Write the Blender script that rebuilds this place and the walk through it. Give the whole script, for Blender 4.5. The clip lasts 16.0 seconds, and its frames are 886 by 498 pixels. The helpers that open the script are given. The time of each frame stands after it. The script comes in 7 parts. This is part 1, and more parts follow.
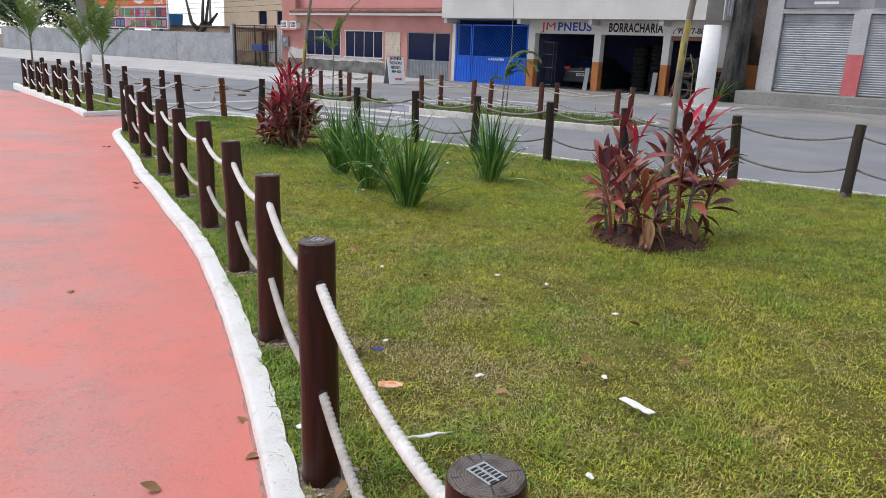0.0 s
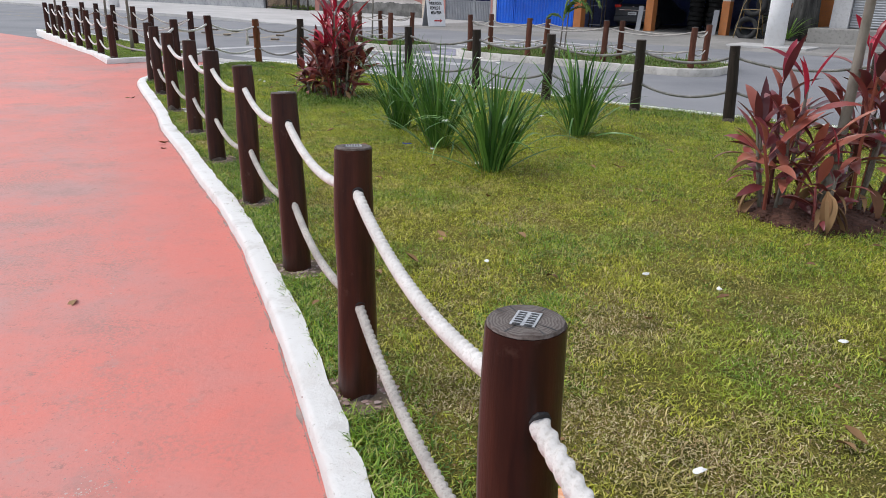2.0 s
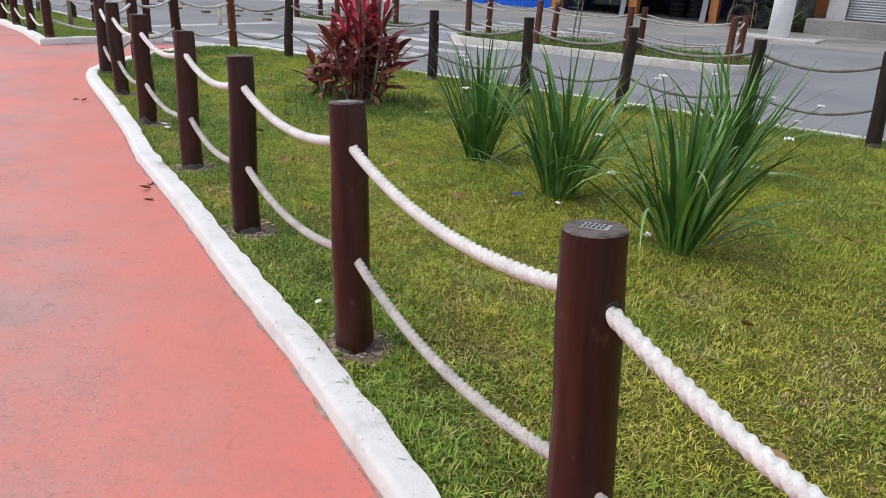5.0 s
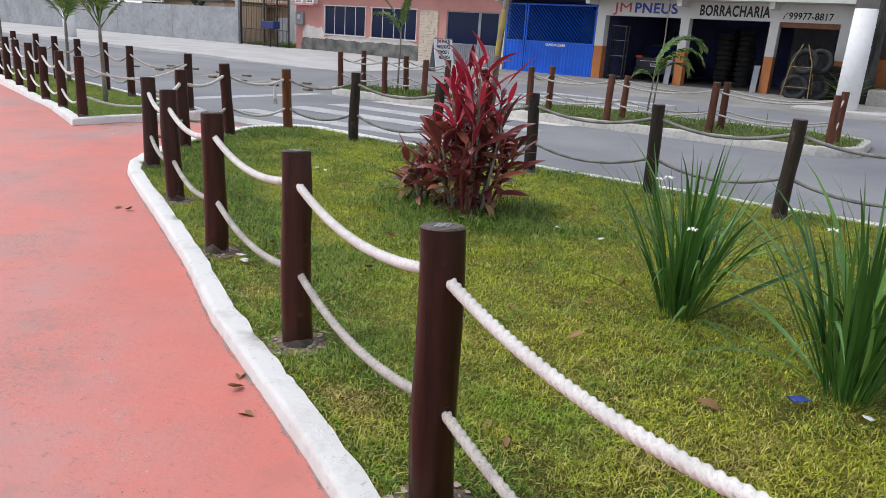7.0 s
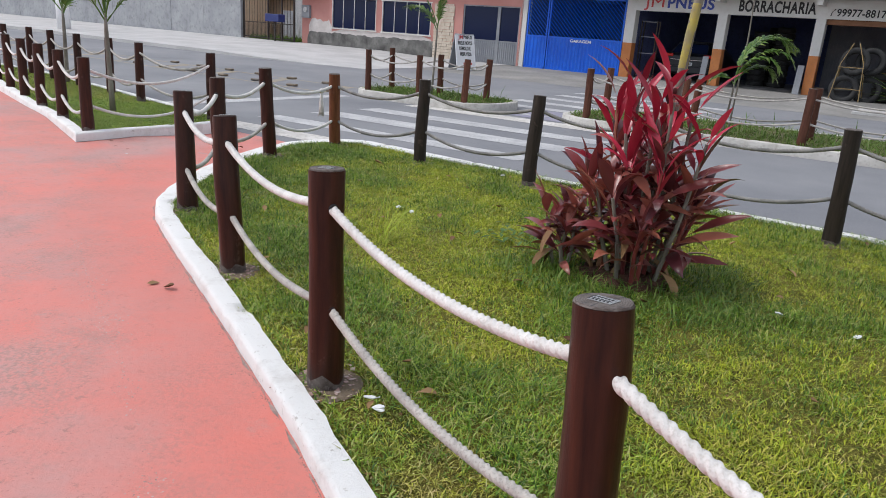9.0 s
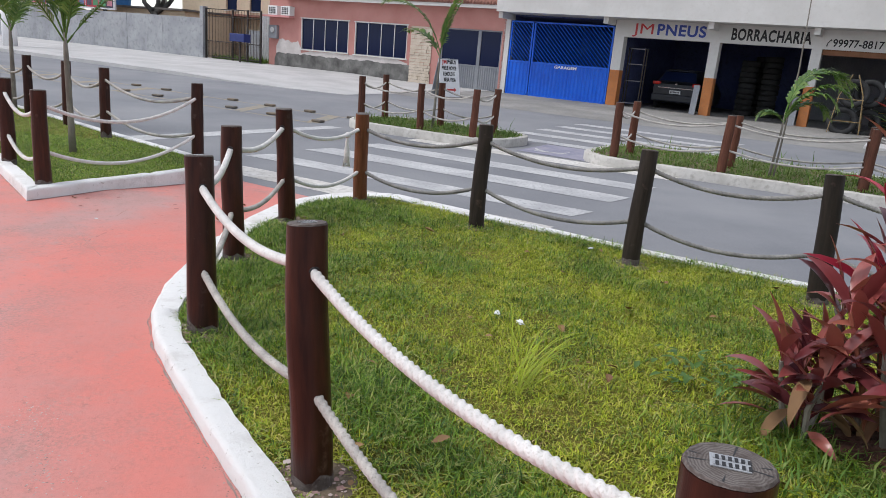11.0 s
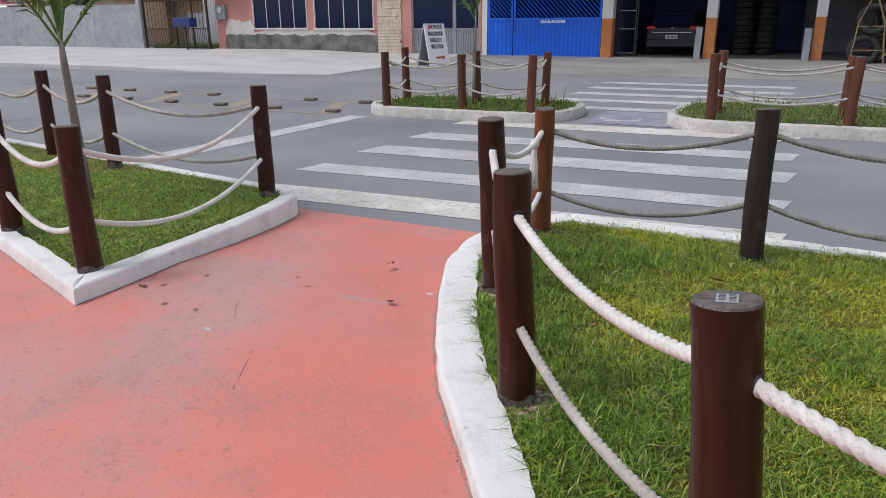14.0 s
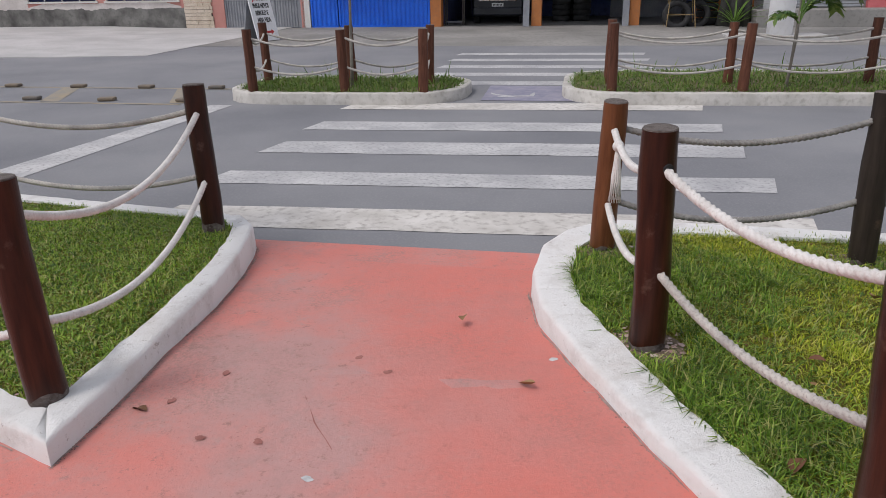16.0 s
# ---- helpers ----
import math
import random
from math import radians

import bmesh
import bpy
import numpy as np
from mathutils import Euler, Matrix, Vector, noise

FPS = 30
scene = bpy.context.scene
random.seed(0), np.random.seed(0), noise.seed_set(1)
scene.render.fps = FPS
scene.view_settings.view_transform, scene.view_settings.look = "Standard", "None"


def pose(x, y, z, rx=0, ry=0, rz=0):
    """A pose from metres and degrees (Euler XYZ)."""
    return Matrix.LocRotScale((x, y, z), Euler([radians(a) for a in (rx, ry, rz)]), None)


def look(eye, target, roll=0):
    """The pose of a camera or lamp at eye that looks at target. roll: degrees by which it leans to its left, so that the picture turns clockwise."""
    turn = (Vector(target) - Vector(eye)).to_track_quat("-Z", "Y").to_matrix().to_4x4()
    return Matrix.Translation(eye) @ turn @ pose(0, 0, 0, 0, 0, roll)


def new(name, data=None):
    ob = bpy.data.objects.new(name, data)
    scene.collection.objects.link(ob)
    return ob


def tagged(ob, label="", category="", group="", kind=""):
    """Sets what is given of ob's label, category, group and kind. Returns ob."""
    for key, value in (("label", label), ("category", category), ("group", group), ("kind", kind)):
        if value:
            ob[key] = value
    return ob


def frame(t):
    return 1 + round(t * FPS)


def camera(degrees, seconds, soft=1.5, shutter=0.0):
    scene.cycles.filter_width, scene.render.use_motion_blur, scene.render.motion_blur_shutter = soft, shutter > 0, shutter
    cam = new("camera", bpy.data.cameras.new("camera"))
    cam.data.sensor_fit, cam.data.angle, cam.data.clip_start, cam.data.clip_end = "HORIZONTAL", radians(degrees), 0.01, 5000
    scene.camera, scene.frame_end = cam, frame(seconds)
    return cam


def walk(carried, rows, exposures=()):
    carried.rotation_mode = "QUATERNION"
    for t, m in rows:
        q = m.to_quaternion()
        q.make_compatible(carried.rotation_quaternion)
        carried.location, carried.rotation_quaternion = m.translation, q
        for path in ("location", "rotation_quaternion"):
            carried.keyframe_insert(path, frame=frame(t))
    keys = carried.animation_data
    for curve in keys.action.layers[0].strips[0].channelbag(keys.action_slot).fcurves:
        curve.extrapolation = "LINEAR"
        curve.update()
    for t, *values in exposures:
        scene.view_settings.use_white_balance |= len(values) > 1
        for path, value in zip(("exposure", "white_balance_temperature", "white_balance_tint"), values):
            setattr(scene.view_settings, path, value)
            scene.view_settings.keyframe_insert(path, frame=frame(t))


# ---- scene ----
cam = camera(63.9, 16.0, soft=0.8)
PATH = [
    (0, (1.705, 0.422, 1.549), (1.411, 2.326, 1.013), 2.4),
    (0.5, (1.638, 0.599, 1.509), (1.317, 2.485, 0.924), 2.7),
    (1, (1.45, 0.9, 1.483), (1.183, 2.809, 0.947), 3.6),
    (1.5, (1.239, 1.23, 1.423), (0.909, 3.116, 0.847), 1.5),
    (2, (1.009, 1.624, 1.388), (0.643, 3.47, 0.709), 1.6),
    (2.5, (0.734, 1.948, 1.397), (0.473, 3.825, 0.759), 2.0),
    (3, (0.487, 2.274, 1.388), (0.18, 4.157, 0.786), 1.3),
    (5.5, (-0.842, 3.933, 1.339), (-1.028, 5.781, 0.596), 3.8),
    (6, (-1.111, 4.301, 1.374), (-1.337, 6.168, 0.692), 3.1),
    (6.5, (-1.386, 4.688, 1.371), (-1.608, 6.57, 0.733), 4.5),
    (7, (-1.707, 5.05, 1.413), (-1.953, 6.949, 0.835), 3.7),
    (7.5, (-1.983, 5.444, 1.417), (-2.254, 7.35, 0.876), 2.4),
    (8, (-2.319, 5.842, 1.4), (-2.558, 7.747, 0.841), 4.9),
    (8.5, (-2.622, 6.195, 1.402), (-2.821, 8.112, 0.864), 4.5),
    (9, (-2.906, 6.582, 1.398), (-3.132, 8.479, 0.806), 4.1),
    (9.2, (-2.97, 6.717, 1.373), (-3.178, 8.624, 0.807), 5.2),
    (11.3, (-4.198, 8.289, 1.407), (-4.283, 10.217, 0.88), 4.2),
    (11.5, (-4.316, 8.383, 1.404), (-4.387, 10.308, 0.865), 3.8),
    (12, (-4.586, 8.697, 1.398), (-4.662, 10.629, 0.885), 5.2),
    (12.5, (-4.899, 9.029, 1.384), (-4.973, 10.945, 0.815), 4.5),
    (13, (-5.186, 9.432, 1.364), (-5.323, 11.315, 0.705), 2.0),
    (13.5, (-5.533, 9.754, 1.35), (-5.609, 11.633, 0.669), 1.0),
    (14, (-5.857, 10.077, 1.349), (-5.83, 11.981, 0.735), -0.4),
    (14.5, (-6.163, 10.406, 1.363), (-6.046, 12.297, 0.723), -0.4),
    (15, (-6.488, 10.701, 1.392), (-6.195, 12.556, 0.702), -2.2),
    (15.5, (-6.727, 11.016, 1.374), (-6.323, 12.829, 0.633), -4.3),
    (16, (-7.008, 11.289, 1.379), (-6.466, 13.084, 0.685), -1.0),
]
walk(cam, [(t, look(eye, target, roll)) for t, eye, target, roll in PATH], ((0, 0.6, 6350, 11), (12, 0.6, 6300, 11), (14, 0.45, 6380, 12), (16, 0.31, 6550, 14)))

# ---- light ----
world = bpy.data.worlds.new("sky_world")
scene.world = world
world.use_nodes = True
wn, wl = world.node_tree.nodes, world.node_tree.links
sky = wn.new("ShaderNodeTexSky")
sky.sky_type = "NISHITA"
sky.sun_disc = False
sky.sun_elevation, sky.sun_rotation = radians(58), radians(-75)
sky.air_density, sky.dust_density, sky.ozone_density = 1.0, 1.0, 1.0
hsv = wn.new("ShaderNodeHueSaturation")
hsv.inputs["Saturation"].default_value = 0.3
wl.new(sky.outputs[0], hsv.inputs["Color"])
wl.new(hsv.outputs[0], wn["Background"].inputs["Color"])
wn["Background"].inputs["Strength"].default_value = 0.15
sun_data = bpy.data.lights.new("sun", "SUN")
sun_data.energy, sun_data.angle, sun_data.color = 1.2, radians(14), (1.0, 0.96, 0.9)
sun = new("sun", sun_data)
sun.matrix_world = look((-20, 5, 35), (0, 10.4, 0))

# ---- street frame: s along the shop fronts, d towards the square, z up ----
FRONT = Matrix.Translation((0, 35.27, 0)) @ Matrix.Rotation(radians(-27.9), 4, "Z")


def street(s, d, z=0.0):
    return FRONT @ Vector((s, -d, z))


def fall(d):
    """Height of the roadway at the distance d from the shop fronts."""
    if d < 14:
        return -0.12 + 0.22 * (14 - max(d, 0)) / 14
    if d < 20.5:
        return -0.12
    return min(0.0, -0.12 + 0.12 * (d - 20.5) / 1.7)


def to_street(x, y):
    v = FRONT.inverted() @ Vector((x, y, 0))
    return v.x, -v.y


# ---- materials ----
def material(name, rough=0.8, metal=0.0, spec=0.4):
    m = bpy.data.materials.new(name)
    m.use_nodes = True
    b = m.node_tree.nodes["Principled BSDF"]
    b.inputs["Roughness"].default_value, b.inputs["Metallic"].default_value = rough, metal
    b.inputs["Specular IOR Level"].default_value = spec
    return m, m.node_tree.nodes, m.node_tree.links, b


def position(nodes, links, stretch=(1, 1, 1), local=False):
    src = nodes.new("ShaderNodeTexCoord").outputs["Object"] if local else nodes.new("ShaderNodeNewGeometry").outputs["Position"]
    mp = nodes.new("ShaderNodeMapping")
    mp.inputs["Scale"].default_value = stretch
    links.new(src, mp.inputs["Vector"])
    return mp.outputs[0]


def noise_of(nodes, links, vec, scale, detail=4, rough=0.55):
    n = nodes.new("ShaderNodeTexNoise")
    n.inputs["Scale"].default_value, n.inputs["Detail"].default_value, n.inputs["Roughness"].default_value = scale, detail, rough
    links.new(vec, n.inputs["Vector"])
    return n.outputs["Fac"]


def ramp(nodes, links, fac, *stops):
    r = nodes.new("ShaderNodeValToRGB")
    e = r.color_ramp.elements
    while len(e) < len(stops):
        e.new(0.5)
    for k, (p, c) in zip(e, stops):
        k.position, k.color = p, (*c, 1) if len(c) == 3 else c
    links.new(fac, r.inputs[0])
    return r.outputs[0]


def blend(nodes, links, fac, a, b, mode="MIX"):
    m = nodes.new("ShaderNodeMix")
    m.data_type, m.blend_type = "RGBA", mode
    for k, v in ((0, fac), (6, a), (7, b)):
        if hasattr(v, "links"):
            links.new(v, m.inputs[k])
        else:
            m.inputs[k].default_value = v if k == 0 else (*v, 1)
    return m.outputs[2]


def bump_of(nodes, links, bsdf, height, strength, dist=0.01):
    b = nodes.new("ShaderNodeBump")
    b.inputs["Strength"].default_value, b.inputs["Distance"].default_value = strength, dist
    links.new(height, b.inputs["Height"])
    links.new(b.outputs[0], bsdf.inputs["Normal"])


def surface(name, a, b, scale=4.0, c=None, scale2=40.0, mix2=0.35, rough=0.8, metal=0.0, bump=0.3, dist=0.004, stretch=(1, 1, 1), local=False, spec=0.4, lo=0.35, hi=0.65):
    """Two colours in large patches, a third in fine grain, with relief."""
    m, nn, ll, bs = material(name, rough, metal, spec)
    v = position(nn, ll, stretch, local)
    big = noise_of(nn, ll, v, scale, 5)
    col = ramp(nn, ll, big, (lo, a), (hi, b))
    fine = noise_of(nn, ll, v, scale2, 4)
    if c:
        mask = ramp(nn, ll, fine, (0.5, (0, 0, 0)), (0.72, (mix2, mix2, mix2)))
        col = blend(nn, ll, mask, col, c)
    ll.new(col, bs.inputs["Base Color"])
    if bump:
        bump_of(nn, ll, bs, fine, bump, dist)
    return m


def varied(name, cols, rough=0.5, island=True, scale=1.5, spec=0.4, thin=0.0):
    """Colour by piece and by place: leaves, blades, petals."""
    m, nn, ll, bs = material(name, rough, 0, spec)
    src = nn.new("ShaderNodeNewGeometry").outputs["Random Per Island"] if island else nn.new("ShaderNodeObjectInfo").outputs["Random"]
    stops = [(i / (len(cols) - 1), c) for i, c in enumerate(cols)]
    col = ramp(nn, ll, src, *stops)
    v = position(nn, ll)
    n = noise_of(nn, ll, v, scale, 4)
    shade = ramp(nn, ll, n, (0.3, (0.72, 0.72, 0.72)), (0.7, (1.2, 1.2, 1.2)))
    col = blend(nn, ll, 1.0, col, shade, "MULTIPLY")
    ll.new(col, bs.inputs["Base Color"])
    if thin:
        tr = nn.new("ShaderNodeBsdfTranslucent")
        ll.new(col, tr.inputs["Color"])
        mx = nn.new("ShaderNodeMixShader")
        mx.inputs[0].default_value = thin
        ll.new(bs.outputs[0], mx.inputs[1])
        ll.new(tr.outputs[0], mx.inputs[2])
        ll.new(mx.outputs[0], nn["Material Output"].inputs["Surface"])
    return m


def lawn_blade():
    """Blades: colour by blade, with dry straw patches, lush patches and fine mottling by place."""
    m, nn, ll, bs = material("lawn_blade", 0.5, 0, 0.4)
    src = nn.new("ShaderNodeNewGeometry").outputs["Random Per Island"]
    green = ramp(nn, ll, src, (0.0, (0.18, 0.2, 0.02)), (0.3, (0.32, 0.35, 0.027)), (0.62, (0.45, 0.46, 0.038)), (0.85, (0.54, 0.51, 0.085)), (1.0, (0.58, 0.47, 0.2)))
    straw = ramp(nn, ll, src, (0.0, (0.22, 0.17, 0.05)), (0.5, (0.44, 0.34, 0.13)), (1.0, (0.6, 0.49, 0.24)))
    lush = ramp(nn, ll, src, (0.0, (0.1, 0.22, 0.018)), (0.6, (0.18, 0.34, 0.025)), (1.0, (0.27, 0.41, 0.04)))
    v = position(nn, ll)
    dry = ramp(nn, ll, noise_of(nn, ll, v, 2.1, 8, 0.72), (0.5, (0, 0, 0)), (0.64, (0.75, 0.75, 0.75)))
    greener = ramp(nn, ll, noise_of(nn, ll, position(nn, ll, (1, 1, 0)), 0.75, 6, 0.65), (0.5, (0, 0, 0)), (0.64, (0.8, 0.8, 0.8)))
    col = blend(nn, ll, greener, blend(nn, ll, dry, green, straw), lush)
    mott = ramp(nn, ll, noise_of(nn, ll, v, 13, 6, 0.72), (0.34, (0.58, 0.56, 0.54)), (0.62, (1.3, 1.3, 1.28)))
    col = blend(nn, ll, 1.0, col, mott, "MULTIPLY")
    ll.new(col, bs.inputs["Base Color"])
    tr = nn.new("ShaderNodeBsdfTranslucent")
    ll.new(col, tr.inputs["Color"])
    mx = nn.new("ShaderNodeMixShader")
    mx.inputs[0].default_value = 0.2
    ll.new(bs.outputs[0], mx.inputs[1])
    ll.new(tr.outputs[0], mx.inputs[2])
    ll.new(mx.outputs[0], nn["Material Output"].inputs["Surface"])
    return m


def red_paint(fresh=False):
    """Faded red floor paint; the newer coat beside the kerb fades out across the strip."""
    m, nn, ll, bs = material("fresh_red_floor_paint" if fresh else "red_floor_paint", 0.62, 0, 0.35)
    v = position(nn, ll)
    big = noise_of(nn, ll, v, 0.62, 8, 0.66)
    col = ramp(nn, ll, big, (0.36, (0.63, 0.177, 0.14)), (0.5, (0.57, 0.205, 0.175)), (0.64, (0.45, 0.25, 0.232)))
    streak = noise_of(nn, ll, v, 0.9, 10, 0.7)
    worn = ramp(nn, ll, streak, (0.49, (0, 0, 0)), (0.67, (0.6, 0.6, 0.6)))
    grit = noise_of(nn, ll, v, 38, 6, 0.75)
    worn = blend(nn, ll, 1.0, worn, ramp(nn, ll, grit, (0.36, (0.25, 0.25, 0.25)), (0.62, (1, 1, 1))), "MULTIPLY")
    col = blend(nn, ll, worn, col, (0.4, 0.29, 0.27))
    speck = noise_of(nn, ll, v, 85, 3)
    col = blend(nn, ll, ramp(nn, ll, speck, (0.62, (0, 0, 0)), (0.72, (0.55, 0.55, 0.55))), col, (0.3, 0.12, 0.1))
    dirt = noise_of(nn, ll, v, 2.2, 10, 0.78)
    col = blend(nn, ll, ramp(nn, ll, dirt, (0.53, (0, 0, 0)), (0.7, (0.62, 0.62, 0.62))), col, (0.28, 0.185, 0.17))
    scuff = noise_of(nn, ll, v, 2.6, 10, 0.8)
    col = blend(nn, ll, ramp(nn, ll, scuff, (0.58, (0, 0, 0)), (0.66, (0.6, 0.6, 0.6))), col, (0.36, 0.26, 0.235))
    pit = noise_of(nn, ll, v, 14, 8, 0.8)
    col = blend(nn, ll, ramp(nn, ll, pit, (0.57, (0, 0, 0)), (0.65, (0.75, 0.75, 0.75))), col, (0.27, 0.145, 0.125))
    patch = ramp(nn, ll, noise_of(nn, ll, v, 1.4, 8, 0.68), (0.46, (0, 0, 0)), (0.62, (0.75, 0.75, 0.75)))
    fleck = ramp(nn, ll, noise_of(nn, ll, v, 62, 5, 0.75), (0.46, (0, 0, 0)), (0.58, (1, 1, 1)))
    col = blend(nn, ll, blend(nn, ll, 1.0, patch, fleck, "MULTIPLY"), col, (0.29, 0.185, 0.16))
    rag = ramp(nn, ll, noise_of(nn, ll, v, 5.5, 10, 0.75), (0.53, (0, 0, 0)), (0.6, (0.3, 0.3, 0.3)))
    thin = ramp(nn, ll, noise_of(nn, ll, v, 0.8, 6, 0.6), (0.46, (0, 0, 0)), (0.62, (1, 1, 1)))
    col = blend(nn, ll, blend(nn, ll, 1.0, rag, thin, "MULTIPLY"), col, (0.36, 0.27, 0.255))
    if fresh:
        uv = nn.new("ShaderNodeSeparateXYZ")
        ll.new(nn.new("ShaderNodeTexCoord").outputs["UV"], uv.inputs[0])
        away = nn.new("ShaderNodeMath")
        away.operation = "MULTIPLY_ADD"
        away.inputs[1].default_value = 0.75
        ll.new(noise_of(nn, ll, v, 1.9, 9, 0.68), away.inputs[0])
        ll.new(uv.outputs[0], away.inputs[2])
        coat = ramp(nn, ll, away.outputs[0], (0.5, (0.45, 0.45, 0.45)), (1.05, (0, 0, 0)))
        col = blend(nn, ll, coat, col, (0.6, 0.155, 0.12))
    ll.new(col, bs.inputs["Base Color"])
    ll.new(ramp(nn, ll, big, (0.3, (0.5, 0.5, 0.5)), (0.7, (0.75, 0.75, 0.75))), bs.inputs["Roughness"])
    bump_of(nn, ll, bs, blend(nn, ll, 0.6, grit, pit), 0.6, 0.008)
    return m


def white_kerb():
    m, nn, ll, bs = material("white_kerb_paint", 0.75, 0, 0.3)
    v = position(nn, ll)
    big = noise_of(nn, ll, v, 4, 8, 0.7)
    col = ramp(nn, ll, big, (0.3, (0.57, 0.55, 0.53)), (0.48, (0.74, 0.735, 0.725)))
    chip = noise_of(nn, ll, v, 22, 9, 0.75)
    col = blend(nn, ll, ramp(nn, ll, chip, (0.6, (0, 0, 0)), (0.66, (0.8, 0.8, 0.8))), col, (0.4, 0.37, 0.34))
    dust = noise_of(nn, ll, v, 1.7, 9, 0.75)
    col = blend(nn, ll, ramp(nn, ll, dust, (0.52, (0, 0, 0)), (0.7, (0.5, 0.5, 0.5))), col, (0.55, 0.5, 0.46))
    ll.new(col, bs.inputs["Base Color"])
    bump_of(nn, ll, bs, chip, 0.9, 0.015)
    return m


def stained_wood(name, a, b, gloss=0.42):
    m, nn, ll, bs = material(name, gloss, 0, 0.2)
    v = position(nn, ll, (14, 14, 1.6), True)
    grain = noise_of(nn, ll, v, 2.2, 6, 0.6)
    col = ramp(nn, ll, grain, (0.3, a), (0.7, b))
    p = position(nn, ll)
    scuff = noise_of(nn, ll, p, 9, 6, 0.65)
    col = blend(nn, ll, ramp(nn, ll, scuff, (0.62, (0, 0, 0)), (0.74, (0.4, 0.4, 0.4))), col, (0.16, 0.1, 0.075))
    hue = nn.new("ShaderNodeHueSaturation")
    rnd = nn.new("ShaderNodeObjectInfo").outputs["Random"]
    ll.new(ramp(nn, ll, rnd, (0, (0.75, 0.75, 0.75)), (1, (1.25, 1.25, 1.25))), hue.inputs["Value"])
    ll.new(col, hue.inputs["Color"])
    ll.new(hue.outputs[0], bs.inputs["Base Color"])
    bump_of(nn, ll, bs, grain, 0.35, 0.006)
    return m


def glass_dark(name):
    m, nn, ll, bs = material(name, 0.08, 0, 0.14)
    bs.inputs["Base Color"].default_value = (0.008, 0.014, 0.045, 1)
    return m


def thatch():
    """Soil under the lawn, matted with dead and living leaves."""
    m, nn, ll, bs = material("turf_thatch", 0.95, 0, 0.2)
    v = position(nn, ll)
    fine = noise_of(nn, ll, v, 150, 6, 0.8)
    col = ramp(nn, ll, fine, (0.36, (0.055, 0.045, 0.018)), (0.47, (0.16, 0.15, 0.032)), (0.56, (0.31, 0.29, 0.07)), (0.68, (0.42, 0.35, 0.13)))
    patch = ramp(nn, ll, noise_of(nn, ll, v, 5, 7, 0.7), (0.38, (0.6, 0.65, 0.5)), (0.62, (1.2, 1.1, 1.0)))
    ll.new(blend(nn, ll, 1.0, col, patch, "MULTIPLY"), bs.inputs["Base Color"])
    bump_of(nn, ll, bs, fine, 1.0, 0.02)
    return m


def end_grain():
    """Weathered sawn log end with growth rings."""
    m, nn, ll, bs = material("weathered_end_grain", 0.85, 0, 0.2)
    v = position(nn, ll, (1, 1, 0.05), True)
    w = nn.new("ShaderNodeTexWave")
    w.wave_type, w.rings_direction = "RINGS", "Z"
    w.inputs["Scale"].default_value, w.inputs["Distortion"].default_value, w.inputs["Detail"].default_value = 60, 9, 5
    ll.new(v, w.inputs["Vector"])
    col = ramp(nn, ll, w.outputs["Fac"], (0.1, (0.095, 0.08, 0.073)), (0.8, (0.155, 0.136, 0.126)))
    blot = noise_of(nn, ll, v, 28, 7, 0.7)
    col = blend(nn, ll, ramp(nn, ll, blot, (0.46, (0, 0, 0)), (0.66, (0.75, 0.75, 0.75))), col, (0.05, 0.036, 0.03))
    ll.new(col, bs.inputs["Base Color"])
    bump_of(nn, ll, bs, blot, 0.6, 0.006)
    return m


RED = red_paint()
FRESHRED = red_paint(True)
KERB = white_kerb()
ASPHALT = surface("asphalt", (0.146, 0.151, 0.168), (0.228, 0.231, 0.243), 0.4, (0.3, 0.295, 0.29), 60, 0.35, 0.85, bump=0.5, lo=0.3, hi=0.7)
CONCRETE = surface("concrete_apron", (0.19, 0.185, 0.175), (0.29, 0.28, 0.265), 0.5, (0.14, 0.135, 0.13), 10, 0.6, 0.85, bump=0.3)
PALE = surface("pale_pavement", (0.38, 0.375, 0.37), (0.49, 0.48, 0.475), 0.7, (0.33, 0.31, 0.29), 12, 0.4, 0.85, bump=0.25)
EARTH = surface("bare_earth", (0.12, 0.09, 0.06), (0.2, 0.15, 0.1), 3, (0.3, 0.24, 0.18), 40, 0.4, 0.95, bump=0.8, dist=0.02)
STUD = surface("dull_stud_plastic", (0.11, 0.1, 0.09), (0.2, 0.15, 0.1), 2.0, (0.12, 0.11, 0.1), 30, 0.6, 0.7)
MARK = surface("worn_white_marking", (0.36, 0.36, 0.37), (0.5, 0.5, 0.5), 2.5, (0.19, 0.19, 0.2), 26, 0.8, 0.7, bump=0.2)
STRIP = surface("dirty_white_strip_paint", (0.46, 0.44, 0.41), (0.62, 0.6, 0.57), 3, (0.28, 0.26, 0.24), 16, 0.8, 0.8, bump=0.3)
YELLOW = surface("worn_yellow_marking", (0.3, 0.245, 0.165), (0.24, 0.225, 0.19), 1.5, (0.19, 0.185, 0.18), 12, 0.9, 0.75, bump=0.2)
TURF = thatch()
POST = stained_wood("dark_stained_wood", (0.017, 0.0058, 0.0042), (0.055, 0.0165, 0.0095), 0.36)
BLACKPOST = stained_wood("blackened_wood", (0.014, 0.01, 0.008), (0.04, 0.029, 0.022), 0.6)
ORANGEPOST = stained_wood("orange_stained_wood", (0.1, 0.034, 0.014), (0.19, 0.07, 0.028), 0.5)
RUSTPOST = stained_wood("rust_brown_stained_wood", (0.055, 0.02, 0.012), (0.13, 0.05, 0.03), 0.6)
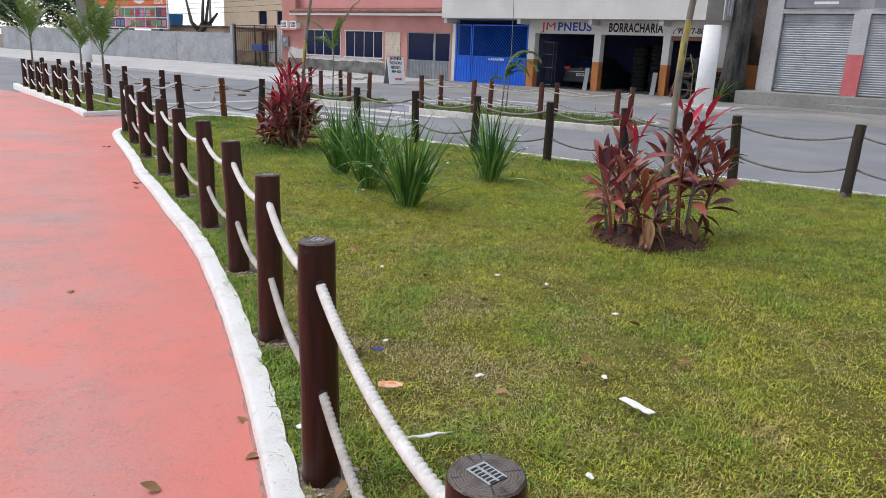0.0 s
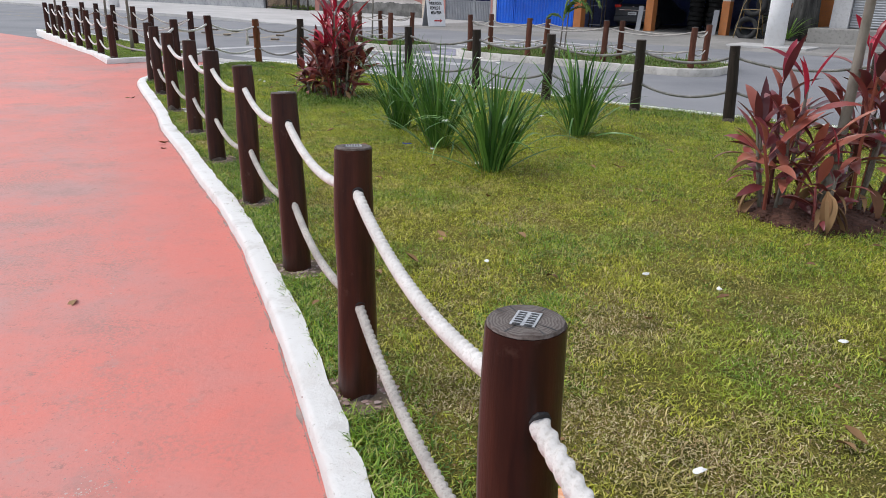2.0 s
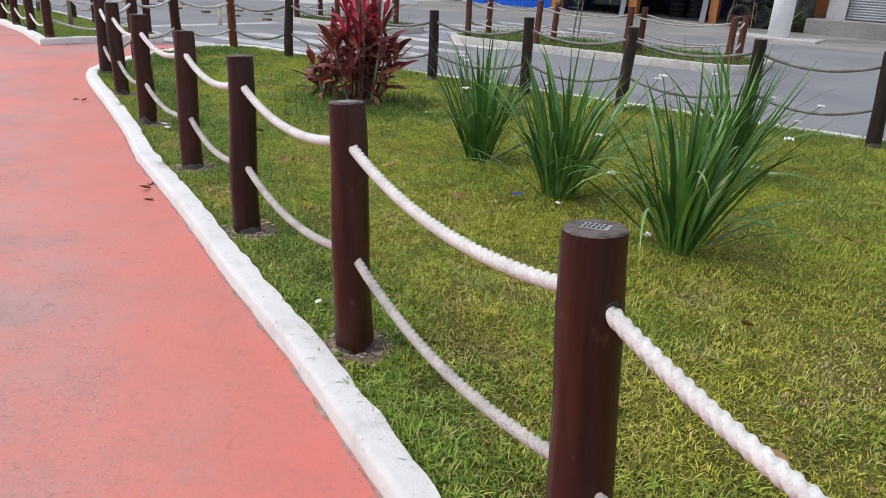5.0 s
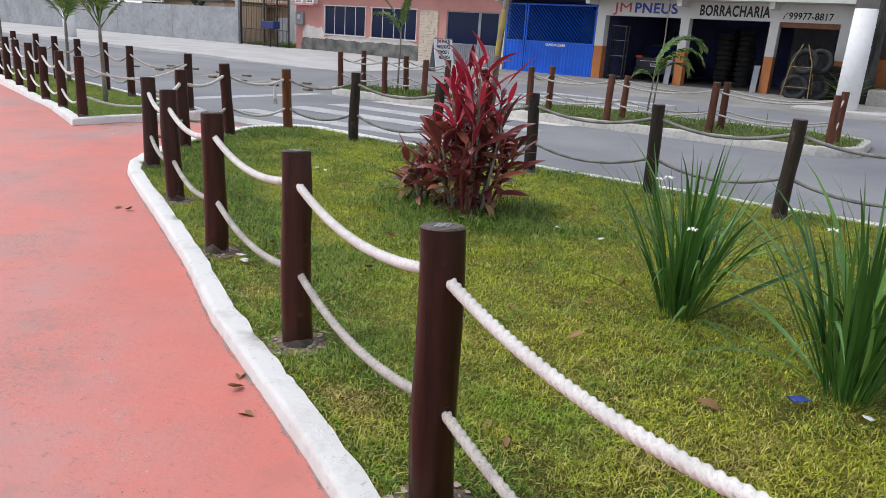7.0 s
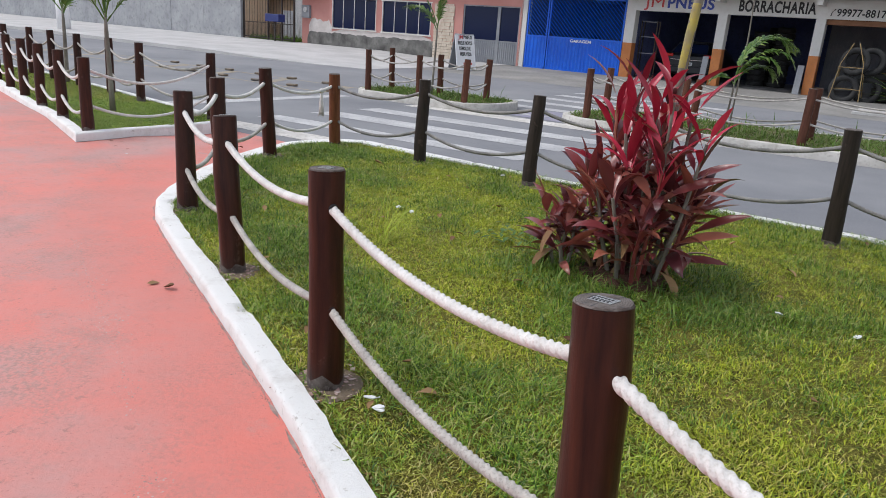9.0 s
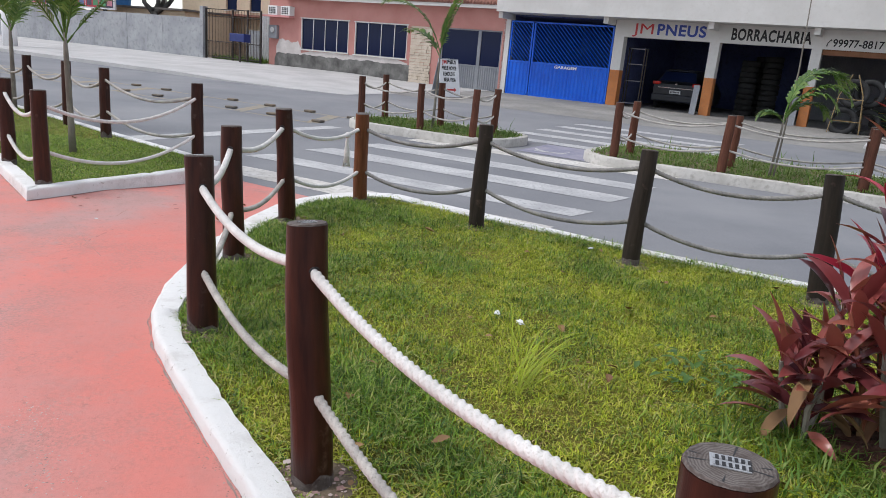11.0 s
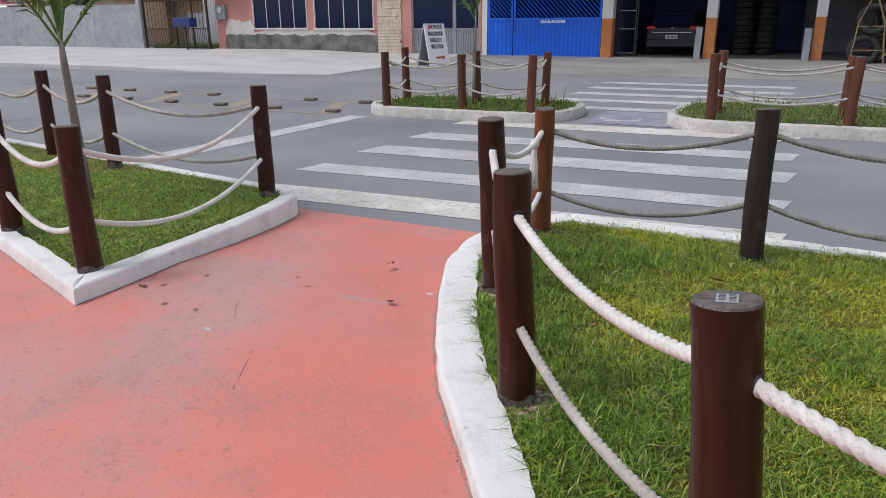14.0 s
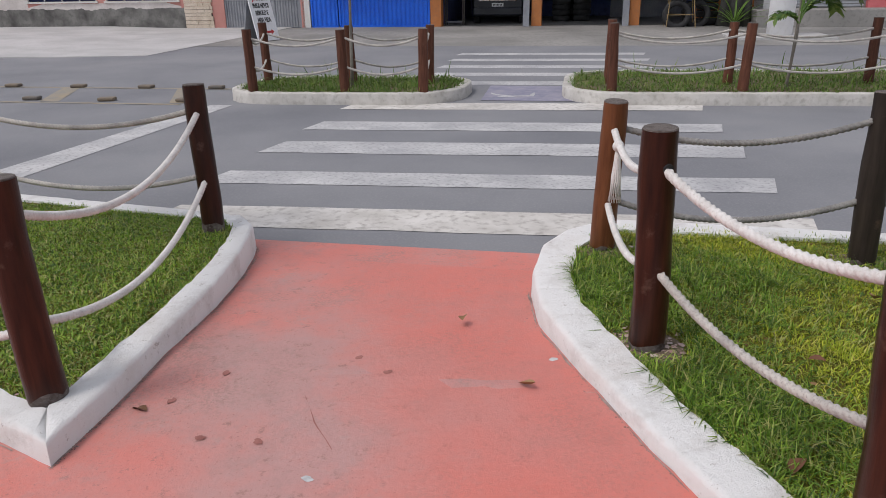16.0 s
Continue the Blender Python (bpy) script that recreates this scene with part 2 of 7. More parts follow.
ENDGRAIN = end_grain()
FOOTDUST = surface("cement_dusted_wood", (0.045, 0.03, 0.026), (0.13, 0.11, 0.1), 16, (0.2, 0.18, 0.17), 60, 0.6, 0.9, bump=0.5)
STEEL = surface("galvanised_steel", (0.45, 0.45, 0.46), (0.6, 0.6, 0.6), 20, (0.3, 0.3, 0.3), 90, 0.4, 0.4, 0.9, bump=0.1)
ROPE = surface("white_rope", (0.56, 0.54, 0.52), (0.69, 0.67, 0.65), 14, (0.4, 0.36, 0.32), 160, 0.6, 0.9, bump=0.6, dist=0.003)
# weathered grey, darkened further to imitate ropes lit from behind
BACKLITROPE = surface("backlit_weathered_rope", (0.17, 0.165, 0.16), (0.29, 0.28, 0.265), 9, (0.08, 0.075, 0.07), 140, 0.7, 0.95, bump=0.6, dist=0.003)
OLDROPE = surface("weathered_rope", (0.33, 0.31, 0.29), (0.5, 0.47, 0.43), 9, (0.2, 0.18, 0.17), 140, 0.7, 0.95, bump=0.6, dist=0.003)
SHOPWALL = surface("grimy_white_wall_paint", (0.4, 0.4, 0.415), (0.5, 0.5, 0.51), 0.9, (0.28, 0.27, 0.27), 12, 0.5, 0.8, bump=0.2)
OLDKERB = surface("weathered_kerb_paint", (0.4, 0.38, 0.35), (0.54, 0.52, 0.49), 3, (0.3, 0.28, 0.25), 14, 0.7, 0.85, bump=0.6, dist=0.01)
WHITEWALL = surface("white_wall_paint", (0.54, 0.53, 0.51), (0.62, 0.61, 0.59), 0.8, (0.5, 0.48, 0.45), 9, 0.35, 0.8, bump=0.15)
ORANGE = surface("orange_wall_paint", (0.42, 0.15, 0.045), (0.5, 0.19, 0.06), 2, (0.3, 0.14, 0.08), 14, 0.5, 0.7, bump=0.15)
PINK = surface("pink_wall_paint", (0.43, 0.19, 0.165), (0.5, 0.24, 0.21), 0.9, (0.44, 0.24, 0.2), 8, 0.4, 0.8, bump=0.2)
PINKUP = surface("light_pink_wall_paint", (0.58, 0.25, 0.25), (0.62, 0.29, 0.28), 0.7, (0.5, 0.25, 0.24), 8, 0.4, 0.8, bump=0.15)
BLUE = surface("blue_gate_paint", (0.005, 0.095, 0.58), (0.007, 0.125, 0.68), 1.5, (0.01, 0.06, 0.3), 20, 0.4, 0.4, bump=0.1)
# navy tint of the dim rooms, put into the interior colour
DARKIN = surface("dim_blue_interior", (0.08, 0.1, 0.24), (0.12, 0.145, 0.31), 1, (0.03, 0.03, 0.03), 10, 0.5, 0.9, bump=0.1)
GREYWALL = surface("grey_cement_render", (0.27, 0.28, 0.3), (0.37, 0.38, 0.395), 0.9, (0.16, 0.16, 0.165), 5, 0.5, 0.9, bump=0.4)
MOULD = surface("stained_cement_dado", (0.06, 0.058, 0.055), (0.2, 0.195, 0.185), 1.6, (0.1, 0.1, 0.095), 9, 0.7, 0.95, bump=0.5)
STONE = surface("cream_stone", (0.5, 0.42, 0.33), (0.6, 0.52, 0.43), 4, (0.38, 0.3, 0.24), 24, 0.6, 0.85, bump=0.5)
BEIGE = surface("beige_wall_paint", (0.55, 0.44, 0.31), (0.62, 0.51, 0.38), 0.5, (0.42, 0.35, 0.27), 5, 0.5, 0.85, bump=0.2)
SHEET = surface("grey_painted_sheet", (0.19, 0.2, 0.225), (0.25, 0.26, 0.28), 2, (0.15, 0.15, 0.16), 20, 0.4, 0.5, bump=0.1)
IRON = surface("dark_iron", (0.03, 0.028, 0.026), (0.06, 0.05, 0.045), 10, (0.1, 0.05, 0.03), 40, 0.4, 0.6, 0.3, bump=0.2)
TILE = surface("clay_roof_tile", (0.2, 0.09, 0.07), (0.3, 0.14, 0.11), 3, (0.12, 0.07, 0.06), 20, 0.5, 0.85, bump=0.3)
SHUTTER = surface("galvanised_shutter", (0.3, 0.315, 0.335), (0.4, 0.415, 0.435), 1.5, (0.3, 0.3, 0.31), 16, 0.5, 0.38, 0.75, bump=0.1)
POLEGREY = surface("concrete_pole", (0.27, 0.26, 0.245), (0.35, 0.34, 0.32), 2, (0.2, 0.19, 0.18), 30, 0.5, 0.9, bump=0.3)
RUBBER = surface("tyre_rubber", (0.012, 0.012, 0.013), (0.025, 0.025, 0.026), 6, (0.05, 0.048, 0.045), 40, 0.4, 0.75, bump=0.3)
GLASS = glass_dark("dark_tinted_glass")
CARPAINT = surface("dark_car_paint", (0.012, 0.014, 0.02), (0.018, 0.021, 0.028), 3, None, 60, 0, 0.3, 0.2, bump=0)
CHROME = surface("chrome", (0.6, 0.6, 0.62), (0.7, 0.7, 0.72), 5, None, 50, 0, 0.12, 1.0, bump=0)
REDLAMP = surface("red_lamp_plastic", (0.5, 0.02, 0.015), (0.55, 0.03, 0.02), 5, None, 50, 0, 0.2, bump=0)
RACKPAINT = surface("yellow_rack_paint", (0.2, 0.14, 0.06), (0.27, 0.19, 0.08), 5, (0.2, 0.1, 0.04), 30, 0.6, 0.55, bump=0.2)
BLACKTXT = surface("black_lettering", (0.012, 0.012, 0.014), (0.02, 0.02, 0.022), 5, (0.1, 0.1, 0.1), 50, 0.25, 0.6, bump=0)
BLUETXT = surface("blue_lettering", (0.025, 0.05, 0.26), (0.03, 0.06, 0.3), 5, (0.15, 0.16, 0.3), 50, 0.3, 0.6, bump=0)
REDTXT = surface("red_lettering", (0.4, 0.03, 0.035), (0.48, 0.05, 0.05), 5, (0.4, 0.15, 0.14), 50, 0.3, 0.6, bump=0)
WHITETXT = surface("white_lettering", (0.7, 0.7, 0.72), (0.78, 0.78, 0.8), 5, None, 50, 0, 0.6, bump=0)
PLASTIC = surface("white_plastic", (0.72, 0.72, 0.72), (0.8, 0.8, 0.8), 8, (0.6, 0.58, 0.55), 40, 0.4, 0.4, bump=0.1)
GRASS = lawn_blade()
LUSH = varied("lush_lawn_blade", [(0.035, 0.09, 0.012), (0.12, 0.235, 0.02), (0.21, 0.35, 0.03), (0.32, 0.44, 0.05), (0.46, 0.42, 0.17)], 0.5, True, 11, 0.4, 0.22)
FRESH = varied("fresh_green_blade", [(0.13, 0.2, 0.012), (0.27, 0.35, 0.018), (0.39, 0.46, 0.024), (0.5, 0.52, 0.045), (0.52, 0.46, 0.12)], 0.5, True, 11, 0.4, 0.22)
DEEP = varied("deep_green_blade", [(0.03, 0.075, 0.01), (0.08, 0.17, 0.014), (0.15, 0.27, 0.022), (0.24, 0.36, 0.04), (0.4, 0.38, 0.14)], 0.5, True, 9, 0.35, 0.22)
GRIT = varied("cement_grit", [(0.33, 0.2, 0.175), (0.4, 0.29, 0.26), (0.46, 0.38, 0.35), (0.28, 0.16, 0.14)], 0.9, True, 4, 0.2)
GRIME = varied("dark_grime", [(0.15, 0.1, 0.085), (0.25, 0.17, 0.15), (0.34, 0.26, 0.235)], 0.95, True, 4, 0.2)
DRYGRASS = varied("dry_lawn_blade", [(0.16, 0.11, 0.05), (0.34, 0.25, 0.11), (0.5, 0.4, 0.2), (0.6, 0.52, 0.3), (0.36, 0.38, 0.07)], 0.7, True, 9, 0.3, 0.15)
WEED = varied("verge_grass", [(0.07, 0.15, 0.025), (0.12, 0.21, 0.035), (0.2, 0.25, 0.06)], 0.6, True, 2, 0.3, 0.25)
SWORD = varied("sword_leaf", [(0.03, 0.095, 0.02), (0.075, 0.19, 0.035), (0.17, 0.32, 0.07)], 0.34, False, 3, 0.5, 0.15)
REDLEAF = varied("crimson_leaf", [(0.2, 0.016, 0.03), (0.42, 0.02, 0.05), (0.62, 0.045, 0.09)], 0.32, False, 3, 0.5, 0.2)
MAROON = varied("maroon_leaf", [(0.08, 0.022, 0.028), (0.2, 0.04, 0.045), (0.3, 0.075, 0.065), (0.38, 0.13, 0.085)], 0.3, False, 3, 0.5, 0.15)
DRYLEAF = varied("dry_leaf", [(0.2, 0.11, 0.05), (0.32, 0.2, 0.1), (0.13, 0.06, 0.035)], 0.8, False, 4, 0.2)
FROND = varied("palm_leaflet", [(0.05, 0.12, 0.02), (0.1, 0.19, 0.035), (0.2, 0.27, 0.065)], 0.45, True, 2, 0.4, 0.25)
TREELEAF = varied("tree_leaf", [(0.012, 0.035, 0.012), (0.025, 0.06, 0.02), (0.045, 0.085, 0.025)], 0.6, True, 0.6, 0.3, 0.1)
PETAL = varied("white_petal", [(0.78, 0.78, 0.74), (0.82, 0.82, 0.8)], 0.6, True, 4, 0.3)
BARK = surface("sapling_bark", (0.13, 0.115, 0.095), (0.25, 0.23, 0.195), 6, (0.13, 0.11, 0.09), 30, 0.6, 0.85, bump=0.5, stretch=(1, 1, 0.5))
DARKBARK = surface("dark_tree_bark", (0.02, 0.02, 0.019), (0.1, 0.098, 0.092), 3, (0.015, 0.013, 0.011), 14, 0.7, 0.95, bump=0.9, dist=0.03, stretch=(1, 1, 0.25))
LICHEN = surface("yellow_lichen", (0.27, 0.24, 0.12), (0.42, 0.35, 0.07), 9, (0.24, 0.2, 0.15), 26, 0.9, 0.9, bump=0.5)
MULCH = surface("reddish_mulch", (0.07, 0.03, 0.02), (0.14, 0.065, 0.045), 20, (0.03, 0.018, 0.014), 50, 0.7, 0.95, bump=1.0, dist=0.02)
ORANGECARD = surface("orange_wrapper", (0.7, 0.2, 0.03), (0.75, 0.6, 0.45), 30, None, 60, 0, 0.4, bump=0)


# ---- mesh helpers ----
def finish(bm, name, mat, smooth=False):
    me = bpy.data.meshes.new(name)
    bm.to_mesh(me)
    bm.free()
    me.materials.append(mat)
    if smooth:
        me.shade_smooth()
    return me


def part(name, bm, mat, parent=None, label="", smooth=False):
    ob = new(name, bm if isinstance(bm, bpy.types.Mesh) else finish(bm, name, mat, smooth))
    if parent:
        ob.parent = parent
    if label:
        ob["label"] = label
    return ob


def thing(name, label, category, m=None, group="", kind=""):
    ob = new(name)
    ob.empty_display_size = 0.2
    if m is not None:
        ob.matrix_world = m
    return tagged(ob, label, category, group, kind)


def box(bm, x0, x1, y0, y1, z0, z1, bevel=0.0):
    m = Matrix.Translation(((x0 + x1) / 2, (y0 + y1) / 2, (z0 + z1) / 2)) @ Matrix.Diagonal((abs(x1 - x0), abs(y1 - y0), abs(z1 - z0), 1))
    r = bmesh.ops.create_cube(bm, size=1, matrix=m)
    if bevel:
        bmesh.ops.bevel(bm, geom=list({e for v in r["verts"] for e in v.link_edges}), offset=bevel, segments=2, affect="EDGES", profile=0.5)
    return r


def boxed(*a, bevel=0.0):
    bm = bmesh.new()
    box(bm, *a, bevel=bevel)
    return bm


def tube(bm, pts, radii, sides=8, caps=True, wobble=0.0, squash=None):
    """A tube along points; radii for each point."""
    rings, up = [], Vector((0.31, 0.17, 0.93))
    pts = [Vector(p) for p in pts]
    for i, p in enumerate(pts):
        d = (pts[min(i + 1, len(pts) - 1)] - pts[max(i - 1, 0)]).normalized()
        a = d.cross(up if abs(d.dot(up)) < 0.95 else Vector((1, 0, 0))).normalized()
        b = d.cross(a)
        r = radii[i] if hasattr(radii, "__len__") else radii
        ring = []
        for k in range(sides):
            q = 2 * math.pi * k / sides
            rr = r * (1 + (wobble * noise.noise(Vector((math.cos(q) * 1.3 + p.x * 7, math.sin(q) * 1.3 + p.y * 7, p.z * 4))) if wobble else 0))
            ring.append(bm.verts.new(p + (a * math.cos(q) + b * math.sin(q)) * rr))
        rings.append(ring)
    for r0, r1 in zip(rings, rings[1:]):
        for k in range(sides):
            bm.faces.new((r0[k], r0[(k + 1) % sides], r1[(k + 1) % sides], r1[k]))
    if caps:
        bm.faces.new(rings[0][::-1])
        bm.faces.new(rings[-1])
    return rings


def rope_mesh(a, b, sag, radius, near):
    """A three-strand laid rope hanging from a to b."""
    a, b = Vector(a), Vector(b)
    length = (b - a).length
    n = int(length / (0.008 if near else 0.035))
    sides = 18 if near else 6
    side = (b - a).cross(Vector((0, 0, 1))).normalized()
    verts, faces = [], []
    for i in range(n + 1):
        t = i / n
        p = a.lerp(b, t) - Vector((0, 0, sag * 4 * t * (1 - t)))
        d = ((b - a) - Vector((0, 0, sag * 4 * (1 - 2 * t)))).normalized()
        up = d.cross(side)
        turn = 2 * math.pi * t * length / 0.08
        for k in range(sides):
            q = 2 * math.pi * k / sides
            r = radius * (0.6 + 0.46 * abs(math.cos(1.5 * (q - turn))) ** 0.8) if near else radius
            verts.append(p + (side * math.cos(q) + up * math.sin(q)) * r)
    for i in range(n):
        for k in range(sides):
            k2 = (k + 1) % sides
            faces.append((i * sides + k, i * sides + k2, (i + 1) * sides + k2, (i + 1) * sides + k))
    me = bpy.data.meshes.new("rope")
    me.from_pydata(verts, [], faces)
    me.shade_smooth()
    return me


def lettering(text, height, mat, parent, m, bold=0.012, width=None, name="lettering", label=""):
    cu = bpy.data.curves.new("words", "FONT")
    cu.body, cu.size, cu.extrude, cu.offset, cu.space_character = text, height / 0.7, 0.004, bold, 1.0 + bold * 7
    ob = bpy.data.objects.new("words", cu)
    me = bpy.data.meshes.new_from_object(ob)
    bpy.data.objects.remove(ob)
    xs = [v.co.x for v in me.vertices]
    w = max(xs) - min(xs)
    me.transform(Matrix.Translation((-min(xs), 0, 0)))
    if width:
        me.transform(Matrix.Diagonal((width / w, 1, 1, 1)))
    me.materials.clear()
    me.materials.append(mat)
    ob = part(name, me, mat, parent, label)
    ob.matrix_basis = m
    return ob


def flat(name, outline, z, mat, parent=None, label=""):
    bm = bmesh.new()
    f = bm.faces.new([bm.verts.new((x, y, z(x, y) if callable(z) else z)) for x, y in outline])
    if f.normal.z < 0 or f.calc_area() and (f.normal_update() or f.normal.z < 0):
        f.normal_flip()
    bmesh.ops.triangulate(bm, faces=[f])
    return part(name, bm, mat, parent, label)


def inside(x, y, poly):
    hit, j = False, len(poly) - 1
    for i in range(len(poly)):
        (xi, yi), (xj, yj) = poly[i], poly[j]
        if (yi > y) != (yj > y) and x < (xj - xi) * (y - yi) / (yj - yi) + xi:
            hit = not hit
        j = i
    return hit


def edge_gap(x, y, poly):
    best = 9.0
    for (x0, y0), (x1, y1) in zip(poly, poly[1:] + poly[:1]):
        dx, dy = x1 - x0, y1 - y0
        t = max(0, min(1, ((x - x0) * dx + (y - y0) * dy) / (dx * dx + dy * dy + 1e-9)))
        best = min(best, math.hypot(x - x0 - t * dx, y - y0 - t * dy))
    return best


def blades(name, spots, low, high, width, mat, parent=None):
    """Many bent blades of grass in one mesh; spots of (x, y, z)."""
    n = len(spots)
    rng = np.random.default_rng(len(spots))
    p = np.asarray(spots, float)
    h = rng.uniform(low, high, n) * (0.6 + 0.8 * rng.random(n))
    if p.shape[1] > 3:
        h = h * p[:, 3]
    yaw, lean = rng.uniform(0, 2 * np.pi, n), rng.uniform(0.2, 1.75, n)
    dx, dy = np.cos(yaw), np.sin(yaw)
    wx, wy = -dy * width * rng.uniform(0.6, 1.3, n), dx * width * rng.uniform(0.6, 1.3, n)
    co = np.zeros((n, 4, 3))
    for k, (f, out, w) in enumerate(((0, 0, 0), (0.5, 0.28, 1.1), (0.5, 0.28, -1.1), (1.0, 0.95, 0))):
        co[:, k, 0] = p[:, 0] + dx * h * lean * out + wx * w * 0.5
        co[:, k, 1] = p[:, 1] + dy * h * lean * out + wy * w * 0.5
        co[:, k, 2] = p[:, 2] + h * f * (1 - 0.35 * lean * out)
    base = (np.arange(n) * 4)[:, None]
    tris = np.concatenate([base + np.array([[0, 2, 1]]), base + np.array([[1, 2, 3]])], axis=1).reshape(-1)
    me = bpy.data.meshes.new(name)
    me.vertices.add(n * 4)
    me.vertices.foreach_set("co", co.reshape(-1))
    me.loops.add(len(tris))
    me.loops.foreach_set("vertex_index", tris.astype(np.int32))
    me.polygons.add(len(tris) // 3)
    me.polygons.foreach_set("loop_start", np.arange(0, len(tris), 3, dtype=np.int32))
    me.update()
    me.validate()
    me.materials.append(mat)
    ob = new(name, me)
    if parent:
        ob.parent = parent
    return ob


# ---- ground, road, pavements ----
def strip(name, s0, s1, ds, mat, lift, label, category, n=1):
    bm = bmesh.new()
    cols = [s0 + (s1 - s0) * i / n for i in range(n + 1)]
    grid = [[bm.verts.new(street(s, d, fall(d) + lift)) for d in ds] for s in cols]
    for g0, g1 in zip(grid, grid[1:]):
        for k in range(len(ds) - 1):
            bm.faces.new((g0[k], g0[k + 1], g1[k + 1], g1[k]))
    bmesh.ops.recalc_face_normals(bm, faces=bm.faces)
    if bm.faces[:][0].normal.z < 0:
        bmesh.ops.reverse_faces(bm, faces=bm.faces[:])
    return tagged(part(name, bm, mat), label, category, kind="structure")


strip("ground", -900, 900, (-900, -20, 0, 14, 20.5, 22.2, 30, 900), EARTH, -0.03, "bare earth under and around the street", "ground")
strip("road", -70, 50, (6.6, 10, 12, 14, 16, 18, 20.5), ASPHALT, 0.0, "grey asphalt road with worn markings", "road", n=24)
strip("pavement_red", -70, 50, (20.5, 21, 21.6, 22.2, 26, 60), RED, 0.002, "red painted concrete promenade, faded and scuffed", "pavement")
strip("apron", -5.2, 50, (-0.1, 2, 4, 6.7), CONCRETE, 0.004, "grey concrete forecourt before the shops", "pavement")

# far pavement with its raised kerb, left of the forecourt
bm = bmesh.new()
rows = [(-70, 9.6), (-30, 9.7), (-20, 9.75), (-12, 9.7), (-9.5, 9.6), (-7, 9.3), (-5, 8.9)]
lift = [0.13, 0.13, 0.13, 0.12, 0.05, 0.02, 0.008]
for (s, d), (s2, d2), l0, l1 in zip(rows, rows[1:], lift, lift[1:]):
    a = [bm.verts.new(street(p, q, z)) for p, q, z in ((s, d, -0.1), (s, d - 0.01, fall(d) + l0), (s, 4, fall(4) + l0), (s, -0.3, 0.2 if l0 > 0.06 else 0.12))]
    b = [bm.verts.new(street(p, q, z)) for p, q, z in ((s2, d2, -0.1), (s2, d2 - 0.01, fall(d2) + l1), (s2, 4, fall(4) + l1), (s2, -0.3, 0.2 if l1 > 0.06 else 0.12))]
    for k in range(3):
        bm.faces.new((a[k], b[k], b[k + 1], a[k + 1]))
bmesh.ops.remove_doubles(bm, verts=bm.verts, dist=0.001)
tagged(part("pavement_far", bm, PALE), "pale concrete pavement with a low kerb", "pavement", kind="structure")


def marking(name, outline, mat, label, lift=0.004, category="road marking"):
    bm = bmesh.new()
    f = bm.faces.new([bm.verts.new(street(s, d, fall(d) + lift)) for s, d in outline])
    f.normal_update()
    if f.normal.z < 0:
        f.normal_flip()
    return tagged(part(name, bm, mat), label, category, "road markings", "structure")


def stripe(s0, s1, d0, d1, mat=MARK, label="worn white crossing stripe on asphalt", tilt=-0.062, name="crossing_stripe"):
    n = 10
    top, low = [], []
    for i in range(n + 1):
        s = s0 + (s1 - s0) * i / n
        k = tilt * (s - 4.2)
        top.append((s + 0.04, d0 + k + random.uniform(-0.012, 0.012)))
        low.append((s - 0.04, d1 + k + random.uniform(-0.012, 0.012)))
    return marking(name, top + low[::-1], mat, label)


for d0, d1 in ((18.67, 19.1), (17.4, 17.95), (16.25, 16.76)):
    stripe(1.98, 6.55, d0, d1)
stripe(2.1, 6.55, 19.72, 20.2, STRIP, "white painted concrete strip before the ramp")
stripe(1.95, 6.55, 14.8, 15.36, STRIP, "white painted concrete strip before the traffic island")
for d in (12.85, 11.8, 10.72, 9.62, 8.5):
    stripe(2.35, 6.3, d - 0.2, d + 0.2, tilt=-0.03)
marking("stop_line", [(-0.14, 19.9), (0.3, 19.9), (0.3, 15.3), (-0.02, 15.3)], MARK, "worn white stop line on asphalt")
for a, b in (((-40, 15.1), (-0.5, 15.25)), ((-40, 13.75), (-0.3, 13.7))):
    marking("centre_line", [a, b, (b[0], b[1] + 0.1), (a[0], a[1] + 0.1)], YELLOW, "worn yellow centre line on asphalt")
for i in range(9):
    s = -1.4 - 2.1 * i
    marking("hatch_bar", [(s, 13.8), (s + 0.32, 13.8), (s + 1.0, 15.2), (s + 0.68, 15.2)], YELLOW, "worn yellow hatch bar between the centre lines", 0.003)
for i in range(14):
    s, d = -0.55 - 1.25 * (i // 2) - 0.2 * (i % 2), (15.05, 13.72)[i % 2]
    bm = boxed(-0.12, 0.12, -0.075, 0.075, 0, 0.05, bevel=0.018)
    st = part("road_stud", bm, STUD)
    st.matrix_world = Matrix.Translation(street(s, d, fall(d) + 0.004)) @ Matrix.Rotation(radians(-28 + 7 * (i % 3)), 4, "Z")
    tagged(st, "dull yellow plastic road stud on the centre line", "road stud", "road studs")
marking("access_pad", [(3.62, 13.15), (4.85, 13.15), (4.95, 14.6), (3.66, 14.6)], surface("blue_grey_pad_paint", (0.2, 0.2, 0.27), (0.27, 0.26, 0.32), 3, (0.32, 0.31, 0.33), 12, 0.6, 0.8), "faded blue wheelchair pad between the traffic islands", 0.006)
bm = bmesh.new()
tube(bm, [(0.32 * math.cos(q), 0.42 * math.sin(q) - 0.1, 0) for q in [radians(a) for a in range(150, 400, 12)]], 0.035, 5)
tube(bm, [(-0.12, 0.55, 0), (-0.08, 0.1, 0), (0.25, 0.08, 0), (0.42, -0.38, 0)], 0.045, 5)
bmesh.ops.create_uvsphere(bm, u_segments=8, v_segments=6, radius=0.1, matrix=Matrix.Translation((-0.15, 0.62, 0)))
bmesh.ops.scale(bm, vec=(1, 1, 0.06), verts=bm.verts)
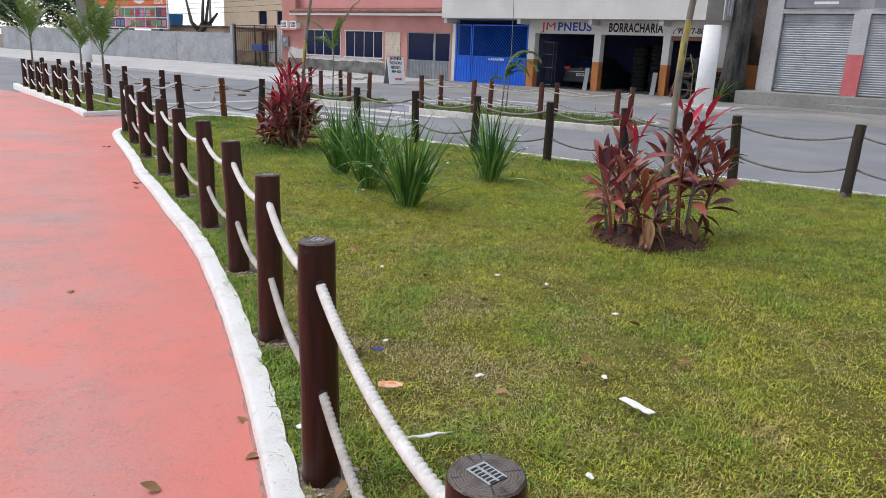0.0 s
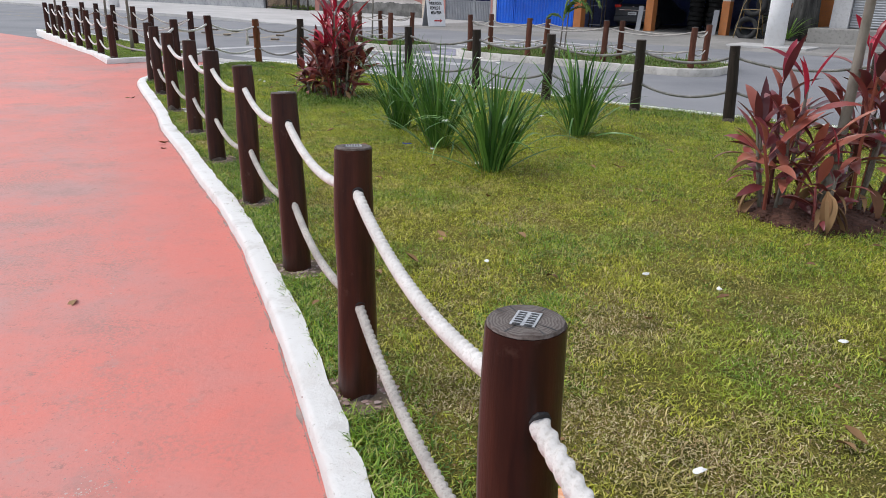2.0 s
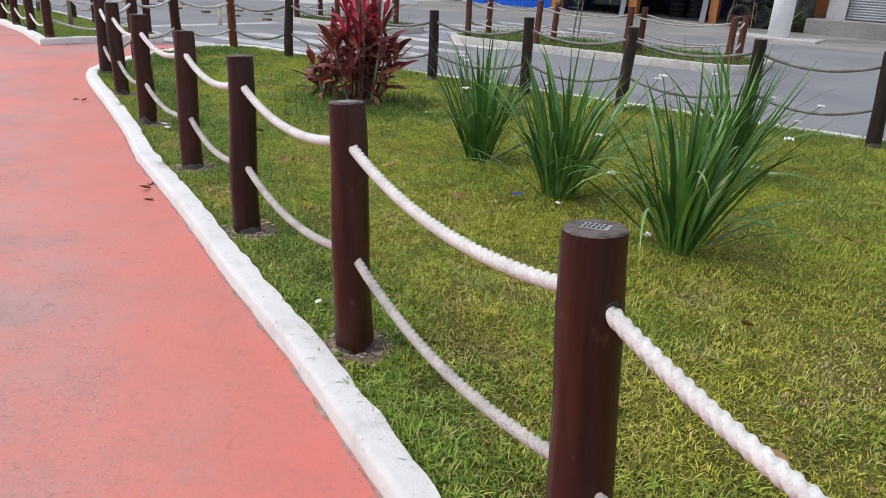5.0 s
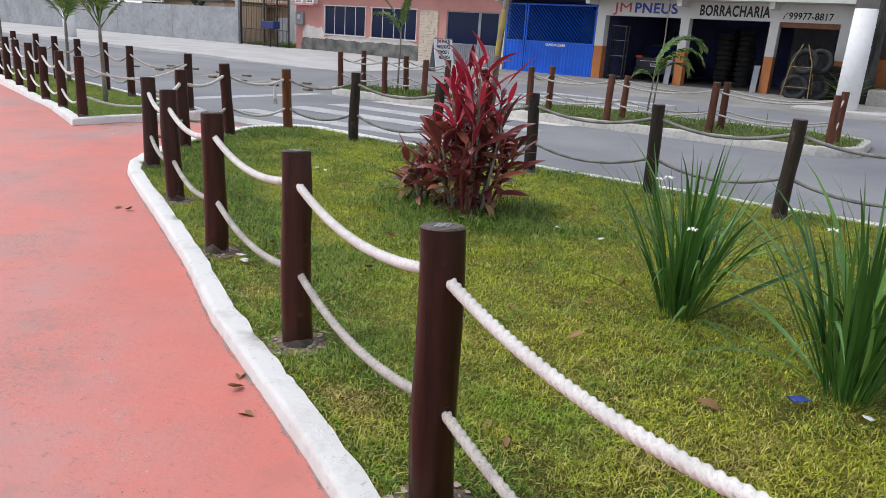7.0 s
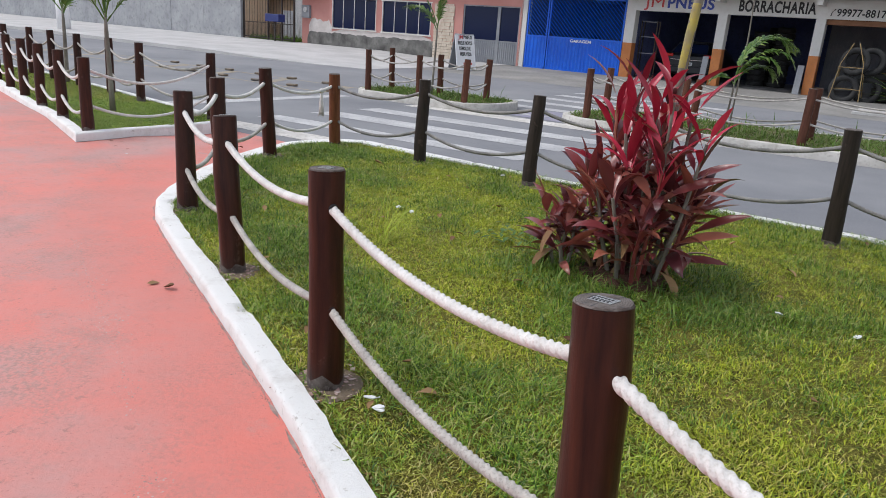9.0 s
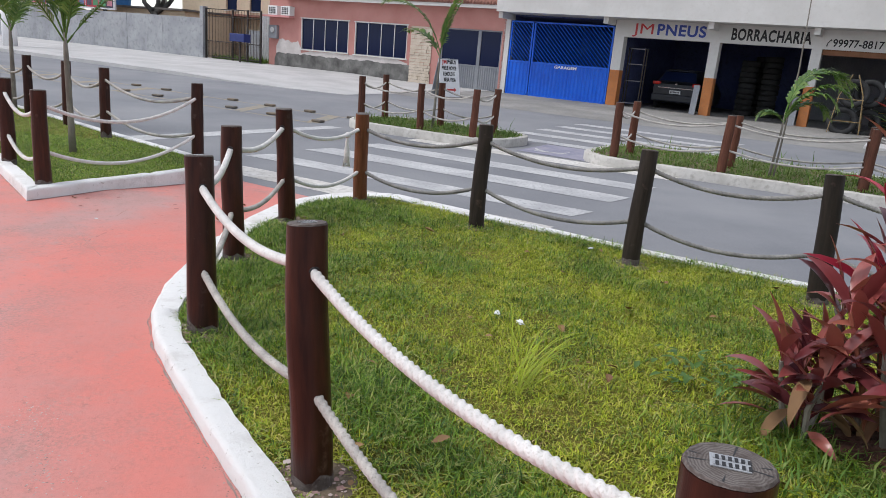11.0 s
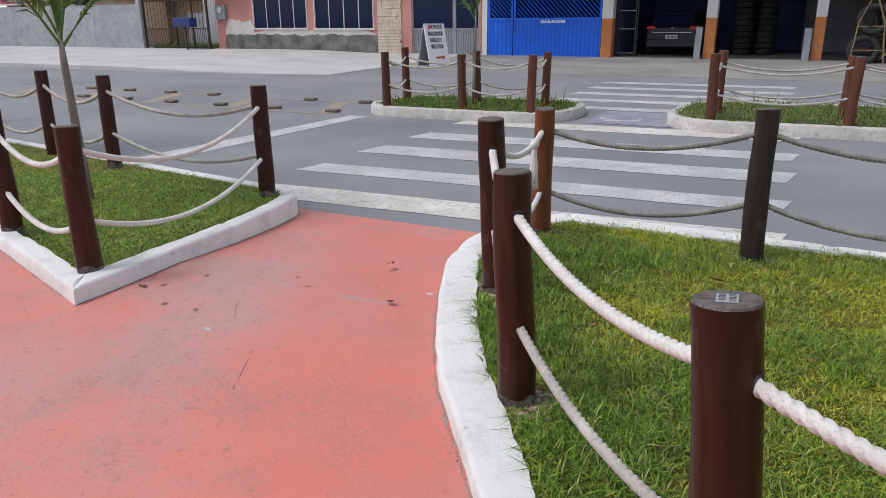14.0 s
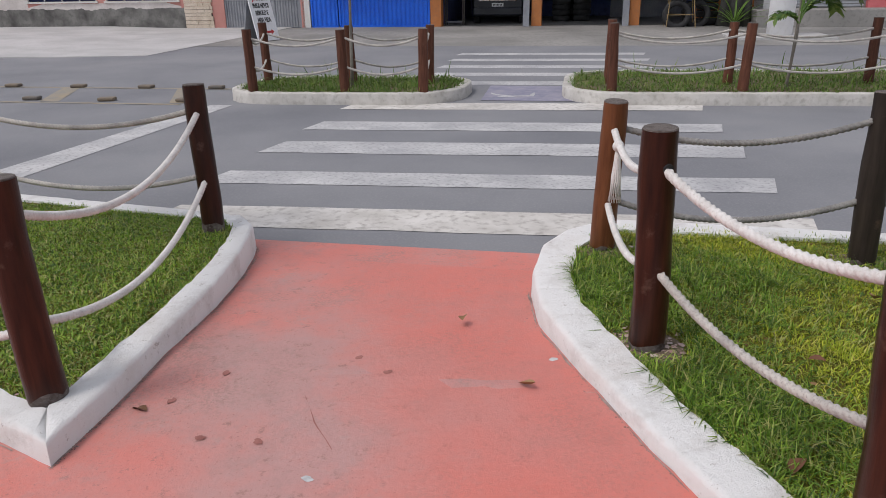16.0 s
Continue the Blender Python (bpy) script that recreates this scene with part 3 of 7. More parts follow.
wc = part("wheelchair_symbol", bm, MARK)
wc.matrix_world = FRONT @ Matrix.Translation((4.25, -13.88, fall(13.9) + 0.009)) @ Matrix.Rotation(radians(-90), 4, "Z")
tagged(wc, "faded white wheelchair symbol painted on the pad", "road marking", kind="structure")

# ---- planted beds ----
BED = [(-4.9, 14.86), (-5.22, 14.77), (-5.46, 14.58), (-5.67, 14.24), (-5.79, 13.88), (-5.838, 13.4), (-5.856, 12.9), (-5.845, 12.5), (-5.785, 12.1), (-5.73, 11.7), (-5.62, 11.33),
       (-5.45, 11.02), (-5.08, 10.53), (-4.3, 9.54), (-3.70, 8.76), (-3.22, 8.08), (-2.42, 7.11), (-1.86, 6.39), (-1.32, 5.73), (-0.84, 5.09), (-0.16, 4.08), (0.36, 3.24),
       (0.79, 2.49), (1.3, 1.5), (1.8, 0.4), (2.2, -0.8), (2.5, -2.2), (14, -2.2), (14, 6.5), (9, 8.55), (5.4, 9.98), (4.1, 10.47), (2.8, 10.95), (1.72, 11.4), (0.6, 11.95),
       (-0.48, 12.5), (-1.65, 13.08), (-2.77, 13.62), (-3.92, 14.3)]
ISLE = [(-7.65, 13.4), (-7.48, 13.75), (-7.33, 14.11), (-7.15, 14.56), (-7.025, 14.96), (-6.945, 15.31), (-6.92, 15.52), (-6.98, 15.74), (-7.3, 15.98), (-8.8, 17.05), (-9.8, 17.8), (-12.8, 19.95), (-14.9, 21.0), (-15.2, 20.65),
        (-12.9, 18.5), (-11.02, 16.7), (-9.9, 15.62), (-9.0, 14.8)]


def round_bed(s0, s1, d0, d1, r, tilt=0.0):
    out = []
    for cs, cd, a0 in ((s1 - r, d0 + r, -90), (s1 - r, d1 - r, 0), (s0 + r, d1 - r, 90), (s0 + r, d0 + r, 180)):
        for k in range(6):
            a = radians(a0 + 18 * k)
            s, d = cs + r * math.cos(a), cd + r * math.sin(a)
            v = street(s, d + tilt * (s - 4))
            out.append((v.x, v.y))
    return out[::-1]


def smooth_loop(poly, step):
    """Points along a closed outline at even steps."""
    out = []
    for (x0, y0), (x1, y1) in zip(poly, poly[1:] + poly[:1]):
        n = max(1, round(math.hypot(x1 - x0, y1 - y0) / step))
        out += [(x0 + (x1 - x0) * i / n, y0 + (y1 - y0) * i / n) for i in range(n)]
    return out


def offset_loop(loop, w):
    """The outline moved inwards by w."""
    area = sum(x0 * y1 - x1 * y0 for (x0, y0), (x1, y1) in zip(loop, loop[1:] + loop[:1]))
    sign = 1 if area > 0 else -1
    out = []
    for i in range(len(loop)):
        (x0, y0), (x1, y1) = loop[i - 1], loop[(i + 1) % len(loop)]
        d = math.hypot(x1 - x0, y1 - y0) or 1
        out.append((loop[i][0] - sign * (y1 - y0) / d * w, loop[i][1] + sign * (x1 - x0) / d * w))
    return out


def floor_under(x, y):
    return fall(to_street(x, y)[1])


def kerb_ring(parent, poly, width, top, rough, seg=21, keep=None, slim=None, mat=KERB, dip=0.0):
    """White kerb stones round a bed, each its own mesh, rough from many coats of paint."""
    loop = smooth_loop(poly, 0.06)
    inn = offset_loop(loop, width)
    if slim:
        thin = offset_loop(loop, slim)
        inn = [tuple(a + (b - a) * max(0, min(1, (y - 11.0) / 1.2)) * max(0, min(1, -3.2 - x)) for a, b in zip(q, p)) for q, p, (x, y) in zip(thin, inn, loop)]
    good = [p for p, (x, y) in zip(inn, loop) if edge_gap(*p, poly) > 0.9 * math.hypot(p[0] - x, p[1] - y)]
    inn = [p if edge_gap(*p, poly) > 0.9 * math.hypot(p[0] - x, p[1] - y) else min(good, key=lambda g: (g[0] - p[0]) ** 2 + (g[1] - p[1]) ** 2) for p, (x, y) in zip(inn, loop)]
    n = len(loop)
    for a in range(0, n, seg):
        idx = [i % n for i in range(a, min(a + seg, n) + 1)]
        if keep and not keep(*loop[idx[0]]):
            continue
        bm = bmesh.new()
        rings = []
        for j, i in enumerate(idx):
            (x, y), (u, v) = loop[i], inn[i]
            f = floor_under(x, y) - 0.02
            e = lambda k: rough * (0.6 * noise.noise(Vector((x * 7 + 13 * k, y * 7, k * 3.1))) + 0.5 * noise.noise(Vector((x * 26, y * 26, k * 7.1))))
            t = top + 0.25 * e(1) - dip * max(0, min(1, (y - 14) / 1.4))
            px, py = x - u, y - v
            L = math.hypot(px, py) or 1
            px, py = px / L, py / L
            cut = 0.009 if j in (0, len(idx) - 1) else 0
            rings.append([bm.verts.new(c) for c in ((x + px * e(2), y + py * e(2), f), (x + px * (e(2) * 0.6 - 0.006), y + py * (e(2) * 0.6 - 0.006), t - 0.02 - cut), (x + px * (e(2) * 0.6 - 0.013), y + py * (e(2) * 0.6 - 0.013), t - 0.006 - cut), (x + px * (e(4) * 0.5 - 0.03), y + py * (e(4) * 0.5 - 0.03), t - cut),
                                                    (u + px * e(5) * 2.4, v + py * e(5) * 2.4, t - 0.004 - cut), (u - px * 0.012, v - py * 0.012, t - 0.06))])
        for r0, r1 in zip(rings, rings[1:]):
            for k in range(5):
                bm.faces.new((r0[k], r1[k], r1[k + 1], r0[k + 1]))
        bm.faces.new(rings[0])
        bm.faces.new(rings[-1][::-1])
        bmesh.ops.recalc_face_normals(bm, faces=bm.faces)
        part("kerb_stone", bm, mat, parent, smooth=True).data.set_sharp_from_angle(angle=1.2)


def lawn(name, poly, z, mat, label):
    ob = flat(name, offset_loop(smooth_loop(poly, 0.15), 0.085), z, mat)
    return tagged(ob, label, "lawn", kind="structure")


def scatter(poly, n, z, margin, clear=(), seed=1, weight=None):
    rng = random.Random(seed)
    x0, x1 = min(p[0] for p in poly), max(p[0] for p in poly)
    y0, y1 = min(p[1] for p in poly), max(p[1] for p in poly)
    out = []
    tries = 0
    while len(out) < n and tries < n * 12:
        tries += 1
        x, y = rng.uniform(x0, x1), rng.uniform(y0, y1)
        if weight and rng.random() > weight(x, y):
            continue
        if not inside(x, y, poly) or any((x - cx) ** 2 + (y - cy) ** 2 < r * r for cx, cy, r in clear):
            continue
        if margin and edge_gap(x, y, poly) < margin * rng.uniform(0.6, 1.1):
            continue
        out.append((x, y, z))
    return out


BED_TOP = 0.045
bed = thing("kerb_bed", "white painted rough kerb round the lawn", "kerb", kind="structure")
kerb_ring(bed, BED, 0.19, 0.07, 0.008, slim=0.115, keep=lambda x, y: x < 3.2 or y > 7)
lawn("lawn_bed", BED, BED_TOP, TURF, "yellow-green mown lawn inside the white kerb")
isle = thing("kerb_isle", "white painted rough kerb round the fenced lawn strip", "kerb", kind="structure")
kerb_ring(isle, ISLE, 0.125, 0.095, 0.008, dip=0.035)
lawn("lawn_isle", ISLE, 0.04, TURF, "short green lawn inside the white kerb")


def fresh_coat(line, wide):
    """Newer red paint beside the kerb, widening over the ramp, with its distance from the kerb as u."""
    bm = bmesh.new()
    uv = bm.loops.layers.uv.new("UVMap")
    grid = []
    for a, b in zip(line, offset_loop(line, -wide)):
        w = max(0, min(1, (a[1] - 11.2) / 1.6))
        f = max(0, min(1, (a[1] - 12.3) / 2.4))
        b = (b[0] + (-7.05 + 0.2 * f - b[0]) * w, b[1] + (12.2 + 3.3 * f - b[1]) * w)
        row = []
        for k in range(7):
            x, y = a[0] + (b[0] - a[0]) * k / 6, a[1] + (b[1] - a[1]) * k / 6
            row.append((bm.verts.new((x, y, floor_under(x, y) + 0.0035)), (k / 6) ** 1.5 * 0.95 - 0.45 * w * (1 - k / 6)))
        grid.append(row)
    for g0, g1 in zip(grid, grid[1:]):
        for k in range(6):
            quad = (g0[k], g0[k + 1], g1[k + 1], g1[k])
            f = bm.faces.new([q[0] for q in quad])
            f.normal_update()
            if f.normal.z < 0:
                f.normal_flip()
            for loop in f.loops:
                loop[uv].uv = (next(q[1] for q in quad if q[0] is loop.vert), 0.5)
    tagged(part("paint_strip", bm, FRESHRED), "newer brighter red floor paint beside the white kerb", "floor paint", kind="structure")


fresh_coat([p for p in smooth_loop(BED, 0.12) if p[0] < 2.0 and (p[1] < 11.0 or p[0] < -5.3) and p[1] < 14.75][1:-2], 0.95)
MED1 = round_bed(-0.05, 3.42, 13.0, 15.05, 0.8, -0.04)
MED2 = round_bed(4.75, 11.35, 12.2, 14.95, 0.85, -0.06)
for nm, poly in (("kerb_median", MED1), ("kerb_median", MED2)):
    k = thing(nm, "white painted kerb round a planted traffic island", "kerb", kind="structure")
    kerb_ring(k, poly, 0.15, 0.04, 0.014, mat=OLDKERB)
    lawn("lawn_median", poly, 0.015, EARTH, "weedy soil inside the white kerb of the traffic island")

MULCHED = ((-2.3, 10.8, 0.22), (2.55, 6.65, 0.42), (0.97, 2.57, 0.13), (0.303, 3.716, 0.15), (-0.366, 4.776, 0.15), (-1.105, 5.817, 0.13), (-1.923, 6.85, 0.15), (-2.698, 7.86, 0.13), (-3.612, 8.99, 0.15), (-4.471, 10.09, 0.13), (-5.566, 12.33, 0.13), (-5.545, 13.42, 0.16))


def near_fence(x, y):
    """More grass towards the walked side of the bed."""
    g = abs((x - 0.95) * 0.855 + (y - 2.6) * 0.62) if y < 11.5 else 1.0
    return max(0.16, min(1.0, 1.5 / (1 + 0.55 * g)))


VIEW = [(-4.9, 14.86), (-5.67, 14.24), (-5.86, 12.9), (-5.62, 11.33), (-4.3, 9.54), (-2.4, 7.13), (-0.84, 5.09), (0.36, 3.24), (1.3, 1.5), (1.5, 1.0), (6.5, 2.2), (9, 8.55), (5.4, 9.98), (1.72, 11.4), (-1.65, 13.08), (-3.92, 14.3)]


def tufted(x, y):
    """Grass grows in clumps, with thin spots between."""
    c = noise.noise(Vector((x * 2.1, y * 2.1, 1.0))) + 0.7 * noise.noise(Vector((x * 6.5, y * 6.5, 5.0))) + 0.35 * noise.noise(Vector((x * 15, y * 15, 9.0)))
    return max(0.42, min(1.0, 0.78 + 0.6 * c))


plain, rich, dried, tall, young = [], [], [], [], []
rng = random.Random(5)
for x, y, z in scatter(VIEW, 900000, BED_TOP - 0.004, 0.13, MULCHED, 3, lambda x, y: near_fence(x, y) * tufted(x, y)):
    if y > 11.3 and x < -4.7 and edge_gap(x, y, BED) < 0.185:
        continue
    g = (x - 0.95) * 0.855 + (y - 2.6) * 0.62 - 0.06 * (y - 2.6) if y < 11 else 9
    greener = 0.9 - 2.2 * abs(g - 0.08) if abs(g) < 1 else 0
    # the term round (-2.1, 10.2) adds the shrub's shade as darker, lusher grass
    greener = max(greener, 0.85 - 0.65 * (x + 5.5) if y > 10.8 else 0, min(0.4, 0.2 * (g - 2.6)) if y < 11 else 0.15, 1.15 - 0.95 * math.hypot(x + 2.1, y - 10.2), 0.8 - 4 * math.hypot(x - 1.2, y - 6.2)) + 0.8 * noise.noise(Vector((x * 1.7, y * 1.7, 20))) + 0.35 * noise.noise(Vector((x * 6, y * 6, 30)))
    up = 0.5 + 0.62 * tufted(x, y)
    arid = 0.72 - 0.36 * math.hypot(x - 1.0, y - 3.9) if y < 7 else -0.32
    arid += 0.9 * noise.noise(Vector((x * 2.3, y * 2.3, 40))) + 0.5 * noise.noise(Vector((x * 7, y * 7, 50)))
    if rng.random() < arid - 0.5 * max(0, greener):
        dried.append((x, y, z, up * 0.75))
    elif rng.random() < greener:
        (tall if y > 10.2 or (y > 9 and rng.random() < 0.4) else rich).append((x, y, z, up * 1.2))
    else:
        (young if rng.random() < (y + 0.6 * x - 6.6) * 0.6 else plain).append((x, y, z, up))
tagged(blades("lawn_grass", plain, 0.014, 0.034, 0.0045, GRASS), "short yellow-green lawn grass with dry patches", "grass", kind="stuff")
tagged(blades("dry_grass", dried, 0.012, 0.032, 0.0043, DRYGRASS), "dry straw-brown grass in patches of the lawn", "grass", kind="stuff")
tagged(blades("lush_grass", rich, 0.016, 0.038, 0.0046, LUSH), "fresher green grass along the kerb, in patches and as shade by the shrub", "grass", kind="stuff")
tagged(blades("fresh_grass", young, 0.016, 0.038, 0.0045, FRESH), "fresh yellow-green lawn grass", "grass", kind="stuff")
tagged(blades("tall_grass", tall, 0.026, 0.056, 0.0044, DEEP), "longer deep green grass at the lawn's tip and as shade by the shrub", "grass", kind="stuff")
tagged(blades("isle_grass", scatter(ISLE, 100000, 0.036, 0.12, (), 4, lambda x, y: 1.0 if y < 16.5 else 0.25), 0.014, 0.034, 0.0058, LUSH), "short green lawn grass inside the kerb", "grass", kind="stuff")
for i, poly in enumerate((MED1, MED2)):
    tagged(blades("median_grass", scatter(poly, (9000, 16000)[i], 0.01, 0.12, (), 7 + i, tufted), 0.03, 0.095, 0.011, WEED), "rough green weeds and grass on the traffic island", "grass", kind="stuff")
for i, poly in enumerate((MED1, MED2)):
    tagged(blades("median_weeds", scatter(poly, (160, 330)[i], 0.01, 0.25, (), 17 + i), 0.16, 0.34, 0.014, WEED), "tall straggling weeds on the traffic island", "weeds", kind="stuff")


# ---- rope fences ----
def log_post(base, top, mat, r=0.064, plate=False, label="", group="", fine=True, ways=()):
    base, top = Vector(base), Vector(top)
    ax = top - base
    m = Matrix.Translation(base) @ ax.to_track_quat("Z", "Y").to_matrix().to_4x4()
    h = ax.length
    t = thing("log_post", label, "post", m, group)
    bm = bmesh.new()
    n = 14 if fine else 5
    sides = 18 if fine else 10
    seed = base.x * 3.7 + base.y * 1.9
    rings = []
    for i in range(n + 1):
        z = -0.06 + (h + 0.06 - 0.004) * i / n
        bend = Vector((0.012 * noise.noise(Vector((seed, z * 2, 0))), 0.012 * noise.noise(Vector((seed, z * 2, 5))), 0))
        rr = r * (1.06 - 0.1 * i / n) * (1 + 0.05 * noise.noise(Vector((seed, z * 5, 9))))
        ring = []
        for k in range(sides):
            q = 2 * math.pi * k / sides
            w = 1 + 0.045 * noise.noise(Vector((math.cos(q) * 1.5 + seed, math.sin(q) * 1.5, z * 3)))
            ring.append(bm.verts.new(bend + Vector((math.cos(q) * rr * w, math.sin(q) * rr * w, z))))
        rings.append(ring)
    for r0, r1 in zip(rings, rings[1:]):
        for k in range(sides):
            bm.faces.new((r0[k], r0[(k + 1) % sides], r1[(k + 1) % sides], r1[k]))
    last = [v.co.copy() for v in rings[-1]]
    shape = [[v.co.copy() for v in ring] for ring in rings]
    bm.faces.new(rings[-1])
    part("trunk", bm, mat, t, smooth=True).data.set_sharp_from_angle(angle=0.9)
    bm = bmesh.new()
    c = sum(last, Vector()) / len(last)
    v0 = [bm.verts.new(c + (p - c) * 0.985 + Vector((0, 0, 0.001))) for p in last]
    v1 = [bm.verts.new(c + (p - c) * 0.94 + Vector((0, 0, 0.006))) for p in last]
    for k in range(sides):
        bm.faces.new((v0[k], v0[(k + 1) % sides], v1[(k + 1) % sides], v1[k]))
    bm.faces.new(v1)
    part("sawn_end", bm, ENDGRAIN, t, "grey weathered sawn end grain")
    if fine:
        bm = bmesh.new()
        for k in range(6):
            q = seed + k * 1.05 + 0.4 * math.sin(seed * 5 + k * 2.1)
            d, e = Vector((math.cos(q), math.sin(q), 0)), Vector((-math.sin(q), math.cos(q), 0))
            a, b = r * (0.25 + 0.3 * (k % 2)), r * 0.86
            up_z = Vector((0, 0, 0.0064))
            bm.faces.new([bm.verts.new(c + up_z + v) for v in (d * a, d * (a + b) * 0.5 - e * 0.0009, d * b - e * 0.0018, d * b + e * 0.0018, d * (a + b) * 0.5 + e * 0.0012)])
        part("drying_crack", bm, BLACKTXT, t, "dark radial drying cracks")
    if plate:
        bm = bmesh.new()
        q = seed * 2.3
        box(bm, -0.027, 0.027, -0.019, 0.019, 0, 0.0015)
        for i in range(6):
            for j in range(2):
                x, y = -0.0215 + i * 0.0086, (-0.009, 0.009)[j]
                box(bm, x - 0.0012, x + 0.0012, y - 0.006, y + 0.006, 0.0012, 0.003)
        bmesh.ops.rotate(bm, matrix=Matrix.Rotation(q, 3, "Z"), verts=bm.verts)
        bmesh.ops.translate(bm, vec=c + Vector((0, 0, 0.0065)), verts=bm.verts)
        part("nail_plate", bm, STEEL, t, "small pressed steel nail plate")
        bm = bmesh.new()
        for i in range(6):
            for j in range(2):
                x, y = -0.0172 + i * 0.0086, (-0.009, 0.009)[j]
                box(bm, x - 0.0024, x + 0.0024, y - 0.006, y + 0.006, 0.0016, 0.0022)
        bmesh.ops.rotate(bm, matrix=Matrix.Rotation(q, 3, "Z"), verts=bm.verts)
        bmesh.ops.translate(bm, vec=c + Vector((0, 0, 0.0065)), verts=bm.verts)
        part("plate_slots", bm, BLACKTXT, t)
    if fine:
        bm = bmesh.new()
        dz = (h + 0.056) / n

        def skin(k, z):
            i = max(0, min(n - 1, int((z + 0.06) / dz)))
            v = shape[i][k].lerp(shape[i + 1][k], (z + 0.06) / dz - i)
            return bm.verts.new((v.x * 1.012, v.y * 1.012, z))

        rims = [0.05 + 0.04 * noise.noise(Vector((math.cos(q) * 1.2, math.sin(q) * 1.2, seed))) for q in [2 * math.pi * k / sides for k in range(sides)]]
        low, high = [skin(k, -0.02) for k in range(sides)], [skin(k, z) for k, z in enumerate(rims)]
        for k in range(sides):
            bm.faces.new((low[k], low[(k + 1) % sides], high[(k + 1) % sides], high[k]))
        part("dusty_foot", bm, FOOTDUST, t, "grey cement dust caked on the foot", smooth=True)
        turn = m.to_3x3().inverted()
        for way, drop in ways:
            w = (turn @ Vector((way[0], way[1], -0.25))).normalized()
            c0 = Vector((0, 0, h - drop + 0.006))
            # solid black stub imitates the shade inside the drilled hole
            bm = bmesh.new()
            tube(bm, [c0 + w * r * 0.5, c0 + w * r * 0.97], 0.0185, 12)
            part("rope_hole", bm, BLACKTXT, t, "black stub as the shade inside a drilled rope hole")
    return t


def rope(a, b, sag, mat, near, label, group, r=0.0165):
    ob = new("rope", rope_mesh(a, b, sag, r, near))
    ob.data.materials.append(mat)
    return tagged(ob, label, "rope", group)


def along(base, top, z):
    base, top = Vector(base), Vector(top)
    return base + (top - base) * ((z - base.z) / (top.z - base.z))


A_POSTS = [((1.66, 1.38, 0.02), (1.64, 1.39, 0.92)), ((0.97, 2.57, 0.01), (0.948, 2.592, 0.929)), ((0.303, 3.716, 0.01), (0.285, 3.76, 0.918)), ((-0.366, 4.776, 0.01), (-0.422, 4.84, 0.92)),
           ((-1.105, 5.817, 0.02), (-1.166, 5.88, 0.922)), ((-1.923, 6.85, 0.02), (-1.957, 6.92, 0.909)), ((-2.698, 7.86, 0.03), (-2.742, 7.94, 0.901)), ((-3.612, 8.99, 0.04), (-3.633, 9.019, 0.891)),
           ((-4.471, 10.09, 0.04), (-4.542, 10.16, 0.883)), ((-5.288, 11.17, 0.04), (-5.33, 11.25, 0.868)), ((-5.566, 12.33, 0.04), (-5.598, 12.359, 0.877)), ((-5.545, 13.42, 0.03), (-5.582, 13.391, 0.911))]
S_POSTS = [((-5.17, 14.45, 0.02), (-5.176, 14.394, 0.839)), ((-4.075, 13.82, 0.03), (-4.081, 13.857, 0.89)), ((-2.935, 13.16, 0.04), (-2.912, 13.21, 0.877)), ((-1.817, 12.67, 0.04), (-1.833, 12.75, 0.878)),
           ((-0.64, 12.073, 0.04), (-0.655, 12.066, 0.907)), ((0.42, 11.52, 0.04), (0.427, 11.5, 0.911)), ((1.568, 10.95, 0.04), (1.554, 10.936, 0.911)), ((2.631, 10.54, 0.04), (2.583, 10.577, 0.902)),
           ((3.99, 10.12, 0.04), (3.93, 10.05, 0.915)), ((5.177, 9.55, 0.04), (5.262, 9.7, 0.9)), ((6.4, 9.05, 0.04), (6.4, 9.05, 0.9)), ((7.6, 8.6, 0.04), (7.6, 8.6, 0.9))]
PG = "posts of the rope fence round the lawn"
RG = "ropes of the fence round the lawn"
def ways_of(chain, i, drops=(0.125, 0.51)):
    """The directions in which ropes leave a post."""
    out = []
    for j in (i - 1, i + 1):
        if 0 <= j < len(chain):
            d = Vector(chain[j][0]) - Vector(chain[i][0])
            d.normalize()
            out += [((d.x, d.y), k) for k in drops]
    return out


for i, (b, t) in enumerate(A_POSTS):
    log_post(b, t, POST, 0.0655, i < 10, "dark red-brown stained log post with a sawn top", PG, ways=ways_of(A_POSTS, i))
for i, (b, t) in enumerate(S_POSTS):
    if i == 0:
        log_post(b, t, ORANGEPOST, 0.062, False, "orange-brown stained log post at the kerb's tip", PG)
    else:
        log_post(b, t, BLACKPOST, 0.061, False, "blackened weathered log post beside the road", PG)
for (b0, t0), (b1, t1) in zip(A_POSTS, A_POSTS[1:]):
    rope(along(b0, t0, t0[2] - 0.125), along(b1, t1, t1[2] - 0.125), 0.085, ROPE, True, "thick white laid rope sagging between log posts", RG, 0.0175)
    rope(along(b0, t0, t0[2] - 0.51), along(b1, t1, t1[2] - 0.51), 0.088, OLDROPE, True, "thick greyed laid rope sagging between log posts", RG, 0.0165)
chain = [A_POSTS[-1]] + S_POSTS
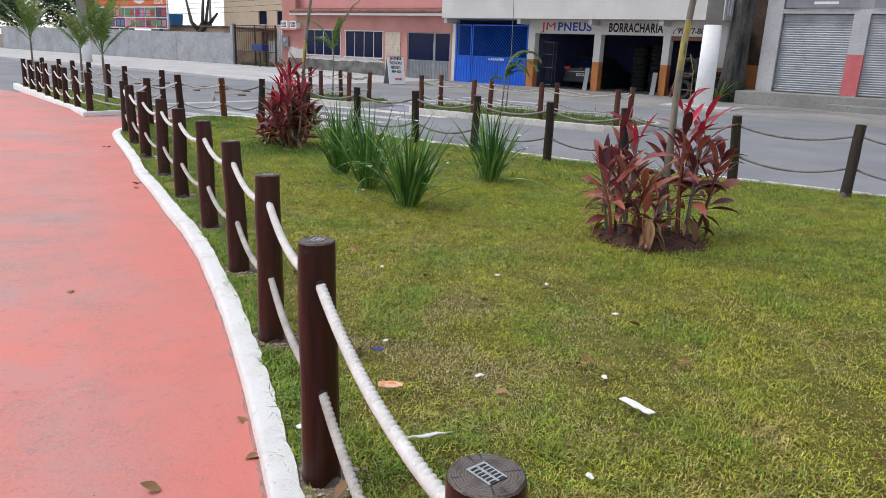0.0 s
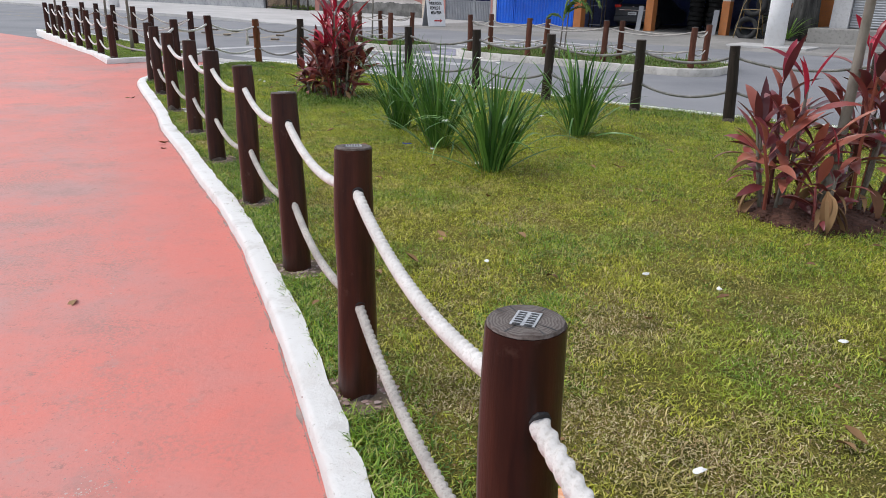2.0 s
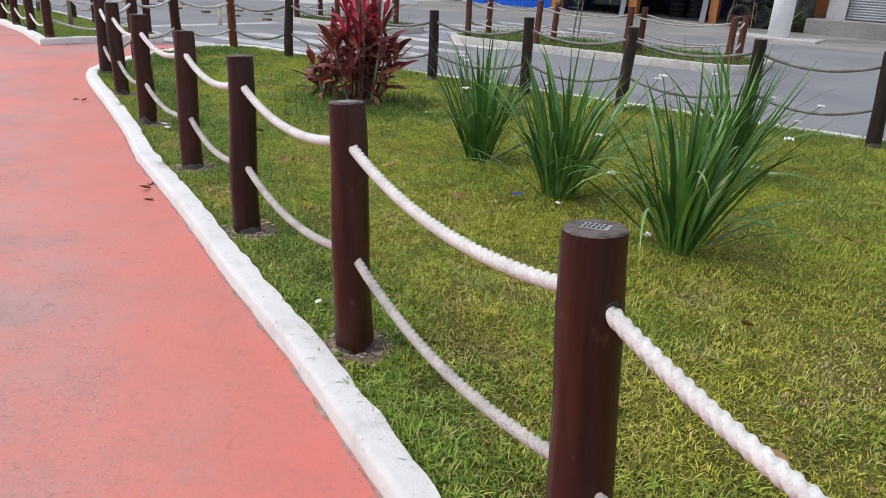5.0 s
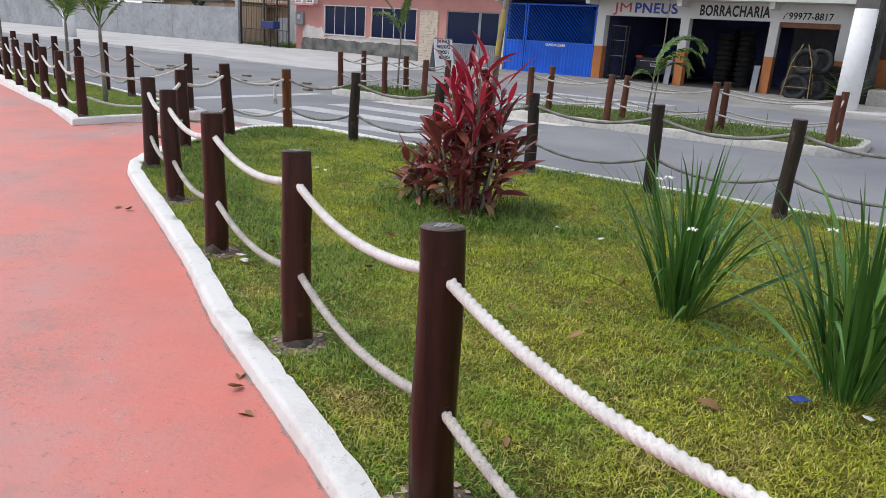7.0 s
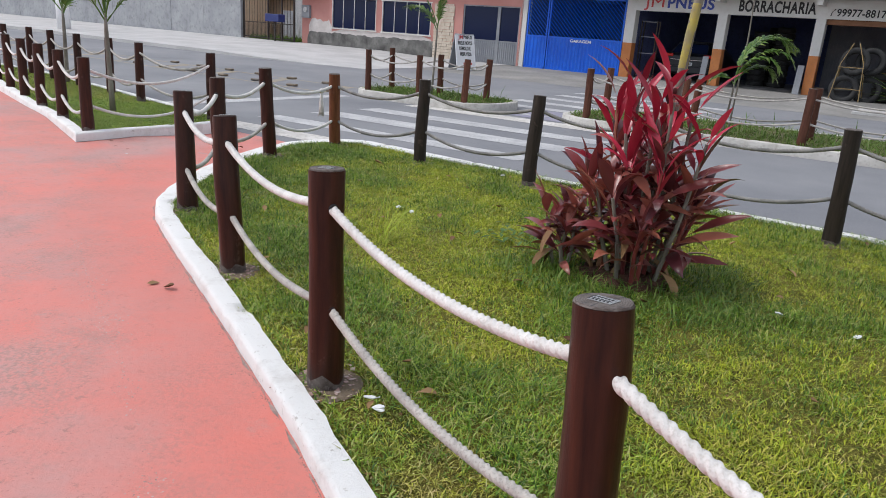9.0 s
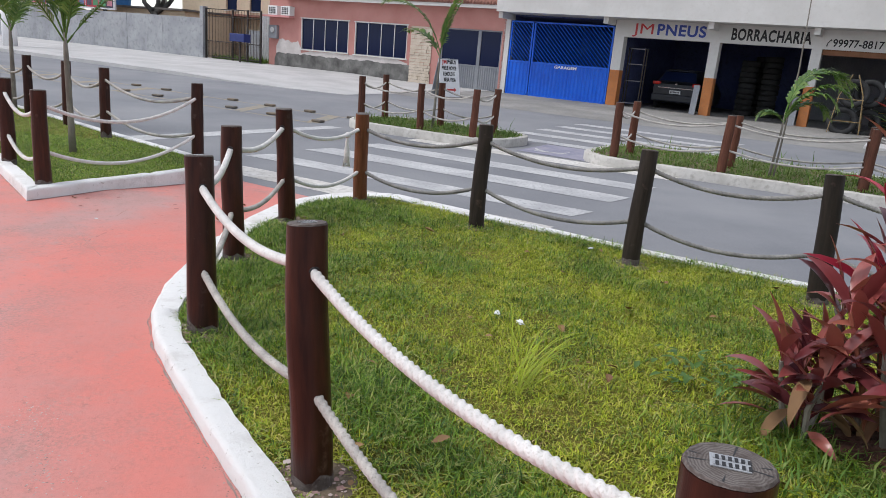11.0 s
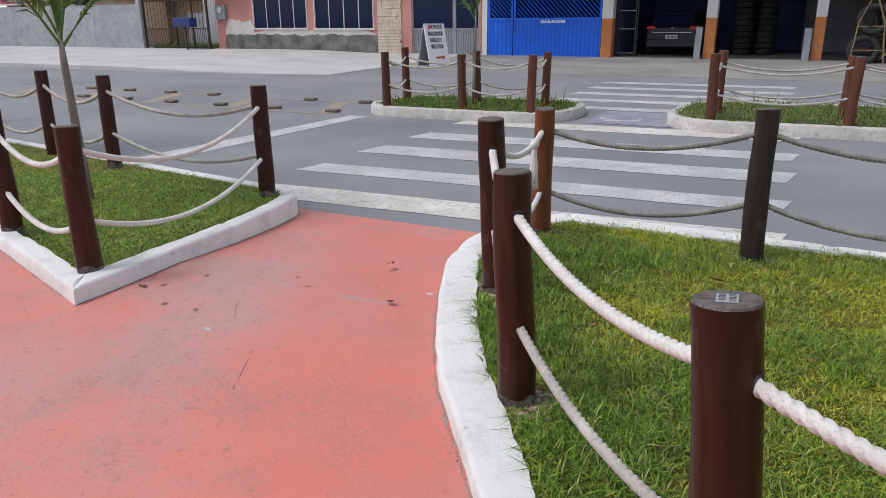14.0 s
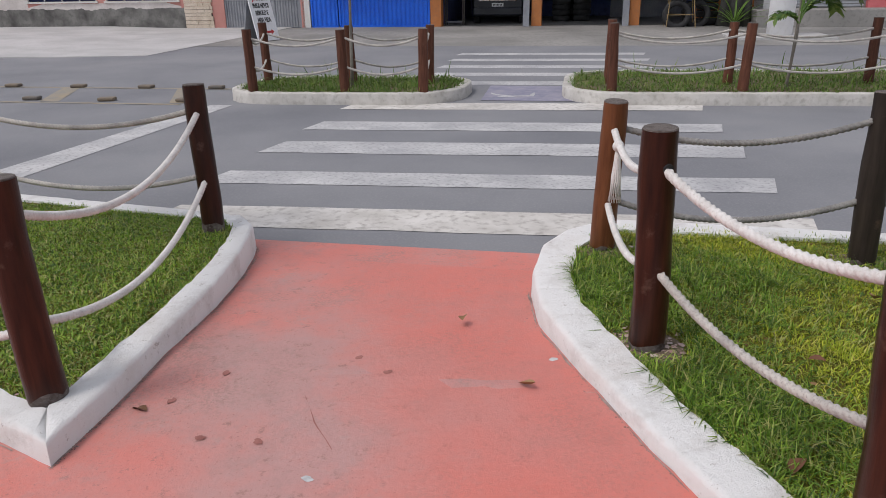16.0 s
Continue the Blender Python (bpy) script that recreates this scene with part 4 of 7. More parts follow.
for i, ((b0, t0), (b1, t1)) in enumerate(zip(chain, chain[1:])):
    rope(along(b0, t0, t0[2] - 0.12), along(b1, t1, t1[2] - 0.12), 0.105, ROPE if i == 0 else BACKLITROPE, i < 9, "weathered laid rope sagging between log posts, backlit ones tinted dark grey", RG, 0.0165)
    rope(along(b0, t0, t0[2] - 0.5), along(b1, t1, t1[2] - 0.5), 0.12, ROPE if i == 0 else BACKLITROPE, i < 9, "weathered laid rope sagging between log posts, backlit ones tinted dark grey", RG, 0.0165)

# frayed end of a rope by the orange post
bm = bmesh.new()
k0 = Vector((-5.26, 14.2, 0.66))
for i in range(14):
    q = 2 * math.pi * i / 14
    tube(bm, [k0, k0 + Vector((0.012 * math.cos(q), 0.012 * math.sin(q), -0.08)), k0 + Vector((0.02 * math.cos(q), 0.02 * math.sin(q), -0.15)), k0 + Vector((0.03 * math.cos(q + 1), 0.03 * math.sin(q + 1), -0.27))], (0.012, 0.006, 0.005, 0.003), 5)
bmesh.ops.create_uvsphere(bm, u_segments=10, v_segments=8, radius=0.028, matrix=Matrix.Translation(k0))
tagged(part("rope_tassel", bm, ROPE, smooth=True), "frayed knotted rope end hanging from the rope", "rope end")

IP = "posts of the rope fence on the lawn strip"
IR = "ropes of the fence on the lawn strip"
left = [(-7.7 - 0.872 * k, 13.7 + 0.825 * k) for k in range(8)]
back = [(-7.15, 15.52), (-8.85, 16.75), (-9.8, 17.5), (-10.75, 18.1), (-11.7, 18.75), (-12.6, 19.4), (-13.6, 20.0)]
for k, (x, y) in enumerate(left + back):
    log_post((x, y, 0.05), (x - 0.01, y + 0.02, (0.85 if k < 8 else 0.89)), POST, 0.062, False, "dark brown stained log post inside the white kerb", IP, k < 3 or 8 <= k < 10)


def run(posts, tops, sag, mat, group, label, near=lambda i: False):
    for i, ((x0, y0), (x1, y1)) in enumerate(zip(posts, posts[1:])):
        for dz in (0.12, 0.5):
            rope((x0, y0, tops - dz), (x1, y1, tops - dz), sag, mat, near(i), label, group)


run(left, 0.85, 0.14, ROPE, IR, "white laid rope sagging between log posts", lambda i: i < 3)
run(back, 0.88, 0.15, OLDROPE, IR, "white laid rope sagging between log posts", lambda i: i < 2)
run([left[0], back[0]], 0.865, 0.2, ROPE, IR, "white laid rope sagging between the corner posts", lambda i: True)
run([left[-1], back[-1]], 0.865, 0.1, ROPE, IR, "white laid rope closing the end of the fence")

MP = "posts of the rope fences on the traffic islands"
MR = "ropes of the fences on the traffic islands"


def median_fence(front, rear):
    fr = [tuple(street(s, d).xy) for s, d in front]
    re = [tuple(street(s, d).xy) for s, d in rear]
    for x, y in fr + re:
        log_post((x, y, 0.0), (x + random.uniform(-0.03, 0.03), y + random.uniform(-0.02, 0.02), 0.88 + random.uniform(-0.03, 0.03)), RUSTPOST, 0.066, False, "reddish-brown stained log post on the traffic island", MP, False)
    for row in (fr, re, [fr[0], re[0]], [fr[-1], re[-1]]):
        run(row, 0.88, 0.12, OLDROPE, MR, "greyish rope sagging between posts of the traffic island")


median_fence([(0.48, 14.98), (1.81, 14.92), (2.91, 14.88)], [(0.24, 13.9), (1.6, 13.9), (2.8, 13.9)])
median_fence([(5.42, 14.62), (7.08, 14.55), (8.96, 14.35), (10.87, 14.1)], [(5.4, 13.75), (7.04, 13.7), (8.92, 13.5), (10.85, 13.3)])


# ---- shop fronts across the road (built in the street frame: x along, y away, z up) ----
def walling(bm, s0, s1, z0, z1, y0, y1, holes):
    xs = sorted({s0, s1, *[v for h in holes for v in h[:2]]})
    zs = sorted({z0, z1, *[v for h in holes for v in h[2:]]})
    for xa, xb in zip(xs, xs[1:]):
        za = None
        for zb, zc in zip(zs, zs[1:]):
            mx, mz = (xa + xb) / 2, (zb + zc) / 2
            solid = not any(h[0] < mx < h[1] and h[2] < mz < h[3] for h in holes)
            if solid and za is None:
                za = zb
            if not solid and za is not None:
                box(bm, xa, xb, y0, y1, za, zb)
                za = None
        if za is not None:
            box(bm, xa, xb, y0, y1, za, z1)


def ragged(bm, s0, s1, z0, z1, y, rough, seed, n=40):
    """A thin skin of plaster with an uneven outline."""
    top, low = [], []
    for i in range(n + 1):
        s = s0 + (s1 - s0) * i / n
        e = rough * noise.noise(Vector((s * 1.3, seed, 0))) + 0.5 * rough * noise.noise(Vector((s * 5, seed, 3)))
        fade = min(1, i / 3, (n - i) / 3)
        top.append(bm.verts.new((s, y, z0 + (z1 - z0 + e) * (0.55 + 0.45 * fade))))
        low.append(bm.verts.new((s, y, z0)))
    for i in range(n):
        bm.faces.new((low[i], low[i + 1], top[i + 1], top[i]))


def corrugated(bm, s0, s1, y, z0, z1, pitch, depth):
    n = int((s1 - s0) / pitch) * 4
    prof = (0, 0, -1, -1)
    v = [(bm.verts.new((s0 + (s1 - s0) * i / n, y + depth * prof[i % 4], z0)), bm.verts.new((s0 + (s1 - s0) * i / n, y + depth * prof[i % 4], z1))) for i in range(n + 1)]
    for a, b in zip(v, v[1:]):
        bm.faces.new((a[0], b[0], b[1], a[1]))


# pink house
house = thing("pink_house", "single-fronted pink rendered house with dark windows", "house", FRONT)
bm = bmesh.new()
walling(bm, -17.4, -4.5, 0.05, 3.3, 0, 0.22, [(-15.3, -12.42, 1.07, 2.44), (-12.06, -9.18, 1.06, 2.43), (-7.46, -4.62, 0.05, 2.45)])
bmesh.ops.remove_doubles(bm, verts=bm.verts, dist=0.001)
part("wall", bm, PINK, house)
part("side_wall", boxed(-17.4, -17.18, 0.22, 8, 0.05, 6), PINK, house)
bm = bmesh.new()
box(bm, -17.4, -16.2, 0.002, 0.22, 3.3, 6.2)
part("wall", bm, PINK, house)
bm = bmesh.new()
box(bm, -16.2, -4.5, 0.35, 0.6, 3.3, 6.4)
part("upper_wall", bm, PINKUP, house, "lighter pink upper wall")
bm = bmesh.new()
box(bm, -16.25, -4.5, -0.42, 0.3, 3.27, 3.3)
box(bm, -16.25, -4.5, -0.45, -0.42, 3.25, 3.43)
part("fascia", bm, WHITEWALL, house, "white painted eaves board")
for i in range(78):
    x = -16.2 + i * 0.15
    bm = bmesh.new()
    tube(bm, [(x + 0.075, -0.5, 3.45), (x + 0.075, 0.36, 3.62)], 0.085, 8)
    part("roof_tile", bm, TILE, house, smooth=True)
bm = bmesh.new()
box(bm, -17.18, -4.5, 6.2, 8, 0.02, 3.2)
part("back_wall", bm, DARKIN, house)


def window(parent, s0, s1, z0, z1, panes):
    # dark blue backing sheet in place of the unlit room behind the panes
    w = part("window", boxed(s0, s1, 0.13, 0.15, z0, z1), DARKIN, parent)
    bm = bmesh.new()
    for a in ((s0 - 0.05, s1 + 0.05, -0.03, 0.1, z1, z1 + 0.05), (s0 - 0.05, s1 + 0.05, -0.05, 0.1, z0 - 0.06, z0), (s0, s0 + 0.04, -0.01, 0.1, z0, z1), (s1 - 0.04, s1, -0.01, 0.1, z0, z1)):
        box(bm, *a)
    part("frame", bm, WHITEWALL, w, "white window surround")
    for i in range(panes):
        a, b = s0 + (s1 - s0) * i / panes + 0.025, s0 + (s1 - s0) * (i + 1) / panes - 0.015
        part("pane", boxed(a, b, 0.055, 0.065, z0 + 0.03, z1 - 0.03), GLASS, w)
        if i:
            part("mullion", boxed(a - 0.04, a, 0.03, 0.075, z0, z1), STEEL, w)
    return w


window(house, -15.3, -12.42, 1.07, 2.44, 4)
window(house, -12.06, -9.18, 1.06, 2.43, 4)
# base sheet in the dim-room colour, seen round the door panes
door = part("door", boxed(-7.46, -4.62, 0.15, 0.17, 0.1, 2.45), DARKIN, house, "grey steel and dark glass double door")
bm = bmesh.new()
corrugated(bm, -7.4, -4.66, 0.06, 0.12, 1.0, 0.1, 0.025)
part("lower_panel", bm, SHEET, door, "grey ribbed sheet panel")
for a, b in ((-7.4, -5.72), (-5.58, -4.68)):
    part("pane", boxed(a, b, 0.07, 0.08, 1.06, 2.4), GLASS, door)
bm = bmesh.new()
for a in ((-7.46, -4.62, 0.03, 0.09, 1.0, 1.06), (-5.72, -5.58, 0.03, 0.09, 0.12, 2.42), (-7.46, -4.62, 0.03, 0.09, 2.4, 2.45), (-7.46, -7.4, 0.03, 0.09, 0.1, 2.45), (-4.68, -4.62, 0.03, 0.09, 0.1, 2.45)):
    box(bm, *a)
part("door_frame", bm, SHEET, door)
bm = bmesh.new()
ragged(bm, -17.0, -7.9, 0.1, 0.8, -0.006, 0.1, 2.0, 240)
part("stained_dado", bm, MOULD, house, "dark mouldy cement along the foot of the wall")
bm = bmesh.new()
ragged(bm, -16.9, -15.3, 0.78, 1.4, -0.004, 0.16, 7.0, 24)
ragged(bm, -15.3, -9.1, 0.7, 1.0, -0.004, 0.03, 7.5, 30)
part("plaster_patch", bm, surface("pale_plaster", (0.5, 0.46, 0.44), (0.6, 0.56, 0.54), 2, (0.4, 0.36, 0.34), 12, 0.5, 0.9), house, "pale unpainted plaster patch")
rng = random.Random(5)
z = 0.1
while z < 2.4:
    x = -8.98
    h = rng.uniform(0.1, 0.17)
    while x < -7.92:
        w = min(rng.uniform(0.2, 0.5), -7.9 - x)
        if w > 0.08:
            part("stone", boxed(x + 0.005, x + w - 0.005, -0.03 - rng.uniform(0, 0.025), 0.0, z + 0.005, min(z + h, 2.43) - 0.005), STONE, house)
        x += w
    z += h


def air_conditioner(s, z):
    t = thing("air_conditioner", "white window air conditioner box on a wall shelf", "air conditioner", FRONT @ Matrix.Translation((s, 0, z)), "air conditioners")
    part("casing", boxed(-0.29, 0.29, -0.32, 0.05, 0, 0.42, bevel=0.015), PLASTIC, t)
    for i in range(4):
        for j in range(4):
            part("grille_slot", boxed(-0.22 + i * 0.11, -0.14 + i * 0.11, -0.326, -0.318, 0.06 + j * 0.08, 0.12 + j * 0.08), BLACKTXT, t)


part("shelf", boxed(-17.55, -15.75, -0.38, 0.0, 2.42, 2.5), PINKUP, house, "concrete shelf")
air_conditioner(-16.88, 2.51)
air_conditioner(-16.06, 2.51)
t = thing("meter_box", "grey electricity meter box fixed to the wall", "meter box", FRONT @ Matrix.Translation((-17.0, 0, 1.43)))
part("casing", boxed(-0.3, 0.25, -0.16, 0, 0, 0.62, bevel=0.02), SHEET, t)
bm = bmesh.new()
tube(bm, [(0, -0.16, 0.4), (0, -0.21, 0.4)], 0.13, 14)
part("dial", bm, STEEL, t)

# tyre shop
shop = thing("tyre_shop", "white and orange tyre shop with three open bays", "shop", FRONT)
for a, b, q in ((-0.06, 0.3, 0), (3.3, 3.62, 0), (6.42, 6.72, 0), (8.62, 9.0, 0)):
    p = part("pillar", boxed(a, b, 0, 0.4, 1.36, 3.12), WHITEWALL, shop, "white painted pillar")
    part("pillar_foot", boxed(a, b, 0, 0.4, 0.03, 1.36), ORANGE, p, "orange painted lower pillar")
part("gate_pillar", boxed(-4.56, -4.3, 0, 0.35, 0.03, 3.12), WHITEWALL, shop, "dirty white pillar beside the gate")
part("lintel", boxed(0.3, 8.62, 0.004, 0.36, 2.53, 3.12), WHITEWALL, shop, "white lintel with painted words")
part("balcony_front", boxed(-4.45, 9.05, -1.0, -0.8, 3.12, 6.3), WHITEWALL, shop, "plain white projecting upper wall")
part("balcony_floor", boxed(-4.45, 9.05, -0.8, 8, 3.125, 3.3), WHITEWALL, shop)
for s in (-4.35, -0.16, 3.42, 6.56):
    part("bracket", boxed(s - 0.09, s + 0.09, -0.8, 0.0, 2.9, 3.125), WHITEWALL, shop, "white cantilever beam end")
part("shop_floor", boxed(-4.3, 9.0, 0.4, 8, 0.02, 0.1), CONCRETE, shop)
part("back_wall", boxed(-4.5, 9.0, 7.8, 8, 0.1, 3.12), DARKIN, shop)
for s in (-4.5, 0.02, 8.9):
    part("party_wall", boxed(s, s + 0.1, 0.4, 7.8, 0.1, 3.12), DARKIN, shop)
part("ceiling", boxed(-4.5, 9.0, 0.4, 7.8, 3.08, 3.12), DARKIN, shop)
part("side_wall", boxed(8.62, 11, 1.2, 1.4, 0.05, 1.5), ORANGE, shop, "low orange side wall")
up = Matrix.Rotation(radians(90), 4, "X")
lettering("JM", 0.35, REDTXT, shop, Matrix.Translation((0.58, -0.003, 2.67)) @ up, 0.0, 0.74, label="red painted letters")
lettering("PNEUS", 0.35, BLUETXT, shop, Matrix.Translation((1.46, -0.003, 2.67)) @ up, 0.014, 1.66, label="blue painted letters")
lettering("BORRACHARIA", 0.35, BLACKTXT, shop, Matrix.Translation((3.95, -0.003, 2.66)) @ up, 0.016, 2.42, label="black painted letters")
lettering("99977-8817", 0.22, BLACKTXT, shop, Matrix.Translation((6.98, -0.003, 2.63)) @ up, 0.006, 1.38, label="black painted telephone number")
bm = bmesh.new()
tube(bm, [(6.82, 0, 2.62), (6.84, 0, 2.74), (6.93, 0, 2.83)], (0.02, 0.012, 0.02), 6)
part("handset_mark", bm, BLACKTXT, shop)
bm = boxed(6.73, 8.6, 0.1, 0.3, 2.36, 2.53)
part("shutter_box", bm, surface("brown_wood_board", (0.16, 0.07, 0.03), (0.22, 0.1, 0.05), 3, None, 30, 0, 0.7), shop, "brown board under the lintel")

gate = thing("garage_gate", "bright blue ribbed steel garage gate with a slatted top", "gate", FRONT)
for a, b in ((-4.26, -3.3), (-3.26, -0.08)):
    leaf = part("leaf_frame", bmesh.new(), BLUE, gate)
    bm = bmesh.new()
    for q in ((a, a + 0.06, 0.0, 0.06, 0.1, 2.88), (b - 0.06, b, 0.0, 0.06, 0.1, 2.88), (a, b, 0.0, 0.06, 2.82, 2.88), (a, b, -0.004, 0.06, 1.33, 1.4), (a, b, 0.0, 0.06, 0.1, 0.16)):
        box(bm, *q)
    bm.to_mesh(leaf.data)
    bm.free()
    bm = bmesh.new()
    corrugated(bm, a + 0.06, b - 0.06, 0.03, 0.15, 1.34, 0.15, 0.03)
    part("ribbed_sheet", bm, BLUE, leaf)
    n = int((b - a) / 0.16) + 8
    for i in range(-9, n):
        x0 = a + 0.16 * i
        xa, za, xb, zb = x0, 2.82, x0 + 1.42, 1.4
        if xa < a + 0.05:
            za -= a + 0.05 - xa
            xa = a + 0.05
        if xb > b - 0.05:
            zb += xb - (b - 0.05)
            xb = b - 0.05
        if xb - xa > 0.1:
            bm = bmesh.new()
            tube(bm, [(xa, 0.035, za), (xb, 0.035, zb)], 0.017, 4)
            part("slat", bm, BLUE, leaf)
lettering("GARAGEM", 0.105, WHITETXT, gate, Matrix.Translation((-2.25, -0.012, 1.22)) @ up, 0.004, 0.9, label="white stencilled word")

# car in the first bay
car = thing("hatchback_car", "dark grey hatchback parked rear-on inside the bay", "car", FRONT @ Matrix.Translation((2.02, 1.5, 0.1)))


def loft(bm, sections):
    rings = [[bm.verts.new(p) for p in s] for s in sections]
    for r0, r1 in zip(rings, rings[1:]):
        for k in range(len(r0)):
            bm.faces.new((r0[k], r0[(k + 1) % len(r0)], r1[(k + 1) % len(r1)], r1[k]))
    bm.faces.new(rings[0][::-1])
    bm.faces.new(rings[-1])


def car_ring(y, half, roof, zt, zm, zb):
    return [(-half * 0.93, y, zb), (-half, y, zm * 0.75), (-half * 0.97, y, zm), (-roof, y, zt * 0.985), (-roof * 0.75, y, zt), (roof * 0.75, y, zt), (roof, y, zt * 0.985), (half * 0.97, y, zm), (half, y, zm * 0.75), (half * 0.93, y, zb)]


bm = bmesh.new()
loft(bm, [car_ring(0.0, 0.83, 0.68, 0.92, 0.85, 0.36), car_ring(0.12, 0.88, 0.72, 1.0, 0.92, 0.27), car_ring(0.5, 0.9, 0.6, 1.38, 0.95, 0.22), car_ring(1.0, 0.9, 0.6, 1.48, 0.96, 0.2), car_ring(2.2, 0.9, 0.6, 1.47, 0.95, 0.2), car_ring(3.0, 0.9, 0.66, 1.02, 0.92, 0.2), car_ring(4.0, 0.82, 0.7, 0.8, 0.7, 0.25)])
part("body", bm, CARPAINT, car, smooth=True).data.set_sharp_from_angle(angle=0.6)
bm = bmesh.new()
v = [bm.verts.new(p) for p in ((-0.66, 0.16, 1.03), (0.66, 0.16, 1.03), (0.55, 0.475, 1.355), (-0.55, 0.475, 1.355))]
bm.faces.new(v)
part("rear_window", bmesh.ops.translate(bm, vec=(0, -0.02, 0.012), verts=bm.verts) or bm, GLASS, car)
for sx in (-1, 1):
    part("tail_lamp", boxed(sx * 0.58, sx * 0.88, -0.03, 0.16, 0.88, 1.0, bevel=0.035), REDLAMP, car, "red tail lamp")
    w = bmesh.new()
    tube(w, [(sx * 0.72, 0.75, 0.31), (sx * 0.9, 0.75, 0.31)], 0.31, 20)
    part("tyre", w, RUBBER, car)
part("spoiler", boxed(-0.56, 0.56, 0.38, 0.62, 1.4, 1.44, bevel=0.015), CARPAINT, car)
part("badge", boxed(-0.045, 0.045, -0.02, 0.09, 0.9, 0.96, bevel=0.02), CHROME, car, "small chrome badge")
part("trim_strip", boxed(-0.66, 0.66, -0.04, 0.0, 0.765, 0.8, bevel=0.012), CHROME, car, "bright chrome strip")
part("bumper", boxed(-0.86, 0.86, -0.08, 0.2, 0.28, 0.55, bevel=0.05), CARPAINT, car)
part("number_plate", boxed(-0.2, 0.2, -0.05, 0.0, 0.58, 0.7), SHUTTER, car, "pale number plate with dark characters")
for i in range(7):
    part("plate_mark", boxed(-0.16 + i * 0.047, -0.13 + i * 0.047, -0.053, -0.049, 0.61, 0.67), BLACKTXT, car)


def tyre_mesh():
    bm = bmesh.new()
    n, prof = 22, [(0.2, -0.08), (0.29, -0.1), (0.32, -0.07), (0.325, 0.0), (0.32, 0.07), (0.29, 0.1), (0.2, 0.08)]
    rings = []
    for i in range(n):
        q = 2 * math.pi * i / n
        rings.append([bm.verts.new((r * math.cos(q), r * math.sin(q), z)) for r, z in prof])
    for i in range(n):
        a, b = rings[i], rings[(i + 1) % n]
        for k in range(len(prof)):
            k2 = (k + 1) % len(prof)
            bm.faces.new((a[k], b[k], b[k2], a[k2]))
    bmesh.ops.recalc_face_normals(bm, faces=bm.faces)
    return finish(bm, "tyre", RUBBER, True)


TYRE = tyre_mesh()


def tyre(m, label="worn black car tyre", group="tyres of the shop"):
    ob = new("tyre", TYRE)
    ob.matrix_world = FRONT @ m
    return tagged(ob, label, "tyre", group)


for s, y, n in ((4.15, 3.4, 10), (4.9, 3.6, 11), (4.5, 4.3, 11)):
    for i in range(n):
        tyre(Matrix.Translation((s + random.uniform(-0.02, 0.02), y + random.uniform(-0.02, 0.02), 0.2 + 0.2 * i)), "black tyre in a tall stack inside the bay")
rack = thing("tyre_rack", "yellow tube stand holding used tyres", "rack", FRONT @ Matrix.Translation((7.85, -0.9, 0.1)))
for sx in (-0.42, 0.42):
    bm = bmesh.new()
    tube(bm, [(sx, -0.35, 0), (sx * 0.75, -0.1, 1.1), (sx * 0.2, 0, 1.72), (sx * 0.75, 0.15, 1.1), (sx, 0.35, 0)], 0.015, 6)
    part("leg", bm, RACKPAINT, rack)
for z, w in ((0.35, 0.42), (1.0, 0.36)):
    for y in (-0.2, 0.2):
        bm = bmesh.new()
        tube(bm, [(-w, y, z), (w, y, z)], 0.013, 6)
        part("rail", bm, RACKPAINT, rack)
BIG = Matrix.Scale(1.32, 4)
for s, y, z, ax in ((7.9, -0.8, 1.28, "X"), (7.75, -0.85, 0.44, "X"), (8.3, -0.55, 1.3, "X"), (8.35, -0.5, 0.44, "X")):
    tyre(Matrix.Translation((s, y, z)) @ Matrix.Rotation(radians(82), 4, ax) @ BIG, "large used black tyre on the yellow stand")
for i in range(5):
    tyre(Matrix.Translation((8.75, 0.0, 0.22 + 0.22 * i)), "used black tyre in a stack beside the stand")
for s, z in ((3.22, 1.0), (6.36, 0.95)):
    b = part("plank", boxed(-0.1, 0.1, -0.02, 0.02, 0, z), SHEET)
    b.matrix_world = FRONT @ Matrix.Translation((s - 0.08, -0.22, 0.1)) @ Matrix.Rotation(radians(-10), 4, "X")
    tagged(b, "scuffed grey board leaning on a shop pillar", "board")
b = part("concrete_slab", boxed(-1.1, 1.3, -0.8, 0.8, -0.05, 0.06, bevel=0.02), PALE)
b.matrix_world = FRONT @ Matrix.Translation((9.7, -4.6, 0.03))
tagged(b, "pale broken concrete slab round the pole's foot", "slab")
shelf = thing("metal_shelf", "tall dark metal shelf frame inside the bay", "shelf", FRONT @ Matrix.Translation((0.62, 0.9, 0.1)))
for x in (-0.3, 0.3):
    for y in (-0.15, 0.15):
        part("upright", boxed(x - 0.02, x + 0.02, y - 0.02, y + 0.02, 0, 2.1), IRON, shelf)
for z in (0.1, 0.9, 1.5, 2.05):
    part("shelf_board", boxed(-0.3, 0.3, -0.16, 0.16, z, z + 0.03), SHEET, shelf)

# A-board
board = thing("pavement_sign", "white folding pavement sign with painted words and a red arrow", "sign", FRONT @ Matrix.Translation((-3.55, -5.25, 0.04)) @ Matrix.Rotation(radians(70), 4, "Z"))
